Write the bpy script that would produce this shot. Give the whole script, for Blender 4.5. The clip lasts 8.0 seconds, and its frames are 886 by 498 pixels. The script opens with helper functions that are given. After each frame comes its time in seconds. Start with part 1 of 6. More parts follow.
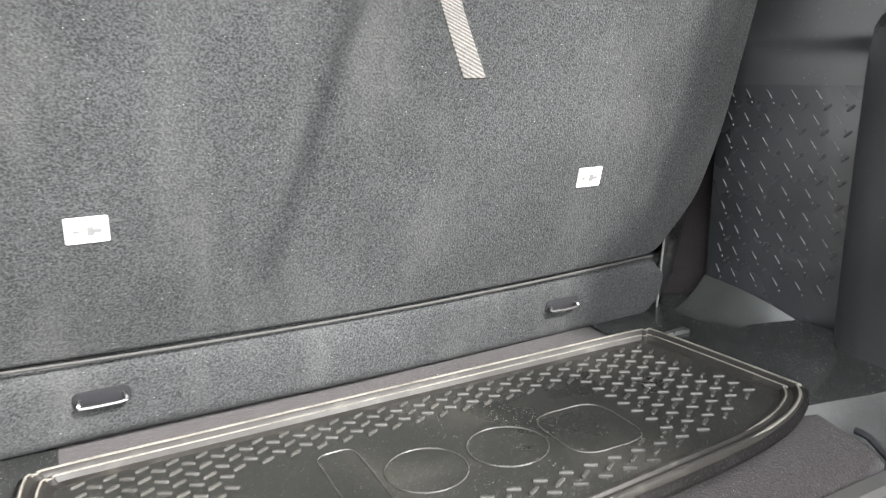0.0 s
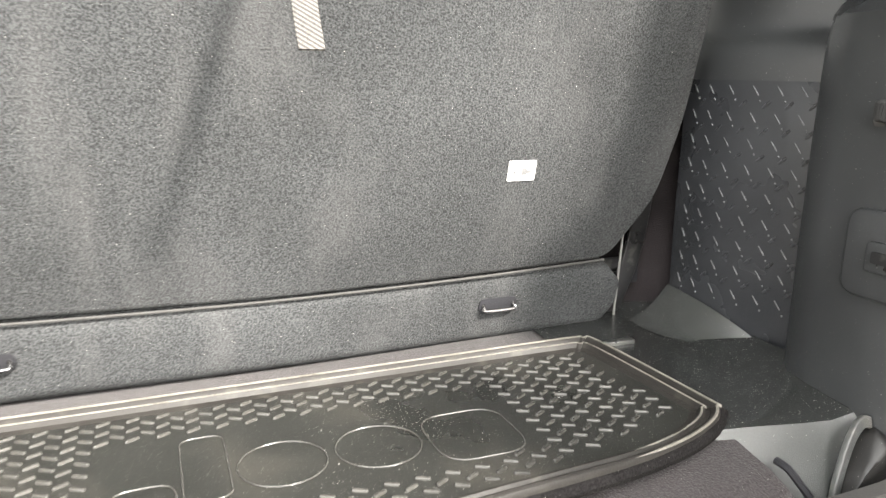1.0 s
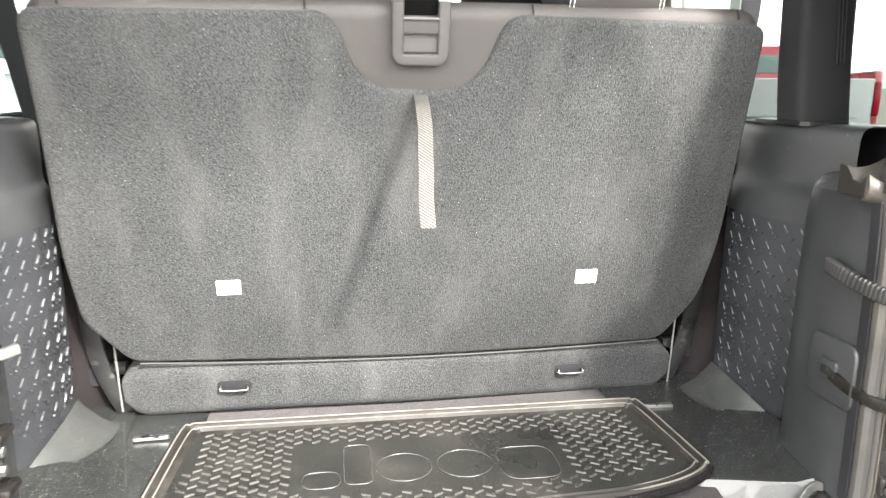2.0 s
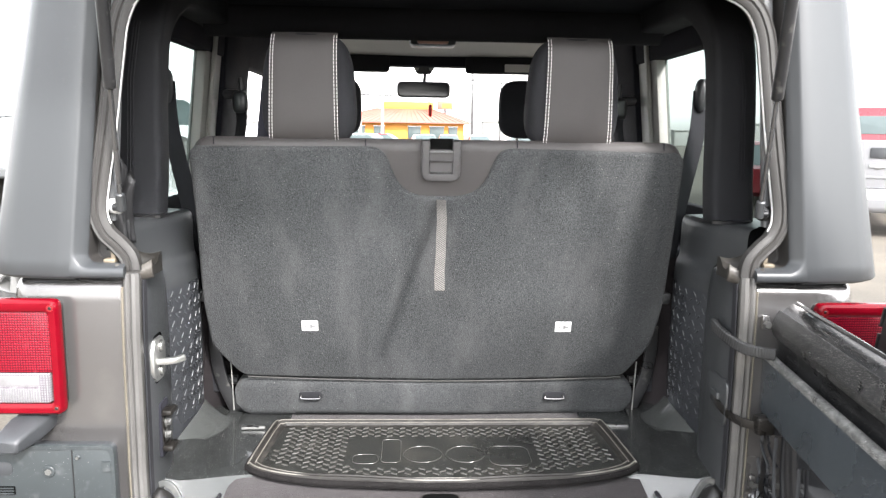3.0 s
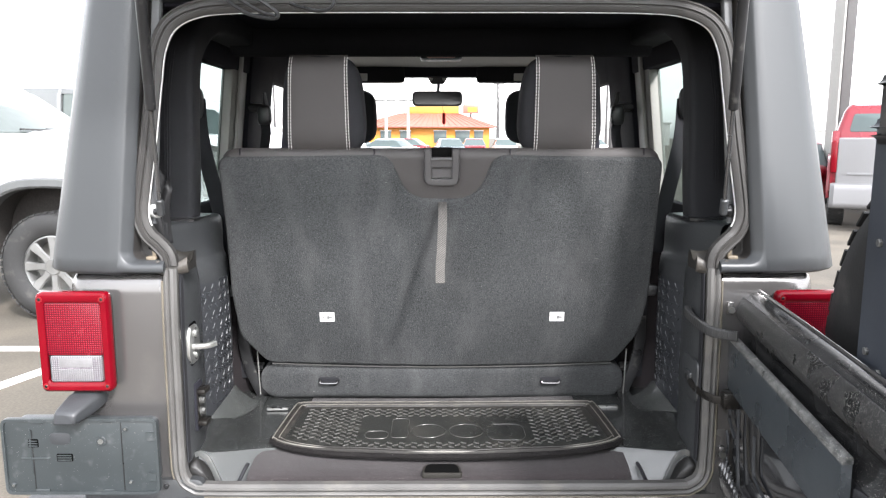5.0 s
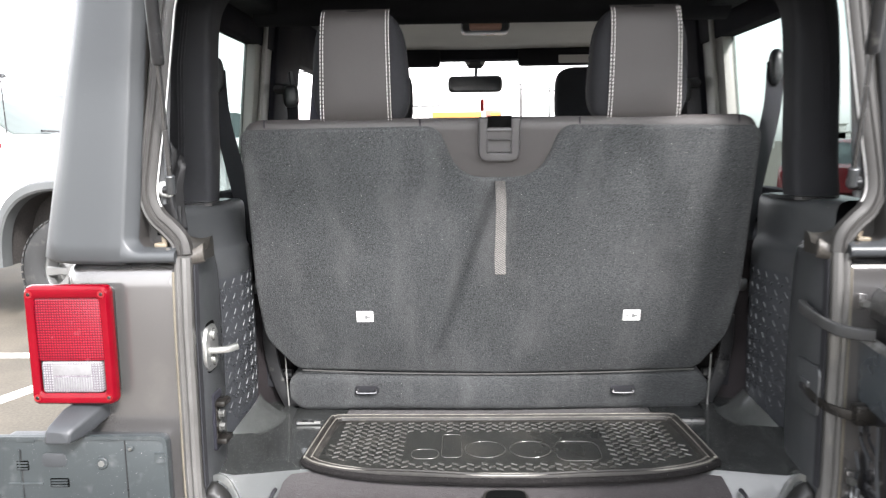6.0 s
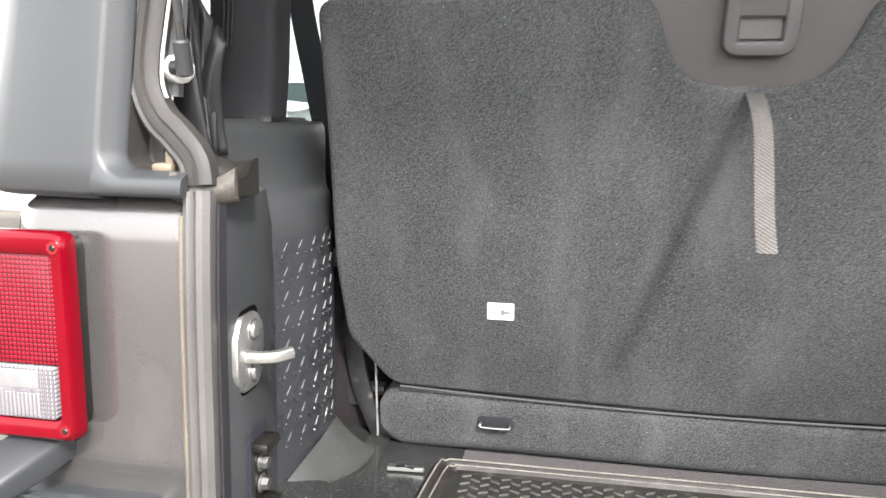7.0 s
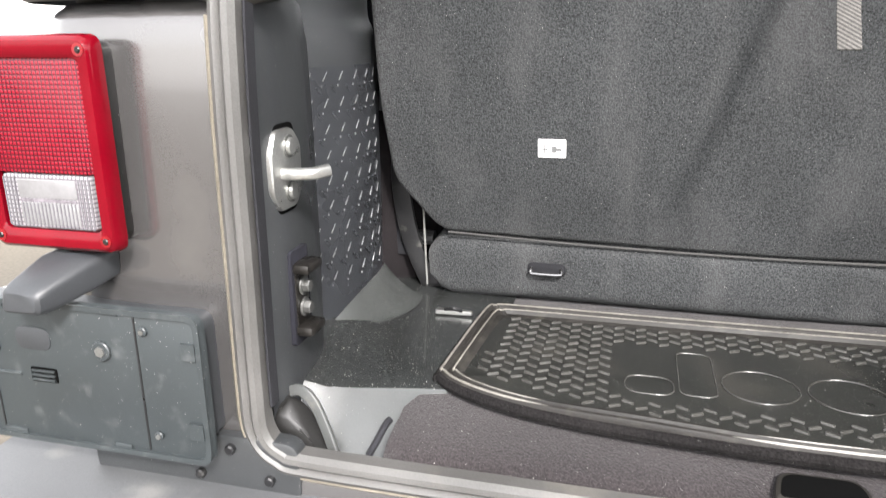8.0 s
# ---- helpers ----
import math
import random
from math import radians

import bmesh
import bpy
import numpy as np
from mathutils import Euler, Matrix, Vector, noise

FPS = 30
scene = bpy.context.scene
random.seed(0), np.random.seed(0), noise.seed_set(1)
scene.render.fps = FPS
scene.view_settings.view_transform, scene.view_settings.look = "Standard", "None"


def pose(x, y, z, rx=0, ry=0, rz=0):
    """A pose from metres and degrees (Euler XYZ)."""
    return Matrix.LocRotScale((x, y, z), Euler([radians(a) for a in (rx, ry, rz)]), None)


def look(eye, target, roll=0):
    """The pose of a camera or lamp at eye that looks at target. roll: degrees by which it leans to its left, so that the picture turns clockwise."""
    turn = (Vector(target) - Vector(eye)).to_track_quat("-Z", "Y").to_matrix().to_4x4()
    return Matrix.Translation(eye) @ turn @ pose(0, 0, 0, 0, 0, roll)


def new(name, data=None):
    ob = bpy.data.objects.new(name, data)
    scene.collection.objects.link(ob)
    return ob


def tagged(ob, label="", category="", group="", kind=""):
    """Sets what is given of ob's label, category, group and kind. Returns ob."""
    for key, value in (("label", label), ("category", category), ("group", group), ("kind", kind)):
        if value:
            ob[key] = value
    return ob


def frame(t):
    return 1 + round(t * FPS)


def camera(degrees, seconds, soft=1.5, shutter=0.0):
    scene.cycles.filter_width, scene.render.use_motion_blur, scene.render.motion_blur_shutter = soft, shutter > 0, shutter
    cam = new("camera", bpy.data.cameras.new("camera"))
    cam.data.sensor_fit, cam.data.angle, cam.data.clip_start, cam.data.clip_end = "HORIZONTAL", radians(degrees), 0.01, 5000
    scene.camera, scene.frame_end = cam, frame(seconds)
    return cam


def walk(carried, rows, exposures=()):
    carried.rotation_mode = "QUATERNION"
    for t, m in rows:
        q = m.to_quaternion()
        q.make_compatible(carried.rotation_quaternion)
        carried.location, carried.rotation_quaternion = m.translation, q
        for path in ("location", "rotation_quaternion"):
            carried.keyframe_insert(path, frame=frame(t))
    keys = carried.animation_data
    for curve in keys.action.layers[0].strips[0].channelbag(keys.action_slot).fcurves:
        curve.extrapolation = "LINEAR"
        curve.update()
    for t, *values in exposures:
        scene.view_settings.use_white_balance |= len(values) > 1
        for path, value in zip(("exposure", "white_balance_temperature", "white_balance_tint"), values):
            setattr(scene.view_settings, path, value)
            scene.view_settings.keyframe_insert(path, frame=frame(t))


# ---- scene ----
cam = camera(63.0, 8.0, soft=1.25, shutter=0.25)
PATH = [
    (0, (-0.322, -0.329, 1.182), (0.59, 1.383, 0.693), -0.9),
    (0.5, (-0.222, -0.276, 1.178), (0.697, 1.437, 0.706), 0.1),
    (1, (-0.129, -0.381, 1.157), (0.6, 1.419, 0.679), 0.7),
    (1.5, (-0.123, -0.517, 1.258), (0.341, 1.368, 0.779), 0.2),
    (1.7, (-0.14, -0.603, 1.306), (0.254, 1.302, 0.837), 0.25),
    (2.8, (-0.075, -1.163, 1.471), (0.028, 0.805, 1.129), 1.0),
    (3, (-0.063, -1.258, 1.493), (0.023, 0.716, 1.178), 0.9),
    (3.5, (-0.013, -1.408, 1.515), (0.048, 0.569, 1.217), 0.8),
    (4, (-0.005, -1.427, 1.51), (0.033, 0.55, 1.21), 0.5),
    (5.5, (-0.011, -1.444, 1.501), (-0.025, 0.532, 1.195), -0.4),
    (6, (-0.079, -1.19, 1.426), (-0.133, 0.788, 1.139), -0.7),
    (6.5, (-0.133, -0.854, 1.322), (-0.266, 1.124, 1.057), 0.1),
    (7, (-0.219, -0.599, 1.297), (-0.546, 1.347, 0.97), 1.0),
    (7.5, (-0.231, -0.566, 1.248), (-0.658, 1.33, 0.776), -0.6),
    (8, (-0.198, -0.576, 1.191), (-0.685, 1.277, 0.617), -0.5),
]
EXPOSURE = [(0.0, 2.52, 6500, 10), (0.5, 2.58, 6600, 10), (1.0, 2.92, 6900, 10), (1.5, 3.42, 7000, 10), (2.0, 3.1, 6800, 10), (2.8, 2.4, 6450, 11), (3.5, 2.0, 6350, 12), (5.5, 1.85, 6300, 12), (6.0, 2.08, 6350, 12), (6.5, 2.25, 6500, 12), (7.0, 2.15, 6550, 12), (7.5, 1.91, 6550, 12), (8.0, 1.9, 6500, 12)]
walk(cam, [(t, look(eye, target, roll)) for t, eye, target, roll in PATH], EXPOSURE)

# ---- world and sun: a bright overcast sky ----
world = bpy.data.worlds.new("overcast")
scene.world = world
world.use_nodes = True
wn, wl = world.node_tree.nodes, world.node_tree.links
sky = wn.new("ShaderNodeTexSky")
sky.sky_type, sky.sun_disc = "NISHITA", False
sky.sun_elevation, sky.sun_rotation = radians(39.6), radians(152)
sky.air_density, sky.dust_density, sky.ozone_density = 1.6, 1.4, 1.0
grey = wn.new("ShaderNodeHueSaturation")
grey.inputs["Saturation"].default_value = 0.10
wl.new(sky.outputs[0], grey.inputs["Color"])
# an overcast sky grows brighter from the horizon to the zenith
up = wn.new("ShaderNodeSeparateXYZ")
wl.new(wn.new("ShaderNodeTexCoord").outputs["Generated"], up.inputs[0])
lift = wn.new("ShaderNodeMapRange")
lift.inputs["From Min"].default_value, lift.inputs["From Max"].default_value, lift.inputs["To Min"].default_value, lift.inputs["To Max"].default_value = 0.0, 1.0, 2.0, 2.7
wl.new(up.outputs[2], lift.inputs["Value"])
clouds = wn.new("ShaderNodeVectorMath")
clouds.operation = "SCALE"
wl.new(grey.outputs[0], clouds.inputs[0])
wl.new(lift.outputs["Result"], clouds.inputs["Scale"])
wl.new(clouds.outputs[0], wn["Background"].inputs["Color"])
wn["Background"].inputs["Strength"].default_value = 0.10
sun = new("sun", bpy.data.lights.new("sun", "SUN"))
sun.data.energy, sun.data.angle, sun.data.color = 2.0, radians(6), (1.0, 0.97, 0.93)
sun.matrix_world = look((4.2, -7.9, 7.4), (0, 0, 0))

# ---- small tools ----
def part(name, bm, material, parent=None, label="", sharp=32):
    """One bmesh as one mesh object under a thing or a part."""
    me = bpy.data.meshes.new(name)
    bmesh.ops.recalc_face_normals(bm, faces=bm.faces)
    for f in bm.faces:
        f.smooth = len(f.verts) <= 4
    bm.to_mesh(me)
    bm.free()
    me.set_sharp_from_angle(angle=radians(sharp))
    me.materials.append(material)
    ob = new(name, me)
    if parent:
        ob.parent = parent
    if label:
        tagged(ob, label)
    return ob


def thing(name, label, category, group="", kind="", at=None):
    ob = new(name)
    if at:
        ob.matrix_basis = at
    return tagged(ob, label, category, group, kind)


def rounded(pts, r, seg=4):
    """A closed 2D outline with its corners rounded; r is one radius or one for each corner."""
    out = []
    n = len(pts)
    for i in range(n):
        p, a, b = Vector(pts[i]), Vector(pts[i - 1]), Vector(pts[(i + 1) % n])
        rr = r[i] if isinstance(r, (list, tuple)) else r
        u, v = (a - p), (b - p)
        d = min(rr, u.length * 0.48, v.length * 0.48)
        if d < 1e-5:
            out.append((p.x, p.y))
            continue
        s, e = p + u.normalized() * d, p + v.normalized() * d
        for k in range(seg + 1):
            t = k / seg
            q = s * (1 - t) ** 2 + p * 2 * t * (1 - t) + e * t * t
            out.append((q.x, q.y))
    return out


def plate(bm, outline, m, depth, bevel=0.0, segs=2):
    """A 2D outline in m's xy plane, thickened along m's -z by depth; the face at z = 0 has a rounded rim."""
    rings = []
    c = Vector((sum(p[0] for p in outline) / len(outline), sum(p[1] for p in outline) / len(outline)))
    b = min(bevel, depth * 0.9)

    def inset(d):
        n = len(outline)
        res = []
        for i in range(n):
            p, a, q = Vector(outline[i]), Vector(outline[i - 1]), Vector(outline[(i + 1) % n])
            t = (q - a)
            if t.length < 1e-9:
                res.append(p)
                continue
            nrm = Vector((-t.y, t.x)).normalized()
            res.append(p + nrm * d)
        return res
    area = sum(outline[i - 1][0] * outline[i][1] - outline[i][0] * outline[i - 1][1] for i in range(len(outline)))
    sgn = 1 if area > 0 else -1
    levels = [(0.0, -depth)]
    if b > 0:
        for k in range(segs + 1):
            a = k / segs * math.pi / 2
            levels.append((b * (1 - math.cos(a)), -b + b * math.sin(a)))
    else:
        levels.append((0.0, 0.0))
    for d, z in levels:
        rings.append([bm.verts.new(m @ Vector((p[0], p[1], z))) for p in inset(d * sgn)])
    n = len(outline)
    for r0, r1 in zip(rings, rings[1:]):
        for i in range(n):
            bm.faces.new((r0[i - 1], r0[i], r1[i], r1[i - 1]))
    bm.faces.new(rings[-1])
    bm.faces.new(list(reversed(rings[0])))


def facing(x, y, z, lean=0.0):
    """Plane whose local x runs along world x, local y up, and whose front looks towards -y; lean tips its top towards -y."""
    return Matrix.Translation((x, y, z)) @ Matrix.Rotation(radians(90 + lean), 4, "X")


def sideways(x, y, z, s):
    """Plane on a side wall: local x runs along world y, local y up; the front looks towards the middle of the vehicle."""
    m = Matrix(((0, 0, -s, x), (1, 0, 0, y), (0, 1, 0, z), (0, 0, 0, 1)))
    return m


def block(bm, lo, hi, bevel=0.0, segs=2, m=None):
    vs = bmesh.ops.create_cube(bm, size=1.0)["verts"]
    c = (Vector(lo) + Vector(hi)) / 2
    d = Vector(hi) - Vector(lo)
    for v in vs:
        v.co = Vector((v.co.x * d.x, v.co.y * d.y, v.co.z * d.z)) + c
        if m:
            v.co = m @ v.co
    if bevel > 0:
        es = list({e for v in vs for e in v.link_edges})
        bmesh.ops.bevel(bm, geom=es, offset=min(bevel, min(abs(x) for x in d) * 0.45), segments=segs, affect="EDGES", profile=0.5)


def smooth_path(pts, per=6, closed=False):
    """Catmull-Rom through the points."""
    P = [Vector(p) for p in pts]
    n = len(P)
    out = []
    for i in range(n if closed else n - 1):
        a = P[(i - 1) % n] if closed or i else P[0] * 2 - P[1]
        b, c = P[i], P[(i + 1) % n]
        d = P[(i + 2) % n] if closed or i + 2 < n else P[-1] * 2 - P[-2]
        for k in range(per):
            t = k / per
            out.append(0.5 * ((2 * b) + (c - a) * t + (2 * a - 5 * b + 4 * c - d) * t * t + (3 * b - a - 3 * c + d) * t ** 3))
    if not closed:
        out.append(P[-1])
    return out


def sweep(bm, path, section, closed=False, up=(0, 0, 1), scale=None):
    """A closed 2D section carried along a path; section x runs sideways, section y along up."""
    path = [Vector(p) for p in path]
    n = len(path)
    rings = []
    for i, p in enumerate(path):
        a = path[i - 1] if closed or i else path[0]
        b = path[(i + 1) % n] if closed or i < n - 1 else path[-1]
        t = (b - a).normalized()
        u = Vector(up)
        u = (u - t * u.dot(t))
        if u.length < 1e-4:
            u = Vector((0, 1, 0)) - t * t.y
        u.normalize()
        w = t.cross(u)
        k = scale(i / max(1, n - 1)) if scale else 1.0
        rings.append([bm.verts.new(p + w * (x * k) + u * (y * k)) for x, y in section])
    m = len(section)
    for i in range(n if closed else n - 1):
        r0, r1 = rings[i], rings[(i + 1) % n]
        for j in range(m):
            bm.faces.new((r0[j - 1], r0[j], r1[j], r1[j - 1]))
    if not closed:
        bm.faces.new(rings[0])
        bm.faces.new(list(reversed(rings[-1])))


def circle(r, n=10, ry=None):
    return [(r * math.cos(2 * math.pi * i / n), (ry or r) * math.sin(2 * math.pi * i / n)) for i in range(n)]


def rect(w, h, r=0.0, seg=3):
    pts = [(-w / 2, -h / 2), (w / 2, -h / 2), (w / 2, h / 2), (-w / 2, h / 2)]
    return rounded(pts, r, seg) if r else pts


def loft(bm, rings, closed=True, caps=True):
    vs = [[bm.verts.new(p) for p in r] for r in rings]
    m = len(vs[0])
    for r0, r1 in zip(vs, vs[1:]):
        for j in range(0 if closed else 1, m):
            bm.faces.new((r0[j - 1], r0[j], r1[j], r1[j - 1]))
    if caps and closed:
        bm.faces.new(vs[0])
        bm.faces.new(list(reversed(vs[-1])))
    return vs


def cyl(bm, a, b, r, n=14, r2=None, bevel=0.0):
    a, b = Vector(a), Vector(b)
    t = (b - a).normalized()
    u = t.orthogonal().normalized()
    w = t.cross(u)
    r2 = r if r2 is None else r2
    lv = [(a, r), (b, r2)]
    if bevel:
        lv = [(a, r - bevel), (a + t * bevel, r), (b - t * bevel, r2), (b, r2 - bevel)]
    loft(bm, [[p + u * (q * math.cos(2 * math.pi * i / n)) + w * (q * math.sin(2 * math.pi * i / n)) for i in range(n)] for p, q in lv])


def surface(bm, nu, nv, fn):
    g = [[bm.verts.new(fn(i / nu, j / nv)) for j in range(nv + 1)] for i in range(nu + 1)]
    for i in range(nu):
        for j in range(nv):
            bm.faces.new((g[i][j], g[i + 1][j], g[i + 1][j + 1], g[i][j + 1]))
    return g


def pillow(bm, w, h, d, m, n=10, power=4.0):
    """A soft cushion: a superellipsoid of width w, height h, depth d."""
    def f(a, p):
        c = math.cos(a)
        return math.copysign(abs(c) ** (2 / p), c)

    def g(a, p):
        c = math.sin(a)
        return math.copysign(abs(c) ** (2 / p), c)
    rows = []
    k = 2 * n
    for i in range(1, k):
        v = -math.pi / 2 + math.pi * i / k
        rows.append([m @ Vector((w / 2 * f(v, power) * f(u, power), d / 2 * f(v, power) * g(u, power), h / 2 * g(v, power)))
                     for u in [2 * math.pi * j / (4 * n) for j in range(4 * n)]])
    loft(bm, rows)


# ---- materials ----
def material(name, color, rough=0.5, metal=0.0, vary=0.15, fine=400.0, coarse=6.0, bump=0.0, bump_scale=None, dirt=None, dirt_amount=0.0,
             dirt_scale=9.0, spec=0.5, coat=0.0, rough_vary=0.1, per_piece=0.0, grain=None, speck=0.0, speck_color=(0.6, 0.58, 0.55), sheen=0.0, stretch=0.0, dent=0.0):
    mt = bpy.data.materials.new(name)
    mt.use_nodes = True
    n, l = mt.node_tree.nodes, mt.node_tree.links
    b = n["Principled BSDF"]
    co = n.new("ShaderNodeTexCoord").outputs["Object"]

    def noise_tex(scale, detail=3.0):
        t = n.new("ShaderNodeTexNoise")
        t.inputs["Scale"].default_value, t.inputs["Detail"].default_value = scale, detail
        l.new(co, t.inputs["Vector"])
        return t.outputs["Fac"]

    def ranged(src, lo, hi, a, z):
        r = n.new("ShaderNodeMapRange")
        for key, val in zip(("From Min", "From Max", "To Min", "To Max"), (lo, hi, a, z)):
            r.inputs[key].default_value = val
        l.new(src, r.inputs["Value"])
        return r.outputs["Result"]

    def mixed(fac, a, z, kind="MIX"):
        x = n.new("ShaderNodeMix")
        x.data_type, x.blend_type = "RGBA", kind
        for key, val in ((0, fac), (6, a), (7, z)):
            if isinstance(val, (int, float)):
                x.inputs[key].default_value = val
            elif isinstance(val, tuple):
                x.inputs[key].default_value = (*val[:3], 1)
            else:
                l.new(val, x.inputs[key])
        return x.outputs[2]
    big, small = noise_tex(coarse, 4.0), noise_tex(fine, 2.0)
    base = mixed(ranged(big, 0.3, 0.7, 0.0, 1.0), tuple(c * (1 - vary) for c in color), tuple(min(1, c * (1 + vary)) for c in color))
    base = mixed(ranged(small, 0.35, 0.65, 0.0, 1.0), mixed(1.0, base, (1 - (vary if grain is None else grain),) * 3, "MULTIPLY"), base)
    if dirt and stretch:
        mp = n.new("ShaderNodeMapping")
        mp.inputs["Scale"].default_value = (1.0, 1.0, stretch)
        l.new(co, mp.inputs["Vector"])
        streak = n.new("ShaderNodeTexNoise")
        streak.inputs["Scale"].default_value, streak.inputs["Detail"].default_value = dirt_scale, 8.0
        l.new(mp.outputs["Vector"], streak.inputs["Vector"])
        base = mixed(ranged(streak.outputs["Fac"], 0.60 - dirt_amount, 0.85, 0.0, 0.6), base, dirt)
    elif dirt:
        base = mixed(ranged(noise_tex(dirt_scale, 8.0), 0.60 - dirt_amount, 0.85, 0.0, 0.6), base, dirt)
    if speck:
        base = mixed(ranged(noise_tex(650.0, 1.0), 0.80 - speck * 0.06, 0.83 - speck * 0.06, 0.0, 0.8), base, speck_color)
    if per_piece:
        r = n.new("ShaderNodeObjectInfo").outputs["Random"]
        base = mixed(ranged(r, 0, 1, 0.0, per_piece), base, tuple(c * 0.4 for c in color))
    l.new(base, b.inputs["Base Color"])
    l.new(ranged(big, 0.3, 0.7, max(0.02, rough - rough_vary), min(1, rough + rough_vary)), b.inputs["Roughness"])
    b.inputs["Metallic"].default_value = metal
    b.inputs["Specular IOR Level"].default_value = spec
    b.inputs["Coat Weight"].default_value = coat
    b.inputs["Sheen Weight"].default_value = sheen
    if bump:
        bp = n.new("ShaderNodeBump")
        bp.inputs["Strength"].default_value = bump
        bp.inputs["Distance"].default_value = 0.002
        l.new(noise_tex(bump_scale or fine, 3.0), bp.inputs["Height"])
        if dent:
            soft = n.new("ShaderNodeBump")
            soft.inputs["Strength"].default_value, soft.inputs["Distance"].default_value = 1.0, dent
            l.new(noise_tex(7.0, 1.5), soft.inputs["Height"])
            l.new(soft.outputs["Normal"], bp.inputs["Normal"])
        l.new(bp.outputs["Normal"], b.inputs["Normal"])
    return mt


PAINT = material("granite_paint", (0.125, 0.120, 0.118), 0.22, 0.6, 0.06, 900, 3, dirt=(0.26, 0.25, 0.23), dirt_amount=0.02, dirt_scale=5, coat=1.0)
HARDTOP = material("hardtop_grey", (0.038, 0.0405, 0.043), 0.40, 0.0, 0.05, 700, 3, 0.12, 1500)
TRIM = material("black_grained_plastic", (0.036, 0.038, 0.040), 0.36, 0.0, 0.2, 900, 7, 0.2, 1300, spec=0.75, speck=0.6)
TREAD = material("tread_plastic", (0.034, 0.036, 0.040), 0.28, 0.0, 0.2, 900, 7, 0.15, 1200, spec=0.65)
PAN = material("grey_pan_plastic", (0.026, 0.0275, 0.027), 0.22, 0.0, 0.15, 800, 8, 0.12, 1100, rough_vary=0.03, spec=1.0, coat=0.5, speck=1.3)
RUBBER = material("worn_rubber", (0.014, 0.0135, 0.013), 0.4, 0.0, 0.25, 500, 6, 0.2, 900, speck=0.4)
SEAL = material("dusty_seal_rubber", (0.088, 0.085, 0.081), 0.45, 0.0, 0.15, 500, 9, 0.15, 500, dirt=(0.22, 0.2, 0.165), dirt_amount=0.03, dirt_scale=11)
SEATCARPET = material("charcoal_backing_carpet", (0.063, 0.0655, 0.067), 0.95, 0.0, 0.18, 430, 3.5, 0.9, 430, grain=0.62, dirt=(0.10, 0.10, 0.10), dirt_amount=0.10, dirt_scale=12, spec=0.1, speck=0.38, sheen=0.05, stretch=0.3, dent=0.010)
CARPET = material("brown_grey_cargo_carpet", (0.042, 0.036, 0.037), 0.97, 0.0, 0.14, 480, 7, 1.0, 480, grain=0.55, spec=0.1, speck=0.6, sheen=0.15)
CLOTH = material("grey_seat_vinyl", (0.037, 0.0335, 0.0325), 0.55, 0.0, 0.08, 1200, 5, 0.3, 1800)
BLACKCLOTH = material("black_fabric", (0.02, 0.02, 0.023), 0.85, 0.0, 0.25, 900, 9, 0.4, 1200, spec=0.25)
WEB = material("grey_webbing", (0.12, 0.113, 0.105), 0.8, 0.0, 0.25, 450, 20, 0.8, 450)
web_nodes, web_links = WEB.node_tree.nodes, WEB.node_tree.links
weave = web_nodes.new("ShaderNodeTexWave")
weave.bands_direction = "DIAGONAL"
weave.inputs["Scale"].default_value = 95.0
web_links.new(web_nodes.new("ShaderNodeTexCoord").outputs["Object"], weave.inputs["Vector"])
web_mix = web_nodes.new("ShaderNodeMix")
web_mix.data_type, web_mix.blend_type = "RGBA", "MULTIPLY"
web_mix.inputs[0].default_value = 0.75
web_links.new(web_nodes["Principled BSDF"].inputs["Base Color"].links[0].from_socket, web_mix.inputs[6])
web_links.new(weave.outputs["Color"], web_mix.inputs[7])
web_links.new(web_mix.outputs[2], web_nodes["Principled BSDF"].inputs["Base Color"])
THREAD = material("white_thread", (0.7, 0.69, 0.66), 0.8, 0.0, 0.1)
STEEL = material("zinc_steel", (0.55, 0.55, 0.53), 0.32, 0.9, 0.12, 400, 30, 0.1)
BLACKSTEEL = material("black_steel", (0.02, 0.02, 0.021), 0.35, 0.3, 0.2, 600, 15, 0.1, dirt=(0.25, 0.24, 0.22), dirt_amount=0.02, dirt_scale=40)
REDLENS = material("red_lens", (0.125, 0.0012, 0.006), 0.16, 0.0, 0.06, 300, 30, spec=0.22)
CLEARLENS = material("clear_lens", (0.17, 0.166, 0.17), 0.12, 0.0, 0.08, 200, 60, coat=0.6)
WELL = material("dusty_wheel_well", (0.045, 0.04, 0.037), 0.8, 0.0, 0.3, 60, 6, 0.3)
ARCHLIP = material("grey_arch_plastic", (0.075, 0.078, 0.078), 0.5, 0.0, 0.1, 300, 6, 0.1)
GREYPLASTIC = material("grey_plate_plastic", (0.031, 0.0365, 0.0385), 0.4, 0.0, 0.10, 500, 8, 0.12, 900, dirt=(0.11, 0.115, 0.115), dirt_amount=0.03, dirt_scale=45, speck=0.5)
LABEL = material("white_label", (0.55, 0.55, 0.54), 0.5, 0.0, 0.04)
INK = material("black_ink", (0.03, 0.03, 0.03), 0.5)
LINING = material("black_headlining", (0.015, 0.015, 0.020), 0.9, 0.0, 0.2, 700, 5, 0.3, 900, spec=0.2)
LIGHTLINING = material("light_grey_lining", (0.62, 0.62, 0.58), 0.85, 0.0, 0.08, 600, 5, 0.2)
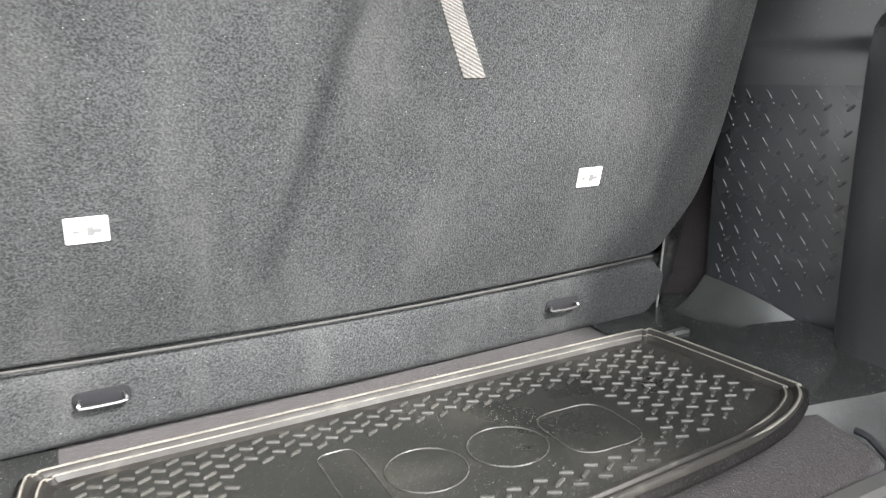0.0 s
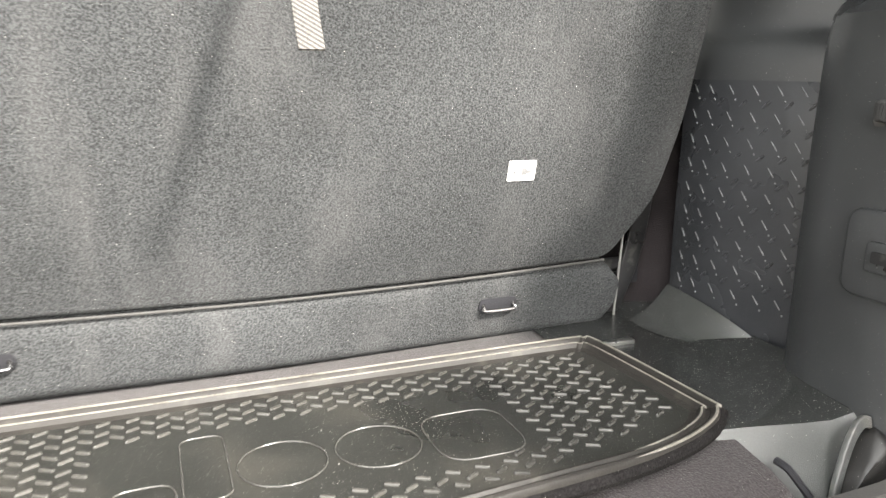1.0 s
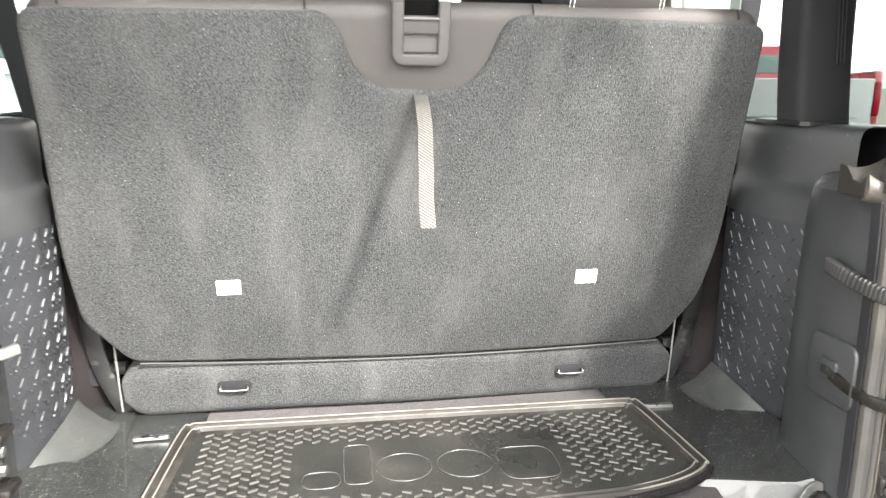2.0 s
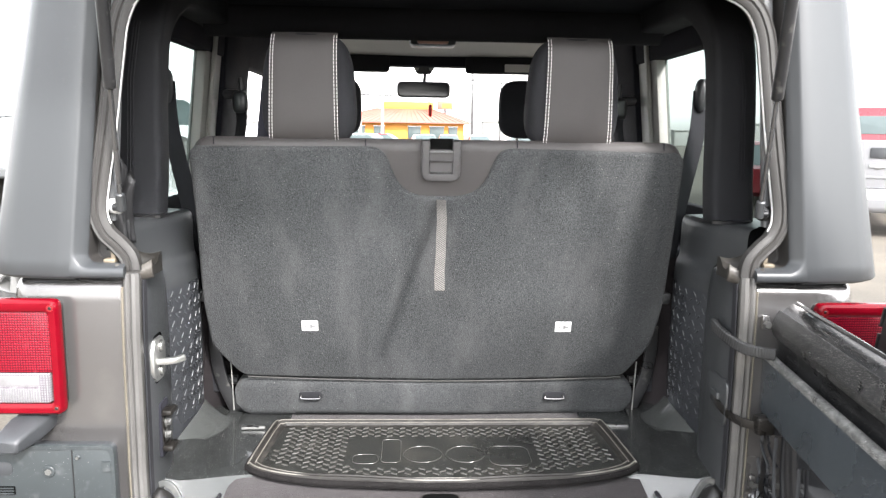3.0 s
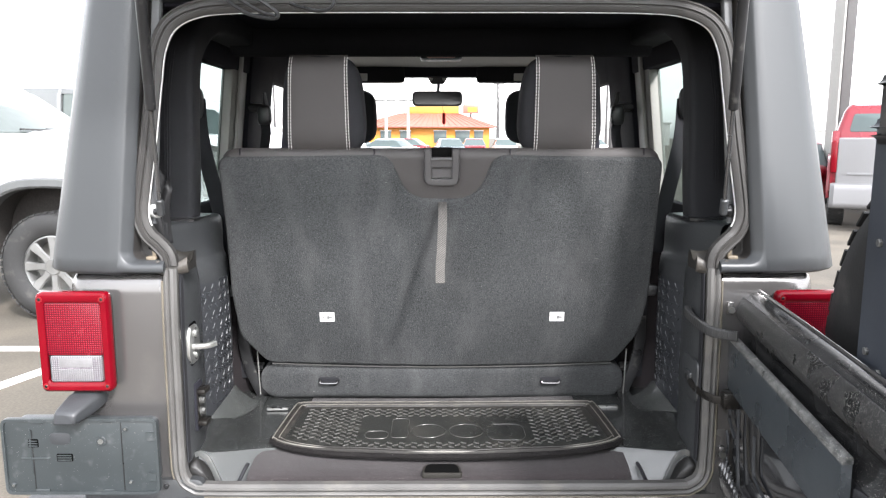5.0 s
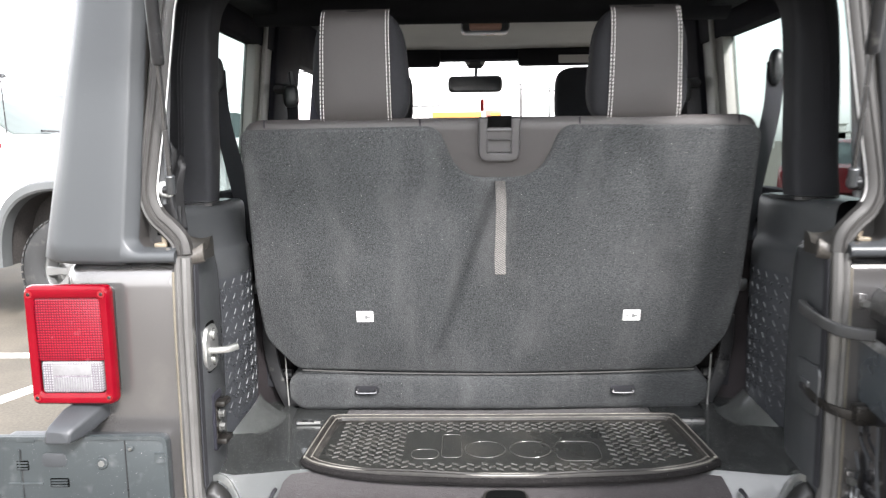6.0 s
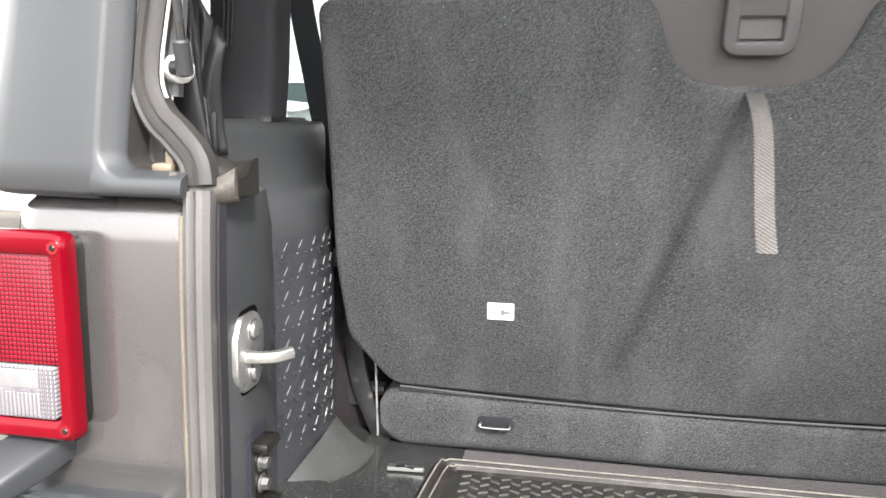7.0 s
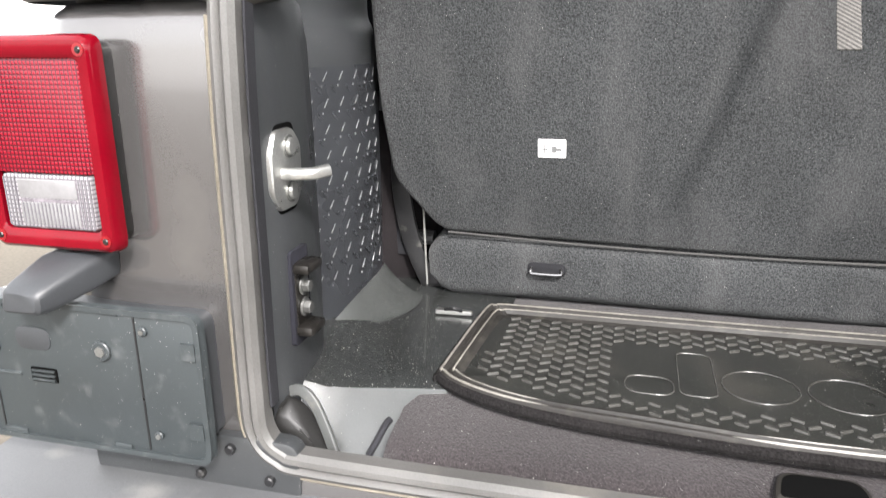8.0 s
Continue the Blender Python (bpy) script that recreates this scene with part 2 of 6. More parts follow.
ASPHALT = material("asphalt", (0.098, 0.085, 0.067), 0.9, 0.0, 0.25, 60, 0.6, 0.6, 120, dirt=(0.15, 0.125, 0.095), dirt_amount=0.10, dirt_scale=1.6)
LINE = material("road_line_paint", (0.6, 0.59, 0.56), 0.8, 0.0, 0.15, 30, 3)
WHITEPAINT = material("white_car_paint", (0.8, 0.8, 0.8), 0.25, 0.0, 0.03, 100, 2, coat=0.6)
REDPAINT = material("red_car_paint", (0.17, 0.006, 0.014), 0.25, 0.2, 0.05, 100, 2, coat=0.6)
SILVERPAINT = material("silver_car_paint", (0.19, 0.19, 0.195), 0.5, 0.3, 0.04, 100, 2)
VANPAINT = material("dusty_grey_paint", (0.10, 0.105, 0.105), 0.4, 0.0, 0.1, 100, 2)
PALEGLASS = material("sky_mirroring_glass", (0.10, 0.115, 0.11), 0.08, 0.0, 0.05, spec=0.18)
DARKPAINT = material("dark_car_paint", (0.06, 0.09, 0.1), 0.25, 0.3, 0.05, 100, 2, coat=0.5)
TYRE = material("tyre_rubber", (0.022, 0.022, 0.022), 0.75, 0.0, 0.25, 300, 9, 0.3, 400, dirt=(0.12, 0.11, 0.1), dirt_amount=0.03)
RIM = material("alloy_rim", (0.28, 0.28, 0.275), 0.35, 0.8, 0.06)
CARGLASS = material("dark_car_glass", (0.07, 0.09, 0.09), 0.08, 0.0, 0.05, spec=0.3)
ORANGE = material("orange_render_wall", (0.46, 0.20, 0.035), 0.8, 0.0, 0.06, 5, 0.3)
REDROOF = material("red_metal_roof", (0.38, 0.115, 0.085), 0.5, 0.0, 0.08, 5, 0.3)
CONCRETE = material("pale_concrete", (0.32, 0.315, 0.30), 0.8, 0.0, 0.08, 30, 1.0, 0.2, 60)
# Dark paint of the poles; also the square post's shaded face put into colour.
DARKPOST = material("grey_post_paint", (0.055, 0.052, 0.052), 0.6, 0.0, 0.1, 30, 1.0)


def clear_glass(name, tint):
    mt = bpy.data.materials.new(name)
    mt.use_nodes = True
    b = mt.node_tree.nodes["Principled BSDF"]
    b.inputs["Base Color"].default_value = (*tint, 1)
    b.inputs["Transmission Weight"].default_value = 1.0
    b.inputs["Roughness"].default_value = 0.0
    b.inputs["IOR"].default_value = 1.02
    return mt


GLASS = clear_glass("window_glass", (0.24, 0.28, 0.27))
TINTED = clear_glass("privacy_glass", (0.22, 0.23, 0.23))
MATRIM = material("rubbed_mat_rim", (0.024, 0.022, 0.020), 0.5, 0.0, 0.25, 500, 12, 0.3, 700, dirt=(0.09, 0.085, 0.07), dirt_amount=0.05, dirt_scale=40, spec=0.3)
MATBASE = material("black_mat_rubber", (0.020, 0.0205, 0.0185), 0.33, 0.0, 0.25, 500, 7, 0.2, 900, dirt=(0.066, 0.061, 0.052), dirt_amount=0.07, dirt_scale=9, speck=1.4)
# Black rubber like the mat base, with the lugs' highlights put into the colour.
MATGLINT = material("rubbed_mat_lug", (0.066, 0.064, 0.059), 0.22, 0.0, 0.2, 500, 20, 0.15, 700, per_piece=0.4)
# Flat black for sheets that stand in for the shade inside hollows.
HOLLOWSHADE = material("unlit_black_hollow", (0.005, 0.005, 0.005), 1.0, 0.0, 0.2, spec=0.0)
MATFUZZ = material("black_fuzzy_binding", (0.018, 0.0165, 0.0165), 0.95, 0.0, 0.3, 400, 20, 1.0, 500, grain=0.6, spec=0.1, speck=0.4)
PIPING = material("hem_piping_grey", (0.05, 0.049, 0.047), 0.8, 0.0, 0.2, 300, 30)
STEELDARK = material("dull_steel", (0.25, 0.25, 0.24), 0.4, 0.85, 0.15, 400, 30)
PRINT = material("grey_print", (0.16, 0.16, 0.16), 0.6)
LATCH = material("latch_plastic", (0.065, 0.063, 0.064), 0.32, 0.0, 0.08, 900, 9, 0.1)
MIRRORGLASS = material("mirror_glass", (0.05, 0.055, 0.06), 0.05, 0.0, 0.02, spec=0.8)
GREYDARK = material("dark_grey_plastic", (0.032, 0.034, 0.037), 0.4, 0.0, 0.12, 500, 8, 0.15, 900)
BUMPER = material("faded_bumper_plastic", (0.09, 0.092, 0.095), 0.55, 0.0, 0.15, 500, 6, 0.2, 700, dirt=(0.25, 0.24, 0.22), dirt_amount=0.04, dirt_scale=12)
STRUTROD = material("strut_rod", (0.16, 0.16, 0.162), 0.25, 0.85, 0.05)
PAD = material("black_pad_cloth", (0.018, 0.0185, 0.021), 0.75, 0.0, 0.15, 900, 8, 0.3, 1000, spec=0.3)
CUP = material("dusty_cup_rubber", (0.026, 0.024, 0.021), 0.5, 0.0, 0.25, 500, 14, 0.2, spec=0.3)
# Paler than the tread plastic: the ridges' sky highlight is put into this colour.
TREADGLINT = material("rubbed_tread_edge", (0.11, 0.113, 0.117), 0.25, 0.0, 0.15, 500, 30)
LEDGE = material("scuffed_black_paint", (0.024, 0.024, 0.0245), 0.24, 0.0, 0.25, 500, 9, 0.1, 300, speck=1.6, spec=0.9, coat=0.8)
GLOSSBLACK = material("glossy_black_paint", (0.016, 0.016, 0.018), 0.10, 0.0, 0.2, 500, 9, 0.03, 60, spec=0.9, coat=0.6, rough_vary=0.05)
GATETRIM = material("black_gate_trim", (0.040, 0.048, 0.055), 0.30, 0.0, 0.2, 800, 7, 0.2, 1100, speck=1.0, spec=0.8)
CHECKSTRAP = material("grey_rubber_strap", (0.030, 0.030, 0.030), 0.5, 0.0, 0.15, 500, 20, 0.2)
CARRIER = material("blue_grey_carrier", (0.035, 0.04, 0.05), 0.45, 0.0, 0.15, 500, 9, 0.1)
CLIP = material("yellowed_clip", (0.17, 0.14, 0.10), 0.6, 0.0, 0.25, 200, 30)
WORNSTEEL = material("worn_black_steel", (0.022, 0.02, 0.018), 0.3, 0.4, 0.3, 400, 40, 0.2)
WORNBEND = material("worn_black_bend", (0.018, 0.018, 0.018), 0.32, 0.0, 0.3, 500, 14, 0.4, 700, grain=0.5, speck=2.5, speck_color=(0.62, 0.61, 0.58), spec=0.8)
WORNEDGE = material("worn_trim_edge", (0.085, 0.087, 0.085), 0.36, 0.0, 0.3, 400, 12, 0.4, 500, grain=0.4, speck=2.6, dirt=(0.38, 0.375, 0.36), dirt_amount=0.20, dirt_scale=70)
LENSBAND = material("dark_lens_band", (0.2, 0.18, 0.2), 0.2, 0.2, 0.3, 200, 80)

# Pale from rubbing, and from the ridges' gloss highlight painted into the colour.
RUBBEDGLINT = material("rubbed_ridge_rubber", (0.20, 0.188, 0.165), 0.35, 0.0, 0.3, 300, 25, 0.2)
DUSTEDGE = material("yellow_dusted_lip", (0.18, 0.16, 0.125), 0.6, 0.0, 0.2, 400, 14, 0.2, dirt=(0.10, 0.09, 0.085), dirt_amount=0.08, dirt_scale=18)
TOPSEAL = material("hardtop_seal_rubber", (0.038, 0.036, 0.034), 0.55, 0.0, 0.15, 500, 12, 0.15, spec=0.3)
PALEEDGE = material("pale_flange_edge", (0.72, 0.71, 0.69), 0.5, 0.0, 0.06)
RAG = material("black_cover_cloth", (0.012, 0.012, 0.013), 0.6, 0.0, 0.2, 900, 8, 0.3, 900)
DUSTRUBBER = material("dusty_flap_rubber", (0.065, 0.058, 0.05), 0.5, 0.0, 0.35, 200, 25, 0.2)
# Lit copy of the pan plastic, paler for faces turned to the sky.
PANLIT = material("worn_grey_slope_plastic", (0.048, 0.051, 0.049), 0.24, 0.0, 0.12, 700, 8, 0.25, 1000, rough_vary=0.03, spec=1.0, coat=0.3, speck=0.3)

# ---- the vehicle's shell ----
vehicle = thing("off_road_vehicle", "grey two-door off-road vehicle with its rear tailgate and glass standing open", "vehicle")


def quarter_panel(s):
    bm = bmesh.new()
    sec = [(0.584, 0.085), (0.584, 0.058), (0.592, 0.05), (0.64, 0.049), (0.70, 0.049), (0.752, 0.052), (0.778, 0.062), (0.797, 0.082),
           (0.807, 0.115), (0.81, 0.2), (0.812, 0.6), (0.812, 1.3), (0.812, 2.6)]
    rows = []
    for z, d in ((0.58, 0.012), (0.64, 0.006), (0.72, 0.0), (0.90, -0.002), (1.05, -0.001), (1.178, 0.001), (1.200, 0.003), (1.212, 0.007), (1.220, 0.015), (1.224, 0.025), (1.2255, 0.045)):
        rows.append([Vector((s * (x - d if x > 0.6 else x), y + (d if y < 0.1 else 0), z)) for x, y in sec])
    loft(bm, rows, closed=False)
    return part("quarter_panel", bm, PAINT, vehicle, "dusty metallic grey painted rear quarter panel")


def hardtop_pillar(s):
    """Rear corner of the hard top: a rounded column with a stepped channel for the glass and a foot that reaches inwards."""
    def bend(p):
        x, y, z = p
        h = z - 1.235
        return Vector((s * (x - h * (0.04 + max(0, x - 0.585) * 0.5)), y + h * 0.075, z))
    bm = bmesh.new()
    o = 0.032 if s < 0 else 0.035
    out = [(0.675, 0.036), (0.688, 0.0345), (0.705, 0.0355), (0.725, 0.039), (0.747 + o, 0.046), (0.770 + o, 0.057), (0.790 + o, 0.072), (0.806 + o, 0.092), (0.818 + o, 0.12), (0.825 + o, 0.16), (0.827 + o, 0.22), (0.827 + o, 0.32)]
    zs = [1.224, 1.228, 1.232, 1.26, 1.30, 1.36, 1.45, 1.55, 1.65, 1.75, 1.82, 1.88]
    rows = []
    for k, z in enumerate(zs):
        d = (0.010, 0.003)[k] if k < 2 else 0.0
        rows.append([bend((x - d, y + d, z)) for x, y in out])
    loft(bm, rows, closed=False)
    # the lip runs along the foot, round a fillet and up the channel; a chamfer joins it to the face
    seg = 8
    ang = [0.0, 0.0, 0.0] + [math.pi / 2 * i / seg for i in range(seg + 1)] + [math.pi / 2] * 7
    tall = (1.33, 1.38, 1.45, 1.55, 1.65, 1.75, 1.89)
    lip, brim = [(0.584, 1.252), (0.598, 1.252), (0.612, 1.252)], [(0.580, 1.245), (0.598, 1.245), (0.615, 1.245)]
    for i in range(seg + 1):
        a = math.pi / 2 * i / seg
        lip.append((0.634 + 0.018 * math.sin(a), 1.270 - 0.018 * math.cos(a)))
        brim.append((0.640 + 0.031 * math.sin(a), 1.276 - 0.031 * math.cos(a)))
    lip += [(0.652, z) for z in tall]
    brim += [(0.671, z) for z in tall]
    rings = [[], [], [], [], [], [], [], []]
    for i, ((px, pz), (qx, qz), a) in enumerate(zip(lip, brim, ang)):
        rings[0].append(bend((px, 0.060, pz)))
        rings[1].append(bend((px + 0.001 * math.sin(a), 0.056, pz - 0.0005 * math.cos(a))))
        rings[2].append(bend((px * 0.55 + qx * 0.45, 0.050, pz * 0.55 + qz * 0.45)))
        rings[3].append(bend((px * 0.12 + qx * 0.88, 0.0395, pz * 0.12 + qz * 0.88)))
        rings[4].append(bend((qx + 0.002 * math.sin(a), 0.0365, qz - 0.002 * math.cos(a))))
        f = min(1.0, max(0.0, (i - 3) / seg))
        if f < 0.5:
            ex, ez = qx + (0.675 - qx) * f * 2, 1.232
        else:
            ex, ez = 0.675, 1.232 + (max(1.276, qz) - 1.232) * (f - 0.5) * 2
        rings[5].append(bend((ex, 0.036, ez)))
        rings[6].append(bend((ex, 0.041, 1.227)) if f < 0.5 else bend((ex, 0.036, ez)))
        rings[7].append(bend((ex, 0.10, 1.226)) if f < 0.5 else bend((ex, 0.036, ez)))
    loft(bm, rings, closed=False)
    bm.faces.new([bm.verts.new(r[0]) for r in rings])
    bmesh.ops.remove_doubles(bm, verts=bm.verts, dist=0.0006)
    bmesh.ops.dissolve_degenerate(bm, edges=bm.edges, dist=0.0003)
    part("hardtop_corner", bm, HARDTOP, vehicle, "smooth matt grey hard top corner", 50)
    # dark wall and floor of the channel behind the lip
    bm = bmesh.new()
    zz = [1.325, 1.34, 1.36, 1.45, 1.55, 1.65, 1.72, 1.80]
    wall = [[], [], [], []]
    for (px, pz), a in zip(lip, ang):
        ox, oz = math.sin(a), -math.cos(a)
        wall[0].append(bend((px + 0.001 * ox, 0.059, pz + 0.001 * oz)))
        wall[1].append(bend((px - 0.001 * ox, 0.096, pz - 0.001 * oz)))
        wall[2].append(bend((px - 0.004 * ox, 0.099, pz - 0.004 * oz)))
        wall[3].append(bend((px - 0.016 * ox, 0.099, pz - 0.016 * oz)))
    loft(bm, wall, closed=False)
    part("glass_channel", bm, CHANNEL, vehicle, "dark dusty channel behind the glass edge")
    bm = bmesh.new()
    loft(bm, [[bend((0.646, 0.098, z)), bend((0.644, 0.092, z)), bend((0.641, 0.085, z)), bend((0.620, 0.084, z)), bend((0.616, 0.088, z)), bend((0.616, 0.098, z))] for z in zz], closed=False)
    part("seal_flange", bm, FLANGE, vehicle, "grey flange that carries the seal")


CHANNEL = material("dusty_channel_grey", (0.040, 0.037, 0.035), 0.45, 0.0, 0.15, 500, 8, dirt=(0.16, 0.14, 0.11), dirt_amount=0.02, dirt_scale=9)
FLANGE = material("grey_inner_flange", (0.085, 0.087, 0.09), 0.5, 0.0, 0.1, 500, 8, dirt=(0.25, 0.22, 0.18), dirt_amount=0.02, dirt_scale=9)
for side in (-1, 1):
    quarter_panel(side)
    hardtop_pillar(side)


def half_seal():
    return [(0.0, 0.046, 0.745), (0.25, 0.046, 0.745), (0.50, 0.046, 0.746), (0.546, 0.046, 0.753), (0.569, 0.047, 0.778), (0.573, 0.048, 0.83), (0.573, 0.05, 0.95), (0.573, 0.052, 1.10), (0.572, 0.055, 1.19),
            (0.573, 0.06, 1.232), (0.579, 0.064, 1.262), (0.599, 0.068, 1.285), (0.619, 0.072, 1.303), (0.632, 0.075, 1.328), (0.635, 0.078, 1.356), (0.630, 0.082, 1.40), (0.615, 0.09, 1.50), (0.602, 0.104, 1.62), (0.592, 0.112, 1.69), (0.566, 0.12, 1.742),
            (0.51, 0.124, 1.770), (0.42, 0.125, 1.779), (0.20, 0.125, 1.781), (0.0, 0.125, 1.781)]


right = half_seal()
ring = right + [(-x, y, z) for x, y, z in reversed(right[1:-1])]
def seal_strip(name, path, sect, mt, label, closed=False):
    """A rubber section carried along the opening; a section's second value points out of the opening."""
    bm = bmesh.new()
    rings = []
    n = len(path)
    for i, p in enumerate(path):
        t = ((path[(i + 1) % n] if closed or i < n - 1 else p) - (path[i - 1] if closed or i else p)).normalized()
        nrm = (Vector((0, -1, 0)) - t * (-t.y)).normalized()
        w = t.cross(nrm)
        rings.append([p + nrm * a + w * b for a, b in sect])
    loft(bm, rings)
    return part(name, bm, mt, vehicle, label)


loop = smooth_path(ring, 6, True)
n_loop = len(loop)
start = min(range(n_loop), key=lambda i: abs(loop[i].z - 1.232) + (0 if loop[i].x < 0 else 9))
turned = loop[start:] + loop[:start]
stop = min(range(n_loop), key=lambda i: abs(turned[i].z - 1.232) + (0 if turned[i].x > 0 else 9))
LOWER, UPPER = turned[:stop + 1], turned[stop:]
seal_strip("opening_seal", LOWER, [(-0.012, -0.013), (0.006, -0.014), (0.012, -0.009), (0.013, -0.003), (0.009, 0.000), (0.007, 0.003), (0.010, 0.005), (0.012, 0.008), (0.009, 0.013), (-0.012, 0.014)], SEAL, "grey rubber seal round the load opening")
seal_strip("seal_dust_lip", LOWER[4:-4], [(-0.010, 0.0145), (0.005, 0.0145), (0.008, 0.0165), (0.005, 0.0195), (-0.010, 0.0195)], DUSTEDGE, "yellowish dusty outer lip of the seal")
seal_strip("hardtop_seal", UPPER, [(-0.012, -0.016), (0.006, -0.017), (0.010, -0.012), (0.011, -0.006), (0.0075, -0.004), (0.0075, -0.002), (0.011, 0.0), (0.010, 0.006), (0.006, 0.008), (0.006, 0.010), (0.008, 0.013), (0.004, 0.017), (-0.012, 0.016)], TOPSEAL, "dark grooved rubber seal of the hard top")
seal_strip("bright_flange_edge", UPPER[20:-20], [(-0.001, -0.0172), (0.003, -0.0172), (0.0036, -0.0180), (0.003, -0.0188), (-0.001, -0.0188)], PALEEDGE, "bright edge of the flange inside the seal")
for low_side in (-1, 1):
    strip = [p for p in LOWER if p.x * low_side > 0 and 0.80 < p.z < 1.225]
    seal_strip("seal_lip", strip, [(-0.018, -0.0195), (-0.002, -0.0195), (-0.001, -0.018), (-0.002, -0.0165), (-0.018, -0.0165)], BLACKCLOTH, "black inner lip of the seal")

# sill and rear panel under the opening
bm = bmesh.new()
loft(bm, [[Vector((x, y, z)) for y, z in ((0.30, 0.66), (0.30, 0.69), (0.075, 0.69), (0.062, 0.732), (0.044, 0.731), (0.04, 0.722), (0.042, 0.56), (0.06, 0.5))] for x in (-0.60, -0.3, 0, 0.3, 0.60)], closed=False)
part("sill_panel", bm, PAINT, vehicle, "grey painted sill under the load opening")

# header over the opening, roof and sides of the hard top
bm = bmesh.new()
loft(bm, [[Vector((x, y, z)) for y, z in ((0.16, 1.787), (0.118, 1.790), (0.115, 1.815), (0.11, 1.83), (0.104, 1.85), (0.108, 1.875), (0.14, 1.90), (0.6, 1.915), (1.6, 1.925), (2.1, 1.91), (2.12, 1.895), (0.2, 1.875), (0.17, 1.86), (0.16, 1.787))]
          for x in (-0.74, -0.66, -0.4, 0, 0.4, 0.66, 0.74)], closed=False)
part("roof", bm, HARDTOP, vehicle, "matt grey hard top roof")
bm = bmesh.new()
block(bm, (-0.72, 0.165, 1.835), (0.72, 0.98, 1.865), 0.01)
block(bm, (-0.70, 0.15, 1.778), (0.70, 0.185, 1.86), 0.008)
part("rear_headlining", bm, LINING, vehicle, "black rear headlining")
bm = bmesh.new()
surface(bm, 8, 6, lambda u, v: Vector((-0.60 + 1.2 * u, 0.99 + 1.1 * v, 1.864 - 0.03 * math.cos(v * 6.28) * (1 - abs(u - 0.5)) - 0.02 * abs(u - 0.5))))
part("front_headlining", bm, LIGHTLINING, vehicle, "pale grey front headlining")


def side_wall(s):
    def lean(bm):
        for v in bm.verts:
            v.co.x -= s * (v.co.z - 1.22) * 0.11
    o = 0.792

    def wall(name, lo, hi, mt, label="", b=0.008):
        bm = bmesh.new()
        block(bm, (min(s * lo[0], s * hi[0]), lo[1], lo[2]), (max(s * lo[0], s * hi[0]), hi[1], hi[2]), b)
        lean(bm)
        part(name, bm, mt, vehicle, label)
    wall("side_rail", (o - 0.035, 0.13, 1.215), (o, 2.3, 1.30), LINING)
    wall("roof_rail", (o - 0.05, 0.13, 1.73), (o, 2.3, 1.92), LINING)
    wall("rear_post", (o - 0.03, 0.12, 1.215), (o, 0.165, 1.88), CHANNEL)
    wall("window_post", (o - 0.045, 1.03, 1.16), (o - 0.004, 1.21, 1.88), POST, "pale grey window post with sealing ribs")
    wall("window_post_rib", (o - 0.06, 1.075, 1.16), (o - 0.046, 1.10, 1.86), POST)
    wall("door_post", (o - 0.06, 1.215, 0.7), (o - 0.01, 1.55, 1.88), LINING, "black lined door post")
    wall("front_post", (o - 0.06, 2.06, 1.2), (o, 2.16, 1.88), LINING)
    bm = bmesh.new()
    block(bm, (min(s * 0.775, s * 0.779), 0.165, 1.30), (max(s * 0.775, s * 0.779), 1.03, 1.73))
    lean(bm)
    part("quarter_window", bm, GLASS, vehicle, "clear quarter window pane").visible_shadow = False
    # inner side of the tub further ahead
    bm = bmesh.new()
    block(bm, (min(s * 0.60, s * 0.80), 0.5, 0.45), (max(s * 0.60, s * 0.80), 2.4, 1.19), 0.02)
    part("side_lining", bm, LINING, vehicle, "black interior side lining")


POST = material("pale_post_paint", (0.30, 0.295, 0.275), 0.55, 0.0, 0.08, 400, 6)
side_wall(-1)
side_wall(1)
bm = bmesh.new()
block(bm, (-0.8, 0.45, 0.42), (0.8, 2.6, 0.47))
part("cabin_floor", bm, LINING, vehicle, "black cabin floor")
bm = bmesh.new()
block(bm, (-0.72, 2.08, 1.790), (0.72, 2.16, 1.850), 0.015)
block(bm, (-0.72, 2.17, 1.82), (0.72, 2.2, 1.93), 0.01)
part("windscreen_header", bm, LINING, vehicle, "black windscreen header")
bm = bmesh.new()
surface(bm, 10, 4, lambda u, v: Vector((-0.74 + 1.48 * u, 1.95 + 0.5 * v, 1.17 + 0.10 * math.sin(v * 3.14) - 0.02 * v)))
block(bm, (-0.74, 1.96, 0.5), (0.74, 2.5, 1.165), 0.02)
part("dashboard", bm, TRIM, vehicle, "black grained dashboard")
for s in (-1, 1):
    bm = bmesh.new()
    cyl(bm, (s * 0.70, 2.14, 1.84), (s * 0.73, 2.32, 1.2), 0.03)
    part("windscreen_post", bm, LINING, vehicle)
    bm = bmesh.new()
    plate(bm, rounded([(-0.19, 0.0), (0.19, 0.0), (0.19, 0.075), (-0.19, 0.075)], 0.02), facing(s * 0.36, 2.055, 1.765, -12), 0.022, 0.006)
    part("sun_visor", bm, BLACKCLOTH, vehicle, "black folded sun visor")
    bm = bmesh.new()
    plate(bm, rect(0.17, 0.035, 0.004), facing(s * 0.43, 2.05, 1.787, -12), 0.002)
    part("visor_label", bm, LABEL, vehicle, "pale printed label on the sun visor")

bm = bmesh.new()
plate(bm, rounded([(-0.33, 0.028), (-0.29, 0.004), (-0.10, 0.0), (0.10, 0.0), (0.29, 0.004), (0.33, 0.028)], 0.012, 4), facing(0, 0.140, 1.768), 0.012, 0.004)
part("header_trim", bm, FLANGE, vehicle, "grey moulded trim inside the header")
bm = bmesh.new()
plate(bm, rect(0.07, 0.024, 0.004), facing(0.01, 0.1375, 1.782), 0.006, 0.002)
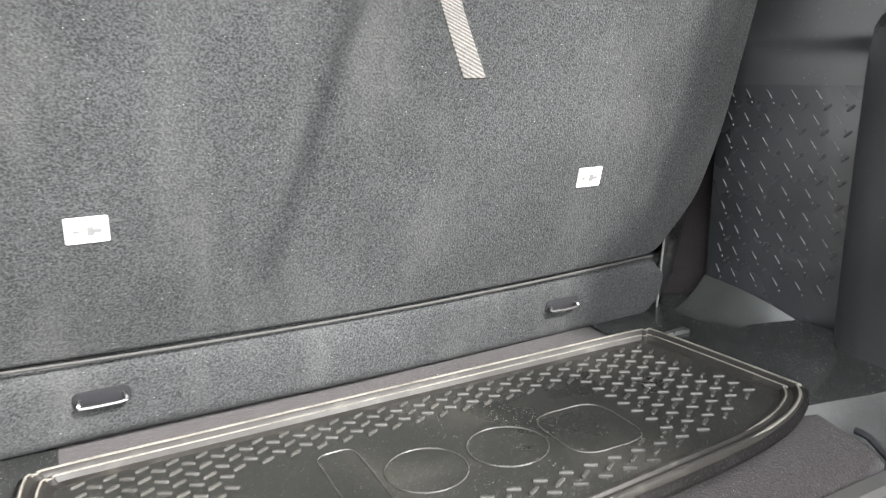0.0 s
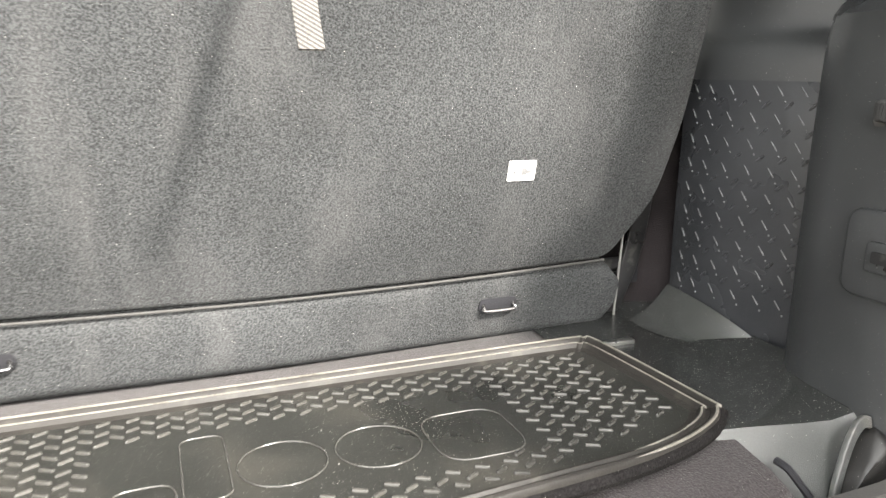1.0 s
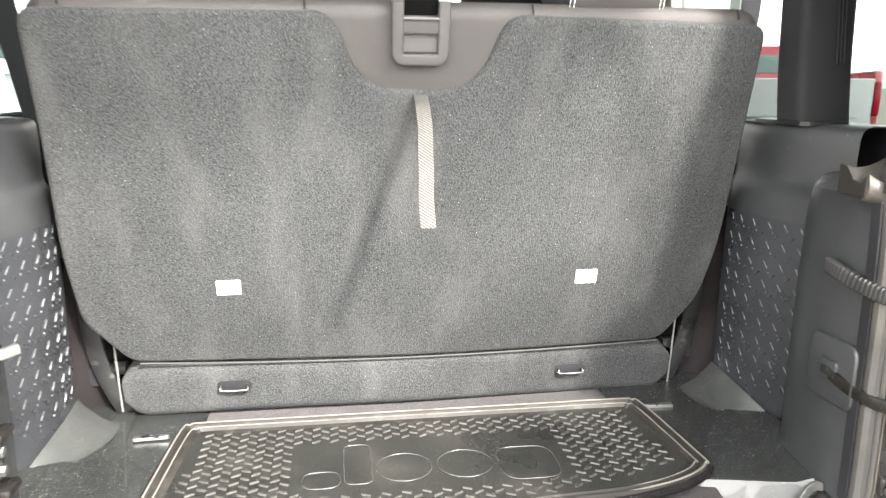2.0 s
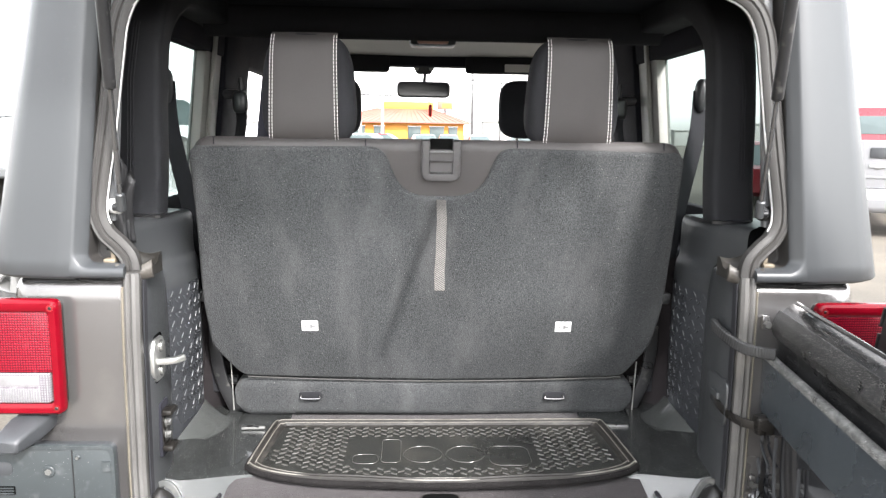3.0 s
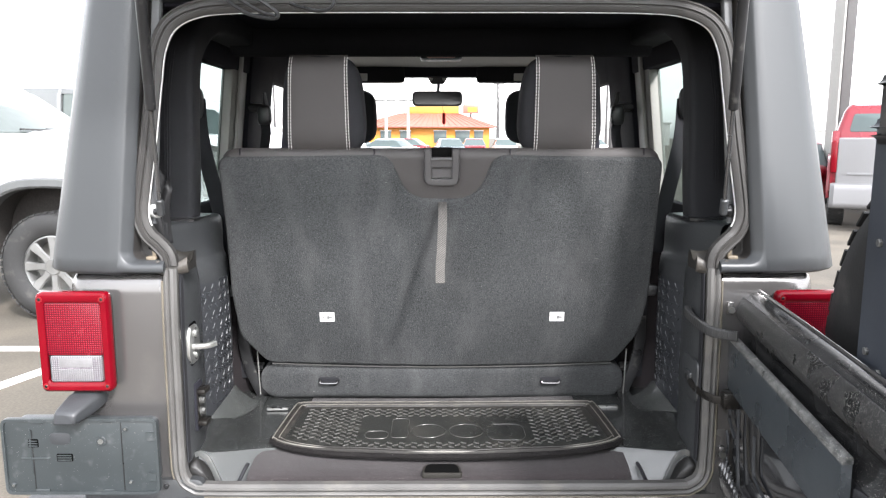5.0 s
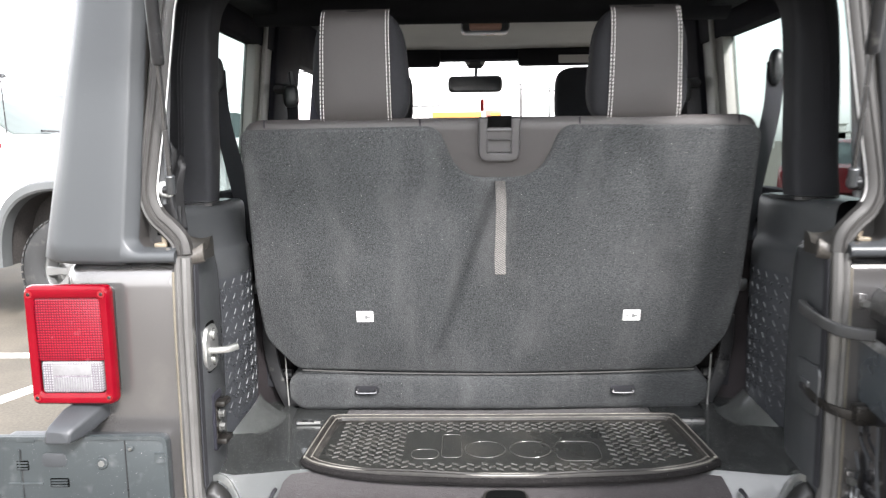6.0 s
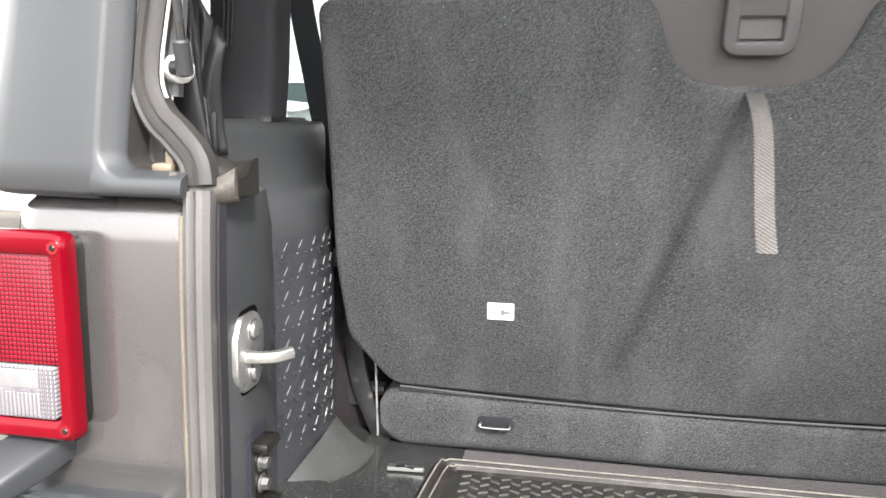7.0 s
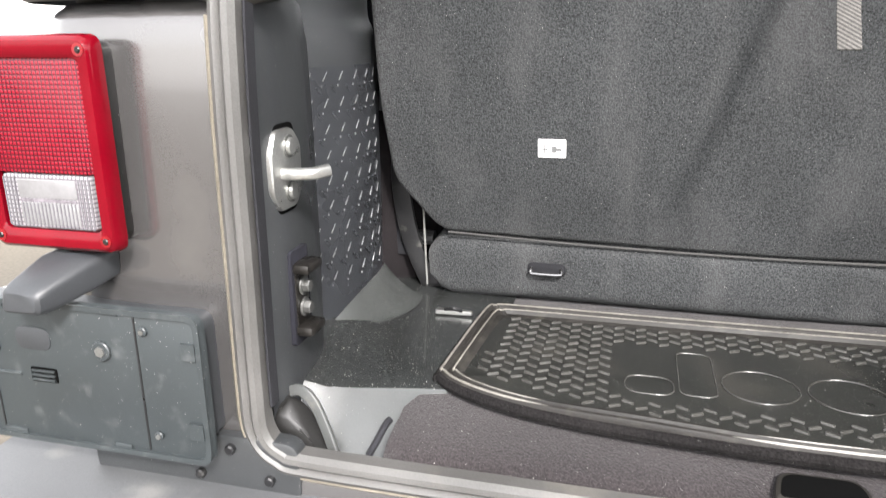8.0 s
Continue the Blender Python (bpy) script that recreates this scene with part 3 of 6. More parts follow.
part("header_catch", bm, CHANNEL, vehicle, "dark glass catch in the header")

# lamp bar and dome lamp
bm = bmesh.new()
cyl(bm, (-0.64, 0.86, 1.80), (0.64, 0.86, 1.80), 0.048, 16)
part("sport_bar_cross", bm, BLACKCLOTH, vehicle, "black padded roll bar cross member")
bm = bmesh.new()
block(bm, (-0.078, 1.20, 1.780), (0.078, 1.30, 1.840), 0.015)
part("dome_lamp_housing", bm, TRIM, vehicle)
bm = bmesh.new()
block(bm, (-0.052, 1.188, 1.784), (0.052, 1.21, 1.812), 0.008)
part("dome_lamp", bm, material("amber_lens", (0.75, 0.42, 0.32), 0.4, 0.0, 0.1), vehicle, "amber tinted dome lamp lens")
for s in (-1, 1):
    bm = bmesh.new()
    cyl(bm, (s * 0.17, 1.22, 1.83), (s * 0.25, 1.22, 1.83), 0.012, 10)
    part("roof_clip", bm, TRIM, vehicle)

# ---- inner trim of the load bay ----


def trim(s):
    bm = bmesh.new()
    prof = [(0.562, 0.074), (0.556, 0.09), (0.556, 0.13), (0.560, 0.19), (0.566, 0.222), (0.576, 0.236), (0.61, 0.242)]
    rows = []
    for z, d in ((0.768, 0.0), (0.78, 0.004), (0.84, 0.002), (0.95, 0.0), (1.08, 0.0), (1.18, 0.002), (1.222, 0.008), (1.238, 0.022), (1.242, 0.05)):
        rows.append([Vector((s * (x + d), y, z)) for x, y in prof])
    loft(bm, rows, closed=False)
    part("corner_trim", bm, TRIM, vehicle, "black grained plastic corner trim")
    # curved column with its tread panel
    bm = bmesh.new()
    rows = []
    for z, d in ((0.80, 0.004), (0.86, 0.002), (0.95, 0.0), (1.05, 0.0), (1.15, 0.0), (1.153, 0.002)):
        row = []
        for k in range(13):
            a = k / 12
            row.append(column_at(s, a, z, d))
        rows.append(row)
    loft(bm, rows, closed=False)
    part("side_column", bm, TREAD, vehicle, "black curved side panel with raised tread marks")
    # shoulder that carries the roll bar: it follows the column's bulge, set back behind a soft ledge
    bm = bmesh.new()
    rows = []
    for z, d in ((1.150, 0.000), (1.172, 0.001), (1.190, 0.005), (1.201, 0.011), (1.207, 0.019), (1.214, 0.023), (1.226, 0.0245), (1.255, 0.0235), (1.285, 0.024), (1.297, 0.027), (1.303, 0.033), (1.306, 0.043)):
        curve = [column_at(s, k / 16, z, d * (1.0 - 0.55 * (k / 16) ** 2)) for k in range(17)]
        x1, y1 = curve[-1].x * s, curve[-1].y
        curve += [Vector((s * (x1 + 0.008), y1 + 0.018, z)), Vector((s * (x1 + 0.026), y1 + 0.030, z)), Vector((s * (x1 + 0.08), y1 + 0.034, z))]
        rows.append(curve)
    rows.append([Vector((s * max(abs(p.x), 0.68), p.y + 0.02, 1.306)) for p in rows[-1]])
    rows.append([Vector((s * 0.76, p.y + 0.03, 1.304)) for p in rows[-1]])
    loft(bm, rows, closed=False)
    part("bar_base_shoulder", bm, TRIM, vehicle, "dark grey moulded shoulder round the roll bar foot", 60)
    # concave moulding at the foot of the column, widest towards the seat
    fl = 0.789 if s < 0 else 0.799
    bm = bmesh.new()

    def mould(u, v):
        y = 0.462 - 0.185 * u
        top = column_at(s, (y - 0.236) / 0.226, fl + 0.050 * (1 - u ** 2.4), -0.001)
        reach = 0.050 * (1 - u) + 0.020 * math.sin(u * 3.14) + 0.012
        return Vector((top.x - s * reach * v, y + 0.006 * v, fl + 0.001 + (top.z - fl) * (1 - v) ** 1.7))
    surface(bm, 18, 10, mould)
    # the foot takes the lit copy, so its brightness is partly colour
    part("wheel_arch_moulding", bm, PANLIT, vehicle, "grey moulded foot over the wheel arch", 60)
    # floor pan beside the lid: level part, then a slope to the sill
    bm = bmesh.new()
    prof = [(0.60, 0.790), (0.30, 0.788), (0.21, 0.787), (0.165, 0.7855), (0.158, 0.783), (0.152, 0.778), (0.10, 0.732), (0.075, 0.712), (0.06, 0.702)]
    across = ((0.36, -0.002), (0.44, 0.0), (0.50, 0.0), (0.535, 0.001), (0.55, 0.006), (0.60, 0.02))
    lift = fl - 0.789

    def skew(x, y):
        return ((0.49 - x) * 0.22 - (0.022 if s > 0 else 0.0)) * min(1.0, max(0.0, (0.34 - y) / 0.18))
    loft(bm, [[Vector((s * x, y + skew(x, y), z + dz + lift)) for y, z in prof[:5]] for x, dz in across], closed=False)
    part("floor_pan", bm, PAN, vehicle, "dark grey textured plastic floor pan, dusty and scuffed")
    # slope of the same plastic; the sky light on it is in the colour
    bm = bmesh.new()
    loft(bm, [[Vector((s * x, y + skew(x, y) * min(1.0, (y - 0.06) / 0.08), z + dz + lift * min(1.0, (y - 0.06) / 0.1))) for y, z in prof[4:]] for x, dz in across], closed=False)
    part("pan_slope", bm, PANLIT, vehicle, "slope from the pan to the sill, sky light painted in as paler grey")
    # rubber stop in the corner of the sill with a pale moulded edge round it
    bm = bmesh.new()
    hull = [bm.verts.new((s * x, y, z)) for x, y, z in ((0.562, 0.066, 0.742), (0.500, 0.068, 0.728), (0.566, 0.115, 0.742), (0.508, 0.112, 0.730), (0.562, 0.068, 0.786), (0.566, 0.104, 0.796),
                                                       (0.546, 0.069, 0.784), (0.524, 0.070, 0.764), (0.538, 0.100, 0.786), (0.550, 0.085, 0.799), (0.516, 0.100, 0.756))]
    bmesh.ops.convex_hull(bm, input=hull)
    bmesh.ops.bevel(bm, geom=list(bm.edges), offset=0.003, segments=2, affect="EDGES", profile=0.5)
    part("corner_stop", bm, RUBBER, vehicle, "dirty black rubber stop in the sill corner")
    bm = bmesh.new()
    sweep(bm, smooth_path([(s * 0.556, 0.100, 0.800), (s * 0.544, 0.098, 0.804), (s * 0.530, 0.095, 0.797), (s * 0.518, 0.092, 0.778), (s * 0.503, 0.086, 0.745), (s * 0.494, 0.080, 0.722)], 5), rect(0.013, 0.007, 0.003), up=(0.3 * s, -1, 0.4))
    part("stop_surround", bm, PANLIGHT, vehicle, "pale grey moulded surround")
    # dark carpet cheek between the column and the seat
    bm = bmesh.new()
    surface(bm, 6, 10, lambda u, v: Vector((s * (0.60 - 0.085 * math.sin(u * 1.57) + 0.03 * v), 0.46 + 0.16 * u, 0.775 + 0.42 * v)))
    part("side_carpet", bm, SIDECARPET, vehicle, "black carpet cheek beside the seat")


def column_at(s, a, z, d=0.0):
    """A point on the bulging side column; a runs from the rear edge to the front edge."""
    y = 0.236 + 0.226 * a
    x = (0.627 if s > 0 else 0.616) - 0.050 * math.sin(a * math.pi * 0.62) - 0.004 * (1.15 - z)
    return Vector((s * (x + d), y, z))


PANLIGHT = material("light_grey_pan_plastic", (0.075, 0.078, 0.076), 0.35, 0.0, 0.1, 700, 8, 0.3, 900, dirt=(0.3, 0.28, 0.25), dirt_amount=0.02, dirt_scale=25)
SIDECARPET = material("black_side_carpet", (0.022, 0.019, 0.02), 0.97, 0.0, 0.3, 700, 8, 0.9, 900, spec=0.1)
trim(-1)
trim(1)

# ---- cargo lid and mat ----
lid = new("cargo_lid")
lid.parent = vehicle
tagged(lid, "brownish grey carpeted lid on the load floor")
bm = bmesh.new()
cols = 24
rows = []
for y, z in ((0.0605, 0.735), (0.062, 0.758), (0.072, 0.764), (0.095, 0.770), (0.14, 0.775), (0.20, 0.781), (0.30, 0.784), (0.47, 0.785), (0.56, 0.785)):
    rows.append([Vector(((-0.412 - 0.022 * (y < 0.2)) + (0.824 + 0.028 * (y < 0.2)) * i / cols, y, z)) for i in range(cols + 1)])
for r in rows:
    for p in r:
        p.z += 0.010 * max(0.0, p.x / 0.41) * min(1.0, p.y / 0.16)
    r.insert(0, Vector((r[0].x - 0.008, r[0].y, 0.70)))
    r.append(Vector((r[-1].x + 0.008, r[-1].y, 0.70)))
loft(bm, rows, closed=False)
part("carpet", bm, CARPET, lid, "", 60)
bm = bmesh.new()
PULL = Matrix.Translation((-0.002, 0.062, 0.7725)) @ Matrix.Rotation(radians(7), 4, "X")
plate(bm, rounded([(-0.046, 0.0), (0.046, 0.0), (0.038, 0.041), (-0.038, 0.041)], [0.008, 0.008, 0.016, 0.016], 5), PULL, 0.012, 0.003)
cup_frame = part("finger_pull_cup", bm, CUP, lid, "black plastic finger pull")
# black sheet on top of the cup: painted shade, no cavity is cut
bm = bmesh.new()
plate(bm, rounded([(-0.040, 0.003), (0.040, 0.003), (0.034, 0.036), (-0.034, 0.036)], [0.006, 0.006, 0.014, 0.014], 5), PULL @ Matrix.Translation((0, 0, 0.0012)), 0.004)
part("finger_pull_hollow", bm, HOLLOWSHADE, cup_frame)
bm = bmesh.new()
block(bm, (-0.52, 0.45, 0.74), (0.52, 0.72, 0.783), 0.02, 3)
part("rear_carpet", bm, CARPET, lid)

mat_thing = thing("cargo_mat", "worn black rubber mat with raised rim and tread, on carpet", "mat")


def mat_outline(g=0.0):
    """Outline of the mat, drawn in by g."""
    right_side = [(0.0, 0.110), (0.13, 0.115), (0.25, 0.127), (0.33, 0.145), (0.385, 0.170), (0.410, 0.194), (0.413, 0.210), (0.400, 0.405), (0.387, 0.424), (0.367, 0.430), (0.2, 0.430), (0.0, 0.430)]
    pts = right_side + [(-x, y) for x, y in reversed(right_side[1:-1])]
    out = []
    for x, y in pts:
        out.append((0.006 + x * (1 - g / 0.41), 0.27 + (y - 0.27) * (1 - g / 0.16)))
    return out


MATZ = 0.789


def on_mat(x, y, z):
    """The mat lies a little askew and rides up at one end."""
    k = max(0.0, x / 0.41)
    return Vector((x, y - 0.026 * k, z + 0.012 * k))


bm = bmesh.new()
rings = []
for g, z in ((0.0, -0.006), (-0.001, 0.006), (0.001, 0.010), (0.004, 0.011), (0.007, 0.009), (0.009, 0.006), (0.013, 0.006), (0.015, 0.009), (0.018, 0.009), (0.021, 0.004), (0.028, 0.002)):
    pp = smooth_path([(*p, 0) for p in mat_outline(g)], 4, True)
    rings.append([on_mat(p.x, p.y, MATZ + z + 0.004 * (p.y < 0.15) * math.sin(p.x * 9) ** 2) for p in pp])
loft(bm, rings, caps=False)
part("mat_rim", bm, MATRIM, mat_thing, "raised double rim, rubbed pale")
# thin pale lines: rubbed rubber plus a painted gloss highlight
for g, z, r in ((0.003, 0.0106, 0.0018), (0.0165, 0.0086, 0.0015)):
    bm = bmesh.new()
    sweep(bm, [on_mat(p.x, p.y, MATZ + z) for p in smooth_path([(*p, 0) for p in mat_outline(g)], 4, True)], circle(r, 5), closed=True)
    part("rim_ridge", bm, RUBBEDGLINT, mat_thing, "ridge of the rim, rubbed pale, with its gloss highlight painted in")
bm = bmesh.new()
outer = smooth_path([(*p, 0) for p in mat_outline(0.027)], 4, True)
rings = []
for k in range(9):
    rings.append([on_mat(0.006 + (p.x - 0.006) * (1 - k / 8.2), 0.27 + (p.y - 0.27) * (1 - k / 8.2), MATZ + 0.002) for p in outer])
loft(bm, rings, caps=False)
bm.faces.new([bm.verts.new(p) for p in rings[-1]])
part("mat_base", bm, MATBASE, mat_thing)
bm = bmesh.new()
rings = []
for g, z in ((0.002, -0.008), (-0.004, -0.006), (-0.006, 0.0), (-0.004, 0.006), (0.001, 0.008)):
    pp = smooth_path([(*p, 0) for p in mat_outline(g)], 4, True)
    rings.append([on_mat(p.x, p.y, MATZ + z) for p in pp])
loft(bm, rings, caps=False)
part("carpet_binding", bm, MATFUZZ, mat_thing, "fuzzy black edge of the mat")
# raised emblem drawn as plain outlined shapes
def outline_shape(pts, r=0.0010):
    bm = bmesh.new()
    sweep(bm, [on_mat(x, y, MATZ + 0.0025) for x, y in pts], circle(r, 6), closed=True)
    # emblem lines share the lugs' painted highlight
    part("emblem_outline", bm, MATGLINT, mat_thing)


def oval(cx, cy, rx, ry, n=28):
    return [(cx + rx * math.cos(6.2832 * i / n), cy + ry * math.sin(6.2832 * i / n)) for i in range(n)]


outline_shape(rounded([(-0.126, 0.212), (-0.084, 0.212), (-0.084, 0.330), (-0.126, 0.330)], 0.014, 4))
outline_shape(rounded([(-0.188, 0.206), (-0.132, 0.206), (-0.132, 0.252), (-0.188, 0.252)], 0.020, 4))
for cx in (-0.035, 0.059):
    outline_shape(oval(cx, 0.252, 0.0425, 0.041))
outline_shape(rounded([(0.110, 0.196), (0.200, 0.196), (0.200, 0.292), (0.110, 0.292)], 0.030, 5))
# tread lugs, all on two shared meshes
def lug_mesh(name, w, l):
    bm = bmesh.new()
    plate(bm, rounded([(-l / 2, -w / 2), (l / 2, -w / 2), (l / 2, w / 2), (-l / 2, w / 2)], w * 0.45, 2), Matrix.Translation((0, 0, 0.0042)), 0.005, 0.0016, 2)
    me = bpy.data.meshes.new(name)
    bmesh.ops.recalc_face_normals(bm, faces=bm.faces)
    bm.to_mesh(me)
    bm.free()
    # lugs are coloured paler than the mat to paint their highlights
    me.materials.append(MATGLINT)
    return me


LUG = lug_mesh("tread_lug", 0.0047, 0.0154)


def lug(x, y, turn):
    ob = new("tread_lug", LUG)
    ob.parent = mat_thing
    ob.matrix_basis = pose(*on_mat(x, y, MATZ + 0.0005), 0, 0, turn)


def front_of(x):
    return 0.110 + 0.145 * (abs(x) / 0.41) ** 2.6 * 0.62


step_x, step_y = 0.0146, 0.0225
for i in range(-26, 27):
    for j in range(0, 14):
        x, y = 0.006 + i * step_x, 0.124 + j * step_y + (i % 2) * step_y * 0.5
        edge = 0.374 - 0.02 * (y - 0.2) / 0.2
        if abs(x - 0.006) > edge or y < front_of(x) + 0.038 or y > 0.398:
            continue
        if not (x < -0.205 or x > 0.217 or y > 0.347 or y < front_of(x) + 0.072):
            continue
        lug(x, y, -27 if i % 2 else 27)

# ---- rear seat, seen from behind ----
rear_seat = thing("bench_seat", "grey vinyl bench seat with charcoal carpeted back and two headrests", "seat")
LEAN = 14.04
SEAT = facing(0, 0.432, 1.037, LEAN)


def on_seat(x, z):
    """Coordinates on the seat's back for a place given by x and height."""
    return (x, (z - 1.037) / math.cos(radians(LEAN)))


bm = bmesh.new()
shell = [on_seat(*p) for p in ((-0.47, 0.905), (0.47, 0.905), (0.535, 0.98), (0.541, 1.10), (0.541, 1.28), (0.540, 1.479), (-0.545, 1.479), (-0.547, 1.28), (-0.549, 1.10), (-0.535, 0.98))]
plate(bm, rounded(shell, [0.03, 0.03, 0.03, 0.03, 0.05, 0.05, 0.05, 0.05, 0.03, 0.03], 5), SEAT @ Matrix.Translation((0, 0, -0.006)), 0.115, 0.028, 4)
back_to = SEAT.inverted()
for v in bm.verts:
    q = back_to @ v.co
    if q.y > 0.36:
        q.y += min(0.0, q.z + 0.02) * 0.55
        v.co = SEAT @ q
part("backrest", bm, CLOTH, rear_seat, "grey vinyl backrest shell")
bm = bmesh.new()
pan = [on_seat(*p) for p in ((-0.474, 0.899), (-0.25, 0.893), (0.0, 0.887), (0.25, 0.891), (0.468, 0.899), (0.527, 0.985), (0.543, 1.09), (0.541, 1.28), (0.538, 1.456), (0.128, 1.462), (0.085, 1.354), (-0.085, 1.354), (-0.128, 1.462), (-0.545, 1.458), (-0.545, 1.28), (-0.551, 1.10), (-0.541, 0.980))]
plate(bm, rounded(pan, [0.022, 0.05, 0.05, 0.05, 0.022, 0.03, 0.04, 0.05, 0.025, 0.03, 0.055, 0.055, 0.03, 0.025, 0.05, 0.04, 0.022], 5), SEAT @ Matrix.Translation((0, 0, 0.004)), 0.02, 0.008, 3)
part("carpet_backing", bm, SEATCARPET, rear_seat, "charcoal carpet backing with faint scuffs")
# piping along the lower hem
bm = bmesh.new()
hem = smooth_path([SEAT @ Vector((*on_seat(x, z), 0.004)) for x, z in ((-0.462, 0.8985), (-0.25, 0.890), (0.0, 0.886), (0.25, 0.890), (0.462, 0.8985))], 8)
sweep(bm, hem, circle(0.0019, 6))
part("hem_piping", bm, PIPING, rear_seat, "paler hem piping")
# folded lower roll
bm = bmesh.new()
rows = []
for i in range(61):
    u = i / 60
    x = -0.497 + 0.994 * u
    q = max(0.0, abs(u - 0.5) - 0.46) / 0.04
    e = math.sqrt(max(0.0, 1 - 0.75 * q * q))
    sag = 0.004 * math.sin(u * 9)
    rows.append([Vector((x, 0.500 + dy * (0.7 + 0.3 * e), 0.842 + dz * e + sag * 0.3)) for dy, dz in rounded([(-0.022, -0.045), (-0.036, 0.046), (0.05, 0.062), (0.07, -0.05), (0.0, -0.058)], 0.026, 4)])
loft(bm, rows)
part("lower_roll", bm, SEATCARPET, rear_seat, "charcoal carpeted lower roll")
for x in (-0.311, 0.298):
    lx = math.copysign(0.3045, x)
    # anchor loop in a slit
    bm = bmesh.new()
    lp = smooth_path([(x - 0.021, 0.472, 0.848), (x - 0.023, 0.466, 0.844), (x - 0.020, 0.463, 0.840), (x + 0.020, 0.463, 0.840), (x + 0.023, 0.466, 0.844), (x + 0.021, 0.472, 0.848)], 4)
    sweep(bm, lp, circle(0.0028, 8))
    part("anchor_loop", bm, STRUTROD, rear_seat, "steel child seat anchor loop")
    bm = bmesh.new()
    plate(bm, rect(0.058, 0.022, 0.009), facing(x, 0.4690, 0.845, 8.7), 0.004, 0.001)
    part("anchor_slit", bm, BLACKCLOTH, rear_seat)
    bm = bmesh.new()
    plate(bm, rect(0.039, 0.027, 0.002), SEAT @ Matrix.Translation((lx, 0.0, 0.0055)), 0.0015)
    lb = part("anchor_label", bm, LABEL, rear_seat, "white printed fabric label")
    for dx, w, h in ((-0.010, 0.0012, 0.014), (-0.010, 0.008, 0.0015), (0.003, 0.006, 0.009), (0.009, 0.008, 0.004)):
        bm = bmesh.new()
        plate(bm, rect(w, h), SEAT @ Matrix.Translation((lx + dx, -0.001, 0.0062)), 0.0006)
        part("label_print", bm, PRINT, lb)
# release latch
bm = bmesh.new()
LT = SEAT @ Matrix.Translation((0, (1.432 - 1.037) / 0.97, 0.0))
sweep(bm, [LT @ Vector((x, y, 0.0)) for x, y in rounded([(-0.0345, 0.048), (-0.0345, -0.034), (0.0325, -0.034), (0.0325, 0.048)], [0.0, 0.012, 0.012, 0.0], 6)], rect(0.018, 0.020, 0.005), up=LT.to_3x3() @ Vector((0, 0, 1)))
latch = part("release_latch", bm, LATCH, rear_seat, "dark grey plastic release latch open at its top")
# flat black sheet for the shade inside the latch
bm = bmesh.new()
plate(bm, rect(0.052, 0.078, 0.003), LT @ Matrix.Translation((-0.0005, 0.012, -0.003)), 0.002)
part("latch_recess", bm, HOLLOWSHADE, latch)
bm = bmesh.new()
block(bm, (-0.0245, 0.005, -0.004), (0.0235, 0.024, 0.0065), 0.003, 2, LT @ Matrix.Rotation(radians(4), 4, "X"))
part("latch_paddle", bm, LATCH, latch)
bm = bmesh.new()
block(bm, (-0.0240, -0.023, -0.004), (0.0230, 0.003, 0.0005), 0.001, 2, LT @ Matrix.Rotation(radians(-6), 4, "X"))
part("latch_grip", bm, LATCH, latch)
# hanging pull strap that curls away from the back
bm = bmesh.new()
sp = smooth_path([(0.002, 0.358, 1.349), (0.001, 0.326, 1.335), (0.001, 0.292, 1.305), (-0.001, 0.268, 1.270), (-0.002, 0.252, 1.240), (-0.005, 0.228, 1.208), (-0.005, 0.205, 1.172)], 6)
sweep(bm, sp, rect(0.0215, 0.0022, 0.0008, 2), up=(0, -1, 0.2))
part("pull_strap", bm, WEB, rear_seat, "grey woven pull strap")
# seams of the top roll
for x in (-0.165, 0.165, -0.49, 0.49):
    bm = bmesh.new()
    sweep(bm, [SEAT @ Vector((*on_seat(x, 1.464), -0.002)), SEAT @ Vector((*on_seat(x * 1.005, 1.4745), -0.014)), SEAT @ Vector((*on_seat(x * 1.005, 1.468), -0.04))], circle(0.0016, 5))
    part("top_seam", bm, BLACKCLOTH, rear_seat)


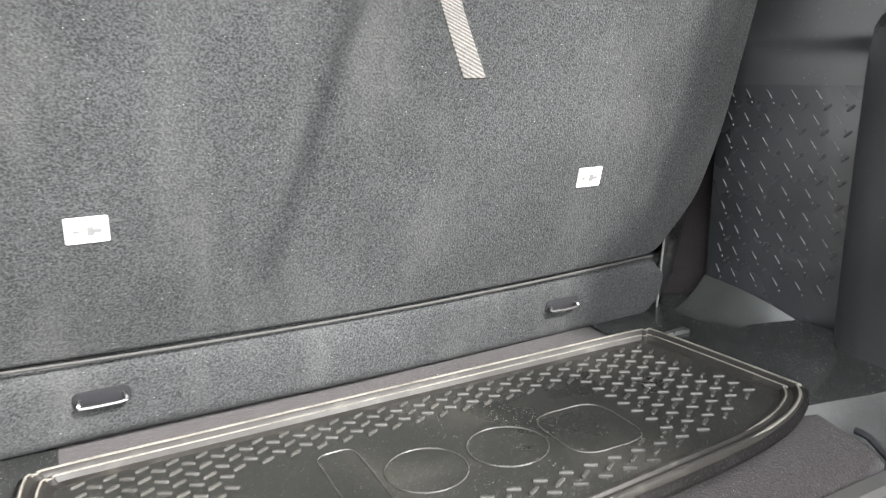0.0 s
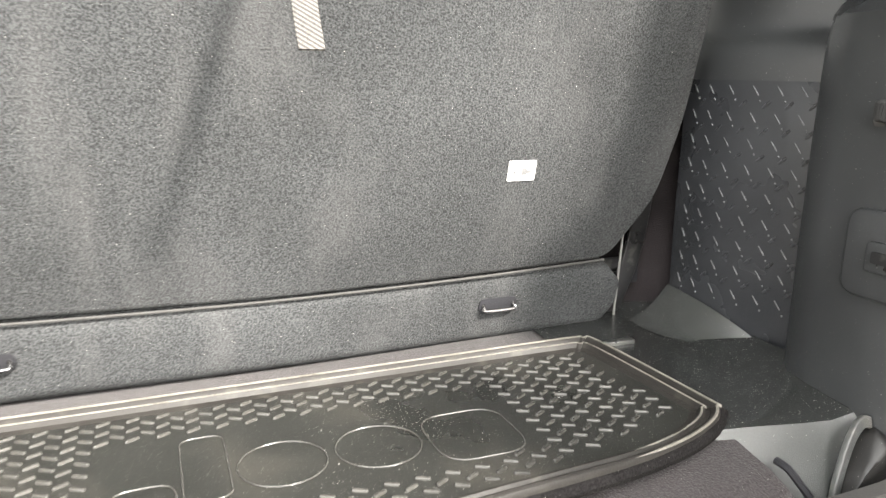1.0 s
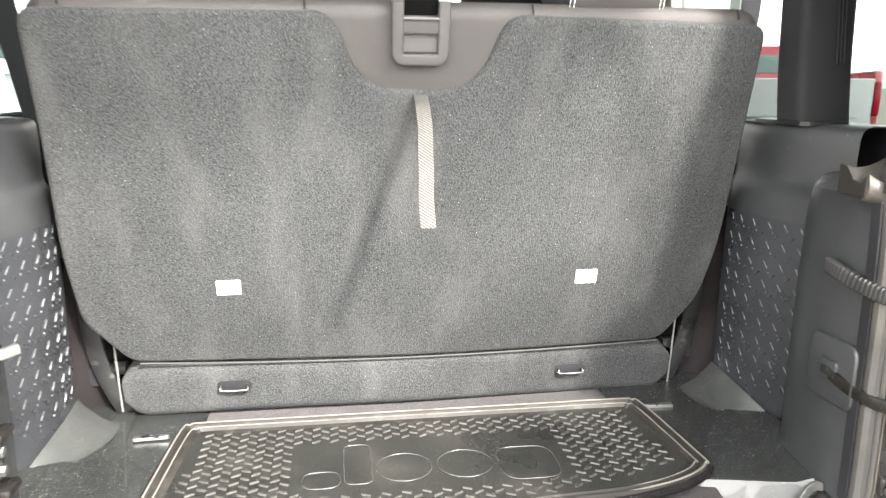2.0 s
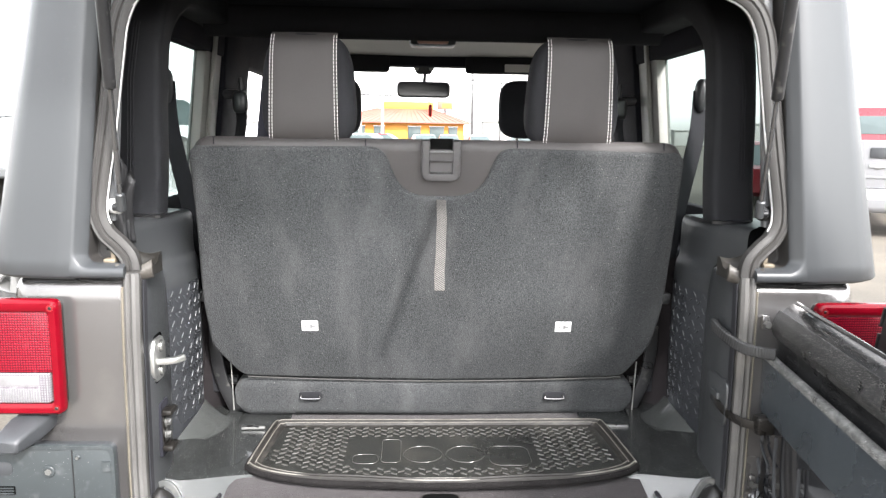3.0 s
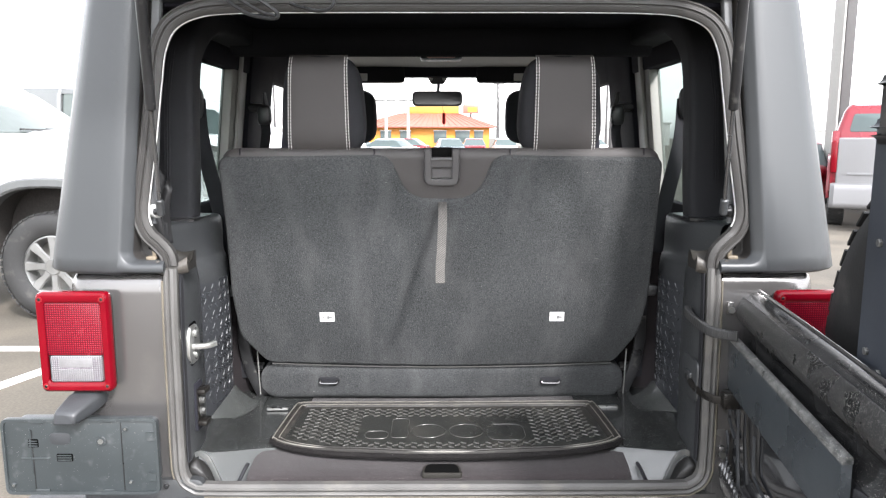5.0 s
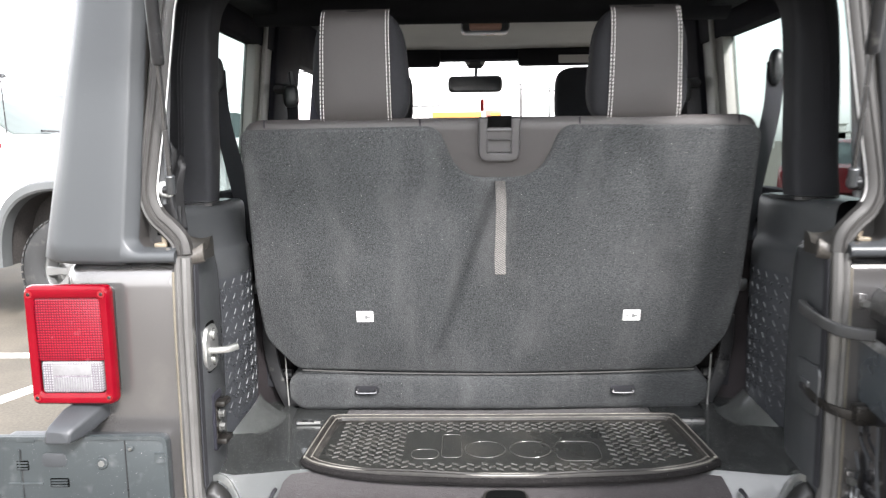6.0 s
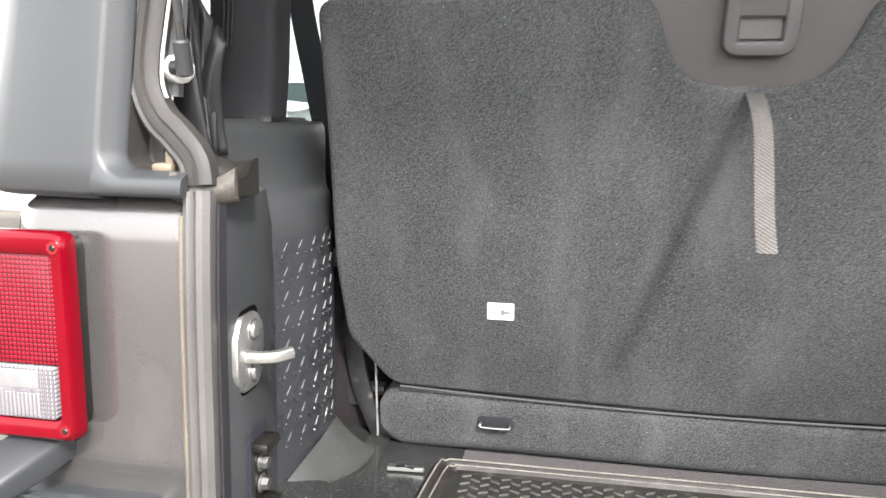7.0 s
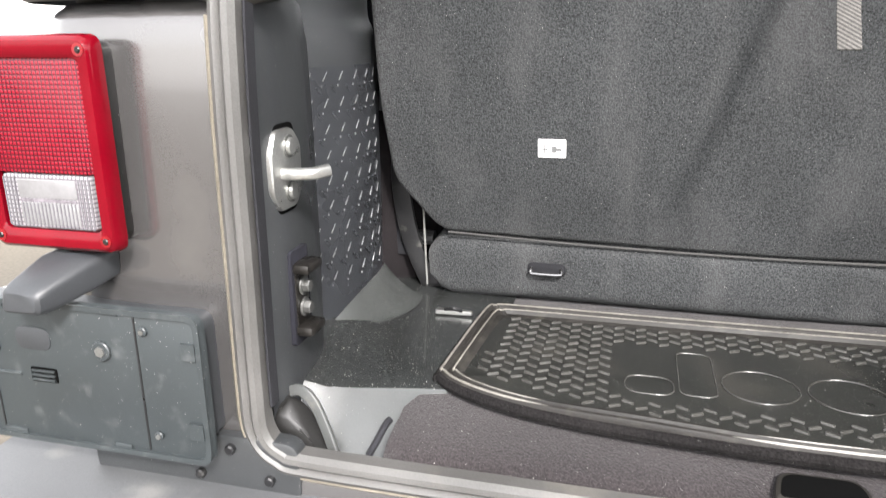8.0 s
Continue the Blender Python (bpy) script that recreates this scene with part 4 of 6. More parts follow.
def headrest(cx):
    hm = Matrix.Translation((cx, 0.376, 1.583)) @ Matrix.Rotation(radians(4), 4, "X")
    bm = bmesh.new()
    pillow(bm, 0.200, 0.242, 0.112, hm, 10, 3.6)
    for v in bm.verts:
        q = hm.inverted() @ v.co
        q.x *= 1.0 - 0.10 * (q.z / 0.116)* 0.9
        q.y *= 1.0 + 0.12 * (q.z / 0.116)
        v.co = hm @ q
    hr = part("headrest", bm, BLACKCLOTH, rear_seat, "black and grey headrest with white double stitching")

    def skin(u, z, lift):
        """A place on the rear face: u across, z up from the middle."""
        w = 1.0 - 0.09 * (z / 0.116)
        prof = (1 - min(0.999, abs(u * 0.94)) ** 4) ** 0.25
        edge = (1 - min(0.999, abs(z / 0.1215)) ** 3.6) ** 0.28
        return hm @ Vector((u * 0.100 * w, -(0.056 * prof * edge * (1 + 0.12 * z / 0.116)) - lift, z))

    def seam(z, outer):
        """The panel's seam on the side of the outer wall or of the aisle."""
        x = 0.0790 - 0.0065 * z / 0.116 if outer else 0.0660
        return x / (0.100 * (1.0 - 0.09 * (z / 0.116))) * (1 if outer == (cx > 0) else -1)

    def across(f, z):
        return seam(z, False) + (seam(z, True) - seam(z, False)) * f
    bm = bmesh.new()
    surface(bm, 18, 24, lambda i, j: skin(across(i if cx > 0 else 1 - i, -0.1203 + 0.2408 * j), -0.1203 + 0.2408 * j, 0.0026))
    part("headrest_panel", bm, CLOTH, hr, "grey vinyl centre panel")
    for f in (0.008, 0.05, 0.95, 0.992):
        bm = bmesh.new()
        for k in range(30):
            z0 = -0.114 + 0.0077 * k
            p, q = skin(across(f, z0), z0, 0.003), skin(across(f, z0 + 0.0052), z0 + 0.0052, 0.003)
            sweep(bm, [p, q], rect(0.0013, 0.0012), up=(0, -1, 0))
        part("stitching", bm, THREAD, hr, "white stitching")
    bm = bmesh.new()
    for dx in (-0.04, 0.04):
        cyl(bm, (cx + dx, 0.42, 1.40), (cx + dx, 0.42, 1.50), 0.006, 8)
    part("headrest_post", bm, STEEL, rear_seat)


headrest(-0.290)
headrest(0.289)


def seat_bracket(s):
    bm = bmesh.new()
    sweep(bm, smooth_path([(s * 0.545, 0.49, 1.02), (s * 0.548, 0.50, 0.95), (s * 0.535, 0.505, 0.87), (s * 0.508, 0.51, 0.80), (s * 0.50, 0.52, 0.782)], 4), rect(0.030, 0.008, 0.003), up=(0, -1, 0))
    part("seat_hinge_arm", bm, BLACKSTEEL, rear_seat, "black steel hinge arm")
    bm = bmesh.new()
    cyl(bm, (s * 0.508, 0.485, 0.93), (s * 0.505, 0.49, 0.80), 0.0018, 6)
    part("release_cable", bm, THREADGREY, rear_seat)
    bm = bmesh.new()
    cyl(bm, (s * 0.50, 0.52, 0.87), (s * 0.555, 0.52, 0.87), 0.012, 10)
    part("pivot_bolt", bm, BLACKSTEEL, rear_seat)


THREADGREY = material("pale_cable", (0.2, 0.2, 0.19), 0.5)
seat_bracket(-1)
seat_bracket(1)

# ---- front seats ----
def front_seat(cx):
    fs = thing("bucket_seat", "black fabric bucket seat with its own headrest", "seat", "bucket seats", "", pose(cx, 1.45, 0.47))
    bm = bmesh.new()
    pillow(bm, 0.50, 0.62, 0.16, pose(0, 0.0, 0.66, 8), 7, 4)
    part("backrest", bm, BLACKCLOTH, fs)
    bm = bmesh.new()
    pillow(bm, 0.48, 0.16, 0.5, pose(0, 0.28, 0.30), 6, 4)
    part("cushion", bm, BLACKCLOTH, fs)
    bm = bmesh.new()
    pillow(bm, 0.24, 0.21, 0.10, pose(0, -0.02, 1.115, 5), 7, 4)
    part("headrest", bm, BLACKCLOTH, fs)
    bm = bmesh.new()
    block(bm, (-0.22, 0.05, 0.0), (0.22, 0.5, 0.24), 0.02)
    part("base", bm, TRIM, fs)
    for dx in (-0.05, 0.05):
        bm = bmesh.new()
        cyl(bm, (dx, -0.02, 0.92), (dx, -0.02, 1.05), 0.006, 8)
        part("headrest_post", bm, STEEL, fs)


front_seat(-0.37)
front_seat(0.37)

# ---- rear view mirror ----
REDTAG = material("red_tag_card", (0.75, 0.03, 0.03), 0.5)
mirror = thing("rear_view_mirror", "black rear view mirror on the windscreen", "mirror")
bm = bmesh.new()
plate(bm, rect(0.245, 0.072, 0.026, 5), facing(-0.016, 2.13, 1.692, 0), 0.035, 0.010, 3)
part("housing", bm, TRIM, mirror)
bm = bmesh.new()
plate(bm, rect(0.226, 0.056, 0.02, 5), facing(-0.016, 2.1285, 1.692, 0), 0.003)
part("mirror_glass", bm, MIRRORGLASS, mirror, "dark mirror glass")
bm = bmesh.new()
sweep(bm, smooth_path([(-0.016, 2.165, 1.705), (-0.01, 2.18, 1.76), (-0.015, 2.185, 1.80)], 5), circle(0.008, 8))
part("stem", bm, TRIM, mirror)
bm = bmesh.new()
plate(bm, rounded([(-0.05, 0.02), (-0.03, -0.012), (0.03, -0.012), (0.05, 0.02)], 0.008), facing(-0.015, 2.16, 1.775), 0.015, 0.003)
part("sensor_mount", bm, TRIM, mirror)
for dx in (-0.034, 0.034):
    bm = bmesh.new()
    cyl(bm, (-0.015 + dx, 2.158, 1.788), (-0.015 + dx, 2.150, 1.787), 0.011, 12, bevel=0.002)
    part("map_lamp", bm, LABEL, mirror, "small pale round lens")
tag = thing("hanging_tag", "small red tag hanging under the mirror", "tag")
bm = bmesh.new()
plate(bm, rect(0.016, 0.055, 0.007), facing(0.016, 2.15, 1.598), 0.004, 0.001)
part("red_tag", bm, REDTAG, tag)
bm = bmesh.new()
cyl(bm, (0.016, 2.152, 1.623), (0.0, 2.16, 1.69), 0.0012, 5)
part("cord", bm, BLACKCLOTH, tag)

# ---- tail lamps ----
def tail_lamp(s):
    xi, xo = 0.688, 0.838
    cx, cz = s * (xi + xo) / 2, 1.086
    tl = thing("tail_light", "square red tail light with a clear reversing lens", "tail light", "tail lights")
    m = facing(cx, 0.010, cz)
    bm = bmesh.new()
    plate(bm, rect(0.136, 0.200, 0.014, 5), facing(cx, 0.022, cz), 0.04, 0.003)
    part("back_gasket", bm, RUBBER, tl)
    bm = bmesh.new()
    o = rect(0.150, 0.214, 0.014, 5)
    hole = rect(0.116, 0.170, 0.008, 5)
    lv = [(o, -0.018, 1.0), (o, -0.012, 1.0), (o, -0.004, 0.982), (o, 0.0, 0.945), (o, 0.0005, 0.90), (hole, -0.0005, 1.04), (hole, -0.003, 1.0), (hole, -0.010, 1.0)]
    loft(bm, [[m @ Vector((p[0] * k, p[1] * k, z)) for p in src] for src, z, k in lv], caps=False)
    part("lens_frame", bm, REDLENS, tl, "glossy red lens frame")
    bm = bmesh.new()
    plate(bm, rect(0.1165, 0.112, 0.006), m @ Matrix.Translation((0, 0.029, -0.004)), 0.01, 0.002)
    part("red_lens", bm, REDGRID, tl, "red gridded lens")
    bm = bmesh.new()
    plate(bm, rect(0.106, 0.056, 0.005), m @ Matrix.Translation((0, -0.056, -0.003)), 0.01, 0.002)
    rv = part("reversing_lens", bm, CLEARGRID, tl, "clear ribbed reversing lens")
    for dz, h in ((0.0135, 0.020), (-0.0125, 0.024)):
        bm = bmesh.new()
        plate(bm, rect(0.070, h, 0.002), m @ Matrix.Translation((0.0, -0.056 + dz, -0.0022)), 0.003, 0.0006)
        part("bulb_window", bm, CLEARLENS, rv, "pale bulb window")
    bm = bmesh.new()
    plate(bm, rect(0.066, 0.0035, 0.001), m @ Matrix.Translation((0.0, -0.0545, -0.0024)), 0.002, 0.0003)
    part("lens_band", bm, LENSBAND, rv)
    for k in range(15):
        bm = bmesh.new()
        plate(bm, rect(0.0014, 0.023), m @ Matrix.Translation((-0.0315 + 0.0045 * k, -0.0685, -0.0012)), 0.0016, 0.0004)
        part("lens_rib", bm, CLEARRIB, rv)
    for sx in (-1, 1):
        for k in range(4):
            bm = bmesh.new()
            plate(bm, rect(0.0012, 0.050), m @ Matrix.Translation((sx * (0.0385 + 0.0042 * k), -0.056, -0.0018)), 0.0016, 0.0004)
            part("lens_rib", bm, CLEARRIB, rv)
    for sx in (-1, 1):
        for sz in (-1, 1):
            bm = bmesh.new()
            p = m @ Vector((sx * 0.0635, sz * 0.0925, 0.0))
            cyl(bm, p + Vector((0, 0.004, 0)), p + Vector((0, -0.0012, 0)), 0.0062, 12)
            sc = part("screw_recess", bm, REDDARK, tl)
            bm = bmesh.new()
            cyl(bm, p, p + Vector((0, -0.0024, 0)), 0.0034, 10, bevel=0.001)
            part("screw", bm, WORNSTEEL, tl, "steel lens screw")


def grid_lens(name, color, line, step):
    """A lens with a fine square grid of ribs."""
    mt = material(name, color, 0.18, 0.0, 0.06, 300, 30, spec=0.35)
    n, l = mt.node_tree.nodes, mt.node_tree.links
    b = n["Principled BSDF"]
    co = n.new("ShaderNodeTexCoord").outputs["Object"]
    facs = []
    for axis in ("X", "Z"):
        w = n.new("ShaderNodeTexWave")
        w.wave_type, w.bands_direction = "BANDS", axis
        w.inputs["Scale"].default_value = 0.314 / step
        l.new(co, w.inputs["Vector"])
        facs.append(w.outputs["Fac"])
    mx = n.new("ShaderNodeMath")
    mx.operation = "MINIMUM"
    l.new(facs[0], mx.inputs[0])
    l.new(facs[1], mx.inputs[1])
    rr = n.new("ShaderNodeMapRange")
    rr.inputs["From Min"].default_value, rr.inputs["From Max"].default_value = 0.02, 0.42
    l.new(mx.outputs[0], rr.inputs["Value"])
    old = b.inputs["Base Color"].links[0].from_socket
    x = n.new("ShaderNodeMix")
    x.data_type = "RGBA"
    l.new(rr.outputs["Result"], x.inputs[0])
    x.inputs[6].default_value = (*line, 1)
    l.new(old, x.inputs[7])
    l.new(x.outputs[2], b.inputs["Base Color"])
    bp = n.new("ShaderNodeBump")
    bp.inputs["Strength"].default_value, bp.inputs["Distance"].default_value = 0.5, 0.001
    l.new(mx.outputs[0], bp.inputs["Height"])
    l.new(bp.outputs["Normal"], b.inputs["Normal"])
    return mt


REDGRID = grid_lens("red_grid_lens", (0.20, 0.004, 0.013), (0.045, 0.002, 0.007), 0.0046)
CLEARGRID = grid_lens("clear_grid_lens", (0.25, 0.24, 0.25), (0.08, 0.07, 0.08), 0.0046)
CLEARRIB = material("lens_rib", (0.13, 0.125, 0.135), 0.15, 0.0, 0.05, coat=0.5)
REDDARK = material("dark_red_recess", (0.18, 0.005, 0.008), 0.3)
tail_lamp(-1)
tail_lamp(1)

# ---- empty number plate holder ----
holder = thing("plate_holder", "empty grey plastic number plate holder with a lamp hood", "plate holder")
PH = facing(-0.762, 0.002, 0.842)
bm = bmesh.new()
plate(bm, rect(0.300, 0.145, 0.016, 5), PH @ Matrix.Translation((0, 0, -0.008)), 0.045, 0.002)
part("mounting_block", bm, GREYDARK, holder)
bm = bmesh.new()
plate(bm, rect(0.325, 0.168, 0.016, 5), PH, 0.009, 0.003)
part("back_plate", bm, GREYPLASTIC, holder)
bm = bmesh.new()
rim_out, rim_in = rect(0.325, 0.168, 0.016, 5), rect(0.313, 0.156, 0.012, 5)
loft(bm, [[PH @ Vector((x, y, z)) for x, y in o] for o, z in ((rim_out, 0.0), (rim_out, 0.003), (rim_in, 0.003), (rim_in, 0.0))], caps=False)
part("raised_rim", bm, GREYPLASTIC, holder)
for x, y, w, h in ((0.0875, 0.0, 0.0022, 0.152), (-0.10, -0.01, 0.0018, 0.14)):
    bm = bmesh.new()
    plate(bm, rect(w, h), PH @ Matrix.Translation((x, y, 0.0008)), 0.0012)
    part("panel_seam", bm, BLACKSTEEL, holder)
# the two small slots are flat black sheets in place of inner shade
for x, y, w, h in ((-0.041, 0.040, 0.044, 0.026), (-0.098, 0.030, 0.022, 0.018), (-0.034, -0.002, 0.034, 0.017)):
    bm = bmesh.new()
    plate(bm, rounded([(-w / 2, -h / 2), (w / 2, -h / 2), (w / 2, h / 2), (-w / 2, h / 2)], min(w, h) * (0.45 if h > 0.025 else 0.15)), PH @ Matrix.Translation((x, y, 0.0012)), 0.002, 0.0008)
    sl = part("slot", bm, HOLLOWSHADE if h < 0.025 else GREYDARK, holder, "moulded slot")
    if h < 0.025:
        for k in range(3):
            bm = bmesh.new()
            plate(bm, rect(w * 0.85, 0.0022), PH @ Matrix.Translation((x, y - h * 0.3 + h * 0.3 * k, 0.003)), 0.002)
            part("slot_rib", bm, GREYPLASTIC, sl)
for x, y, w, h in ((-0.095, -0.004, 0.062, 0.004), (-0.104, 0.012, 0.003, 0.10), (0.06, 0.078, 0.02, 0.005), (-0.09, 0.076, 0.034, 0.006), (-0.085, -0.076, 0.03, 0.008), (0.055, -0.076, 0.02, 0.006)):
    bm = bmesh.new()
    plate(bm, rect(w, h), PH @ Matrix.Translation((x, y, 0.0018)), 0.003, 0.0008)
    part("moulded_rib", bm, GREYPLASTIC, holder)
for x, y in ((0.045, 0.035), (0.098, 0.062), (0.102, -0.056), (-0.145, -0.062)):
    bm = bmesh.new()
    p = PH @ Vector((x, y, 0.0))
    cyl(bm, p, p + Vector((0, -0.004, 0)), 0.011 if x == 0.045 else 0.005, 14, bevel=0.001)
    bs = part("screw_boss", bm, GREYPLASTIC, holder)
    bm = bmesh.new()
    cyl(bm, p, p + Vector((0, -0.0055, 0)), 0.006 if x == 0.045 else 0.003, 6)
    part("screw_head", bm, STEELDARK, bs, "steel screw head")
for y in (0.045, -0.045):
    bm = bmesh.new()
    plate(bm, rect(0.016, 0.018), PH @ Matrix.Translation((0.149, y, 0.0045)), 0.004)
    part("clip_tab", bm, GREYPLASTIC, holder)
bm = bmesh.new()
hood = []
for y, x0, x1, z0, z1, r in ((0.048, -0.784, -0.720, 0.944, 0.979, 0.007), (0.010, -0.790, -0.726, 0.937, 0.974, 0.007), (-0.026, -0.798, -0.746, 0.926, 0.957, 0.007), (-0.035, -0.796, -0.749, 0.927, 0.953, 0.007), (-0.038, -0.792, -0.753, 0.930, 0.949, 0.005)):
    hood.append([Vector((x, y, z)) for x, z in rounded([(x0, z0), (x1, z0), (x1 + 0.002, z1 - 0.004), (x1 - 0.016, z1), (x0 + 0.006, z1)], r, 3)])
loft(bm, hood)
part("lamp_hood", bm, GREYDARK, holder, "dark grey plate lamp hood")

# ---- bumper ----
bm = bmesh.new()
sec = rounded([(0.10, 0.46), (-0.16, 0.48), (-0.17, 0.66), (-0.13, 0.705), (0.10, 0.712)], 0.04, 4)
loft(bm, [[Vector((x, y + bow, z)) for y, z in sec] for x, bow in ((-0.93, 0.12), (-0.90, 0.06), (-0.80, 0.01), (-0.4, 0), (0.4, 0), (0.80, 0.01), (0.90, 0.06), (0.93, 0.12))])
part("bumper", bm, BUMPER, vehicle, "sun-faded black plastic bumper")
bm = bmesh.new()
plate(bm, rounded([(-0.16, -0.045), (0.10, -0.045), (0.10, 0.03), (-0.16, 0.03)], 0.02), facing(-0.62, 0.037, 0.742), 0.02, 0.004)
part("filler_panel", bm, TRIM, vehicle, "dark filler panel under the plate holder")
for x, z in ((-0.60, 0.758), (-0.555, 0.725), (-0.64, 0.722)):
    bm = bmesh.new()
    cyl(bm, (x, 0.04, z), (x, 0.03, z), 0.006, 8, bevel=0.0015)
    part("panel_bolt", bm, BLACKSTEEL, vehicle)

# ---- striker and pin block ----
striker = thing("door_striker", "bare steel door striker on black trim", "striker")
SK = sideways(-0.5565, 0.120, 1.053, -1)
bm = bmesh.new()
plate(bm, rounded([(-0.020, -0.043), (0.018, -0.043), (0.034, -0.024), (0.034, 0.024), (0.016, 0.043), (-0.022, 0.043), (-0.034, 0.022), (-0.034, -0.022)], 0.008, 4), SK @ Matrix.Translation((0, 0, 0.006)), 0.009, 0.003)
part("striker_plate", bm, STEEL, striker)
# flat black sheet painting the shade round the striker plate
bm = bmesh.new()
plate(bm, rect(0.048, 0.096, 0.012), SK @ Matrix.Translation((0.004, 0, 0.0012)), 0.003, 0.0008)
part("backing_recess", bm, HOLLOWSHADE, striker)
for dz in (-0.024, 0.024):
    bm = bmesh.new()
    p = SK @ Vector((0.004, dz, 0.006))
    cyl(bm, p, p + Vector((0.0012, 0, 0)), 0.0125, 16)
    ring_ob = part("bolt_seat", bm, STEELDARK, striker)
    bm = bmesh.new()
    cyl(bm, p, p + Vector((0.005, 0, 0)), 0.0095, 14, bevel=0.0015)
    part("bolt", bm, STEEL, ring_ob)
bm = bmesh.new()
sweep(bm, smooth_path([(-0.552, 0.108, 1.050), (-0.535, 0.110, 1.050), (-0.520, 0.118, 1.050), (-0.508, 0.130, 1.052)], 4), rect(0.013, 0.013, 0.005), up=(0, 0, 1))
part("striker_tongue", bm, STEEL, striker)
pin = thing("hinge_pin_block", "black bolted steel bracket on the trim", "bracket")
PB = sideways(-0.5545, 0.135, 0.905, -1)
# dark plate on the trim, painting the shade of the bracket's recess
bm = bmesh.new()
plate(bm, rect(0.044, 0.112, 0.006), PB @ Matrix.Translation((0, 0, 0.0025)), 0.006, 0.001)
part("recess", bm, LINING, pin, "dark flat plate for the recess shade behind the bracket")
bm = bmesh.new()
plate(bm, rounded([(-0.016, -0.042), (0.016, -0.042), (0.016, 0.042), (-0.016, 0.042)], 0.005), PB @ Matrix.Translation((0, 0, 0.004)), 0.006, 0.001)
part("bracket_plate", bm, WORNSTEEL, pin)
for dz in (-0.038, 0.036):
    bm = bmesh.new()
    block(bm, (-0.020, dz - 0.006, 0.0), (0.020, dz + 0.006, 0.022), 0.004, 2, PB)
    part("bracket_lug", bm, WORNSTEEL, pin)
for dz in (-0.014, 0.012):
    bm = bmesh.new()
    p = PB @ Vector((0, dz, 0.004))
    cyl(bm, p, p + Vector((0.003, 0, 0)), 0.0115, 14, bevel=0.001)
    washer = part("bolt_washer", bm, STEELDARK, pin)
    bm = bmesh.new()
    cyl(bm, p, p + Vector((0.010, 0, 0)), 0.0075, 6, bevel=0.001)
    part("bolt_head", bm, STEELDARK, washer)

# ---- glass struts ----
def strut(s):
    st = thing("gas_strut", "black gas strut holding up the rear glass", "gas strut", "gas struts")
    foot, top = Vector((s * 0.592, 0.075, 1.352)), Vector((s * 0.535, -0.12, 1.93))
    way = top - foot
    bm = bmesh.new()
    cyl(bm, foot + way * 0.36, top, 0.0105, 14, bevel=0.002)
    part("cylinder", bm, BLACKSTEEL, st)
    bm = bmesh.new()
    cyl(bm, foot, foot + way * 0.37, 0.0045, 10)
    part("rod", bm, STRUTROD, st)
    bm = bmesh.new()
    cyl(bm, foot - way * 0.012, foot + way * 0.045, 0.0085, 12, bevel=0.002)
    part("end_socket", bm, TRIM, st)
    bm = bmesh.new()
    cyl(bm, foot + Vector((s * 0.030, 0.026, 0)), foot + Vector((s * 0.008, 0.012, 0)), 0.0145, 14, bevel=0.003)
    part("stud_base", bm, LABEL if s < 0 else BLACKSTEEL, st, "moulded stud base")
    bm = bmesh.new()
    cyl(bm, foot + Vector((s * 0.014, 0.002, 0)), foot - Vector((s * 0.004, 0, 0)), 0.007, 12)
    part("ball_stud", bm, BLACKSTEEL, st)
    return st


strut(-1)
strut(1)

# ---- roll bar pads, belts, cloth ----
for s in (-1, 1):
    bar = thing("roll_bar_post", "black padded roll bar post with a zipped cover", "roll bar", "roll bar posts")
    bm = bmesh.new()
    sweep(bm, smooth_path([(s * 0.664, 0.37, 1.302), (s * 0.658, 0.375, 1.40), (s * 0.655, 0.385, 1.58), (s * 0.648, 0.41, 1.72), (s * 0.632, 0.50, 1.80), (s * 0.622, 0.62, 1.815), (s * 0.618, 0.95, 1.815)], 6),
          rounded([(-0.035, -0.048), (0.035, -0.048), (0.035, 0.048), (-0.035, 0.048)], 0.016, 4), up=(1, 0, 0))
    part("pad", bm, PAD, bar)
    bm = bmesh.new()
    for d in (0.0, 0.006, 0.012):
        sweep(bm, [(s * (0.662 + d), 0.324, 1.40), (s * (0.660 + d), 0.328, 1.46), (s * (0.656 + d), 0.337, 1.60), (s * (0.645 + d), 0.360, 1.72)], circle(0.0016, 5))
    part("zip_seam", bm, BLACKCLOTH, bar)
    bm = bmesh.new()
    loft(bm, [[Vector((s * x, y, z)) for x, y in rounded([(0.606, 0.31), (0.70, 0.31), (0.70, 0.45), (0.598, 0.45)], 0.03, 3)] for z in (1.303, 1.310)])
    part("foot_collar", bm, BLACKSTEEL, bar)
    belt = thing("seat_belt", "black woven seat belt hanging beside the rear seat", "seat belt", "rear seat belts")
    bm = bmesh.new()
    sweep(bm, smooth_path([(s * 0.680, 0.62, 1.61), (s * 0.668, 0.60, 1.50), (s * 0.630, 0.57, 1.36), (s * 0.605, 0.55, 1.26), (s * 0.575, 0.525, 1.10), (s * 0.56, 0.515, 0.84)], 5), rect(0.046, 0.0018), up=(s * 0.2, -0.98, 0))
    part("webbing", bm, BLACKCLOTH, belt)
    bm = bmesh.new()
    pillow(bm, 0.03, 0.085, 0.045, pose(s * 0.676, 0.61, 1.60), 5, 2.6)
    part("belt_guide", bm, TRIM, belt)
    bm = bmesh.new()
    block(bm, (s * 0.585 - 0.022, 0.50, 1.075), (s * 0.585 + 0.022, 0.53, 1.105), 0.006)
    part("belt_buckle", bm, TRIM, belt)

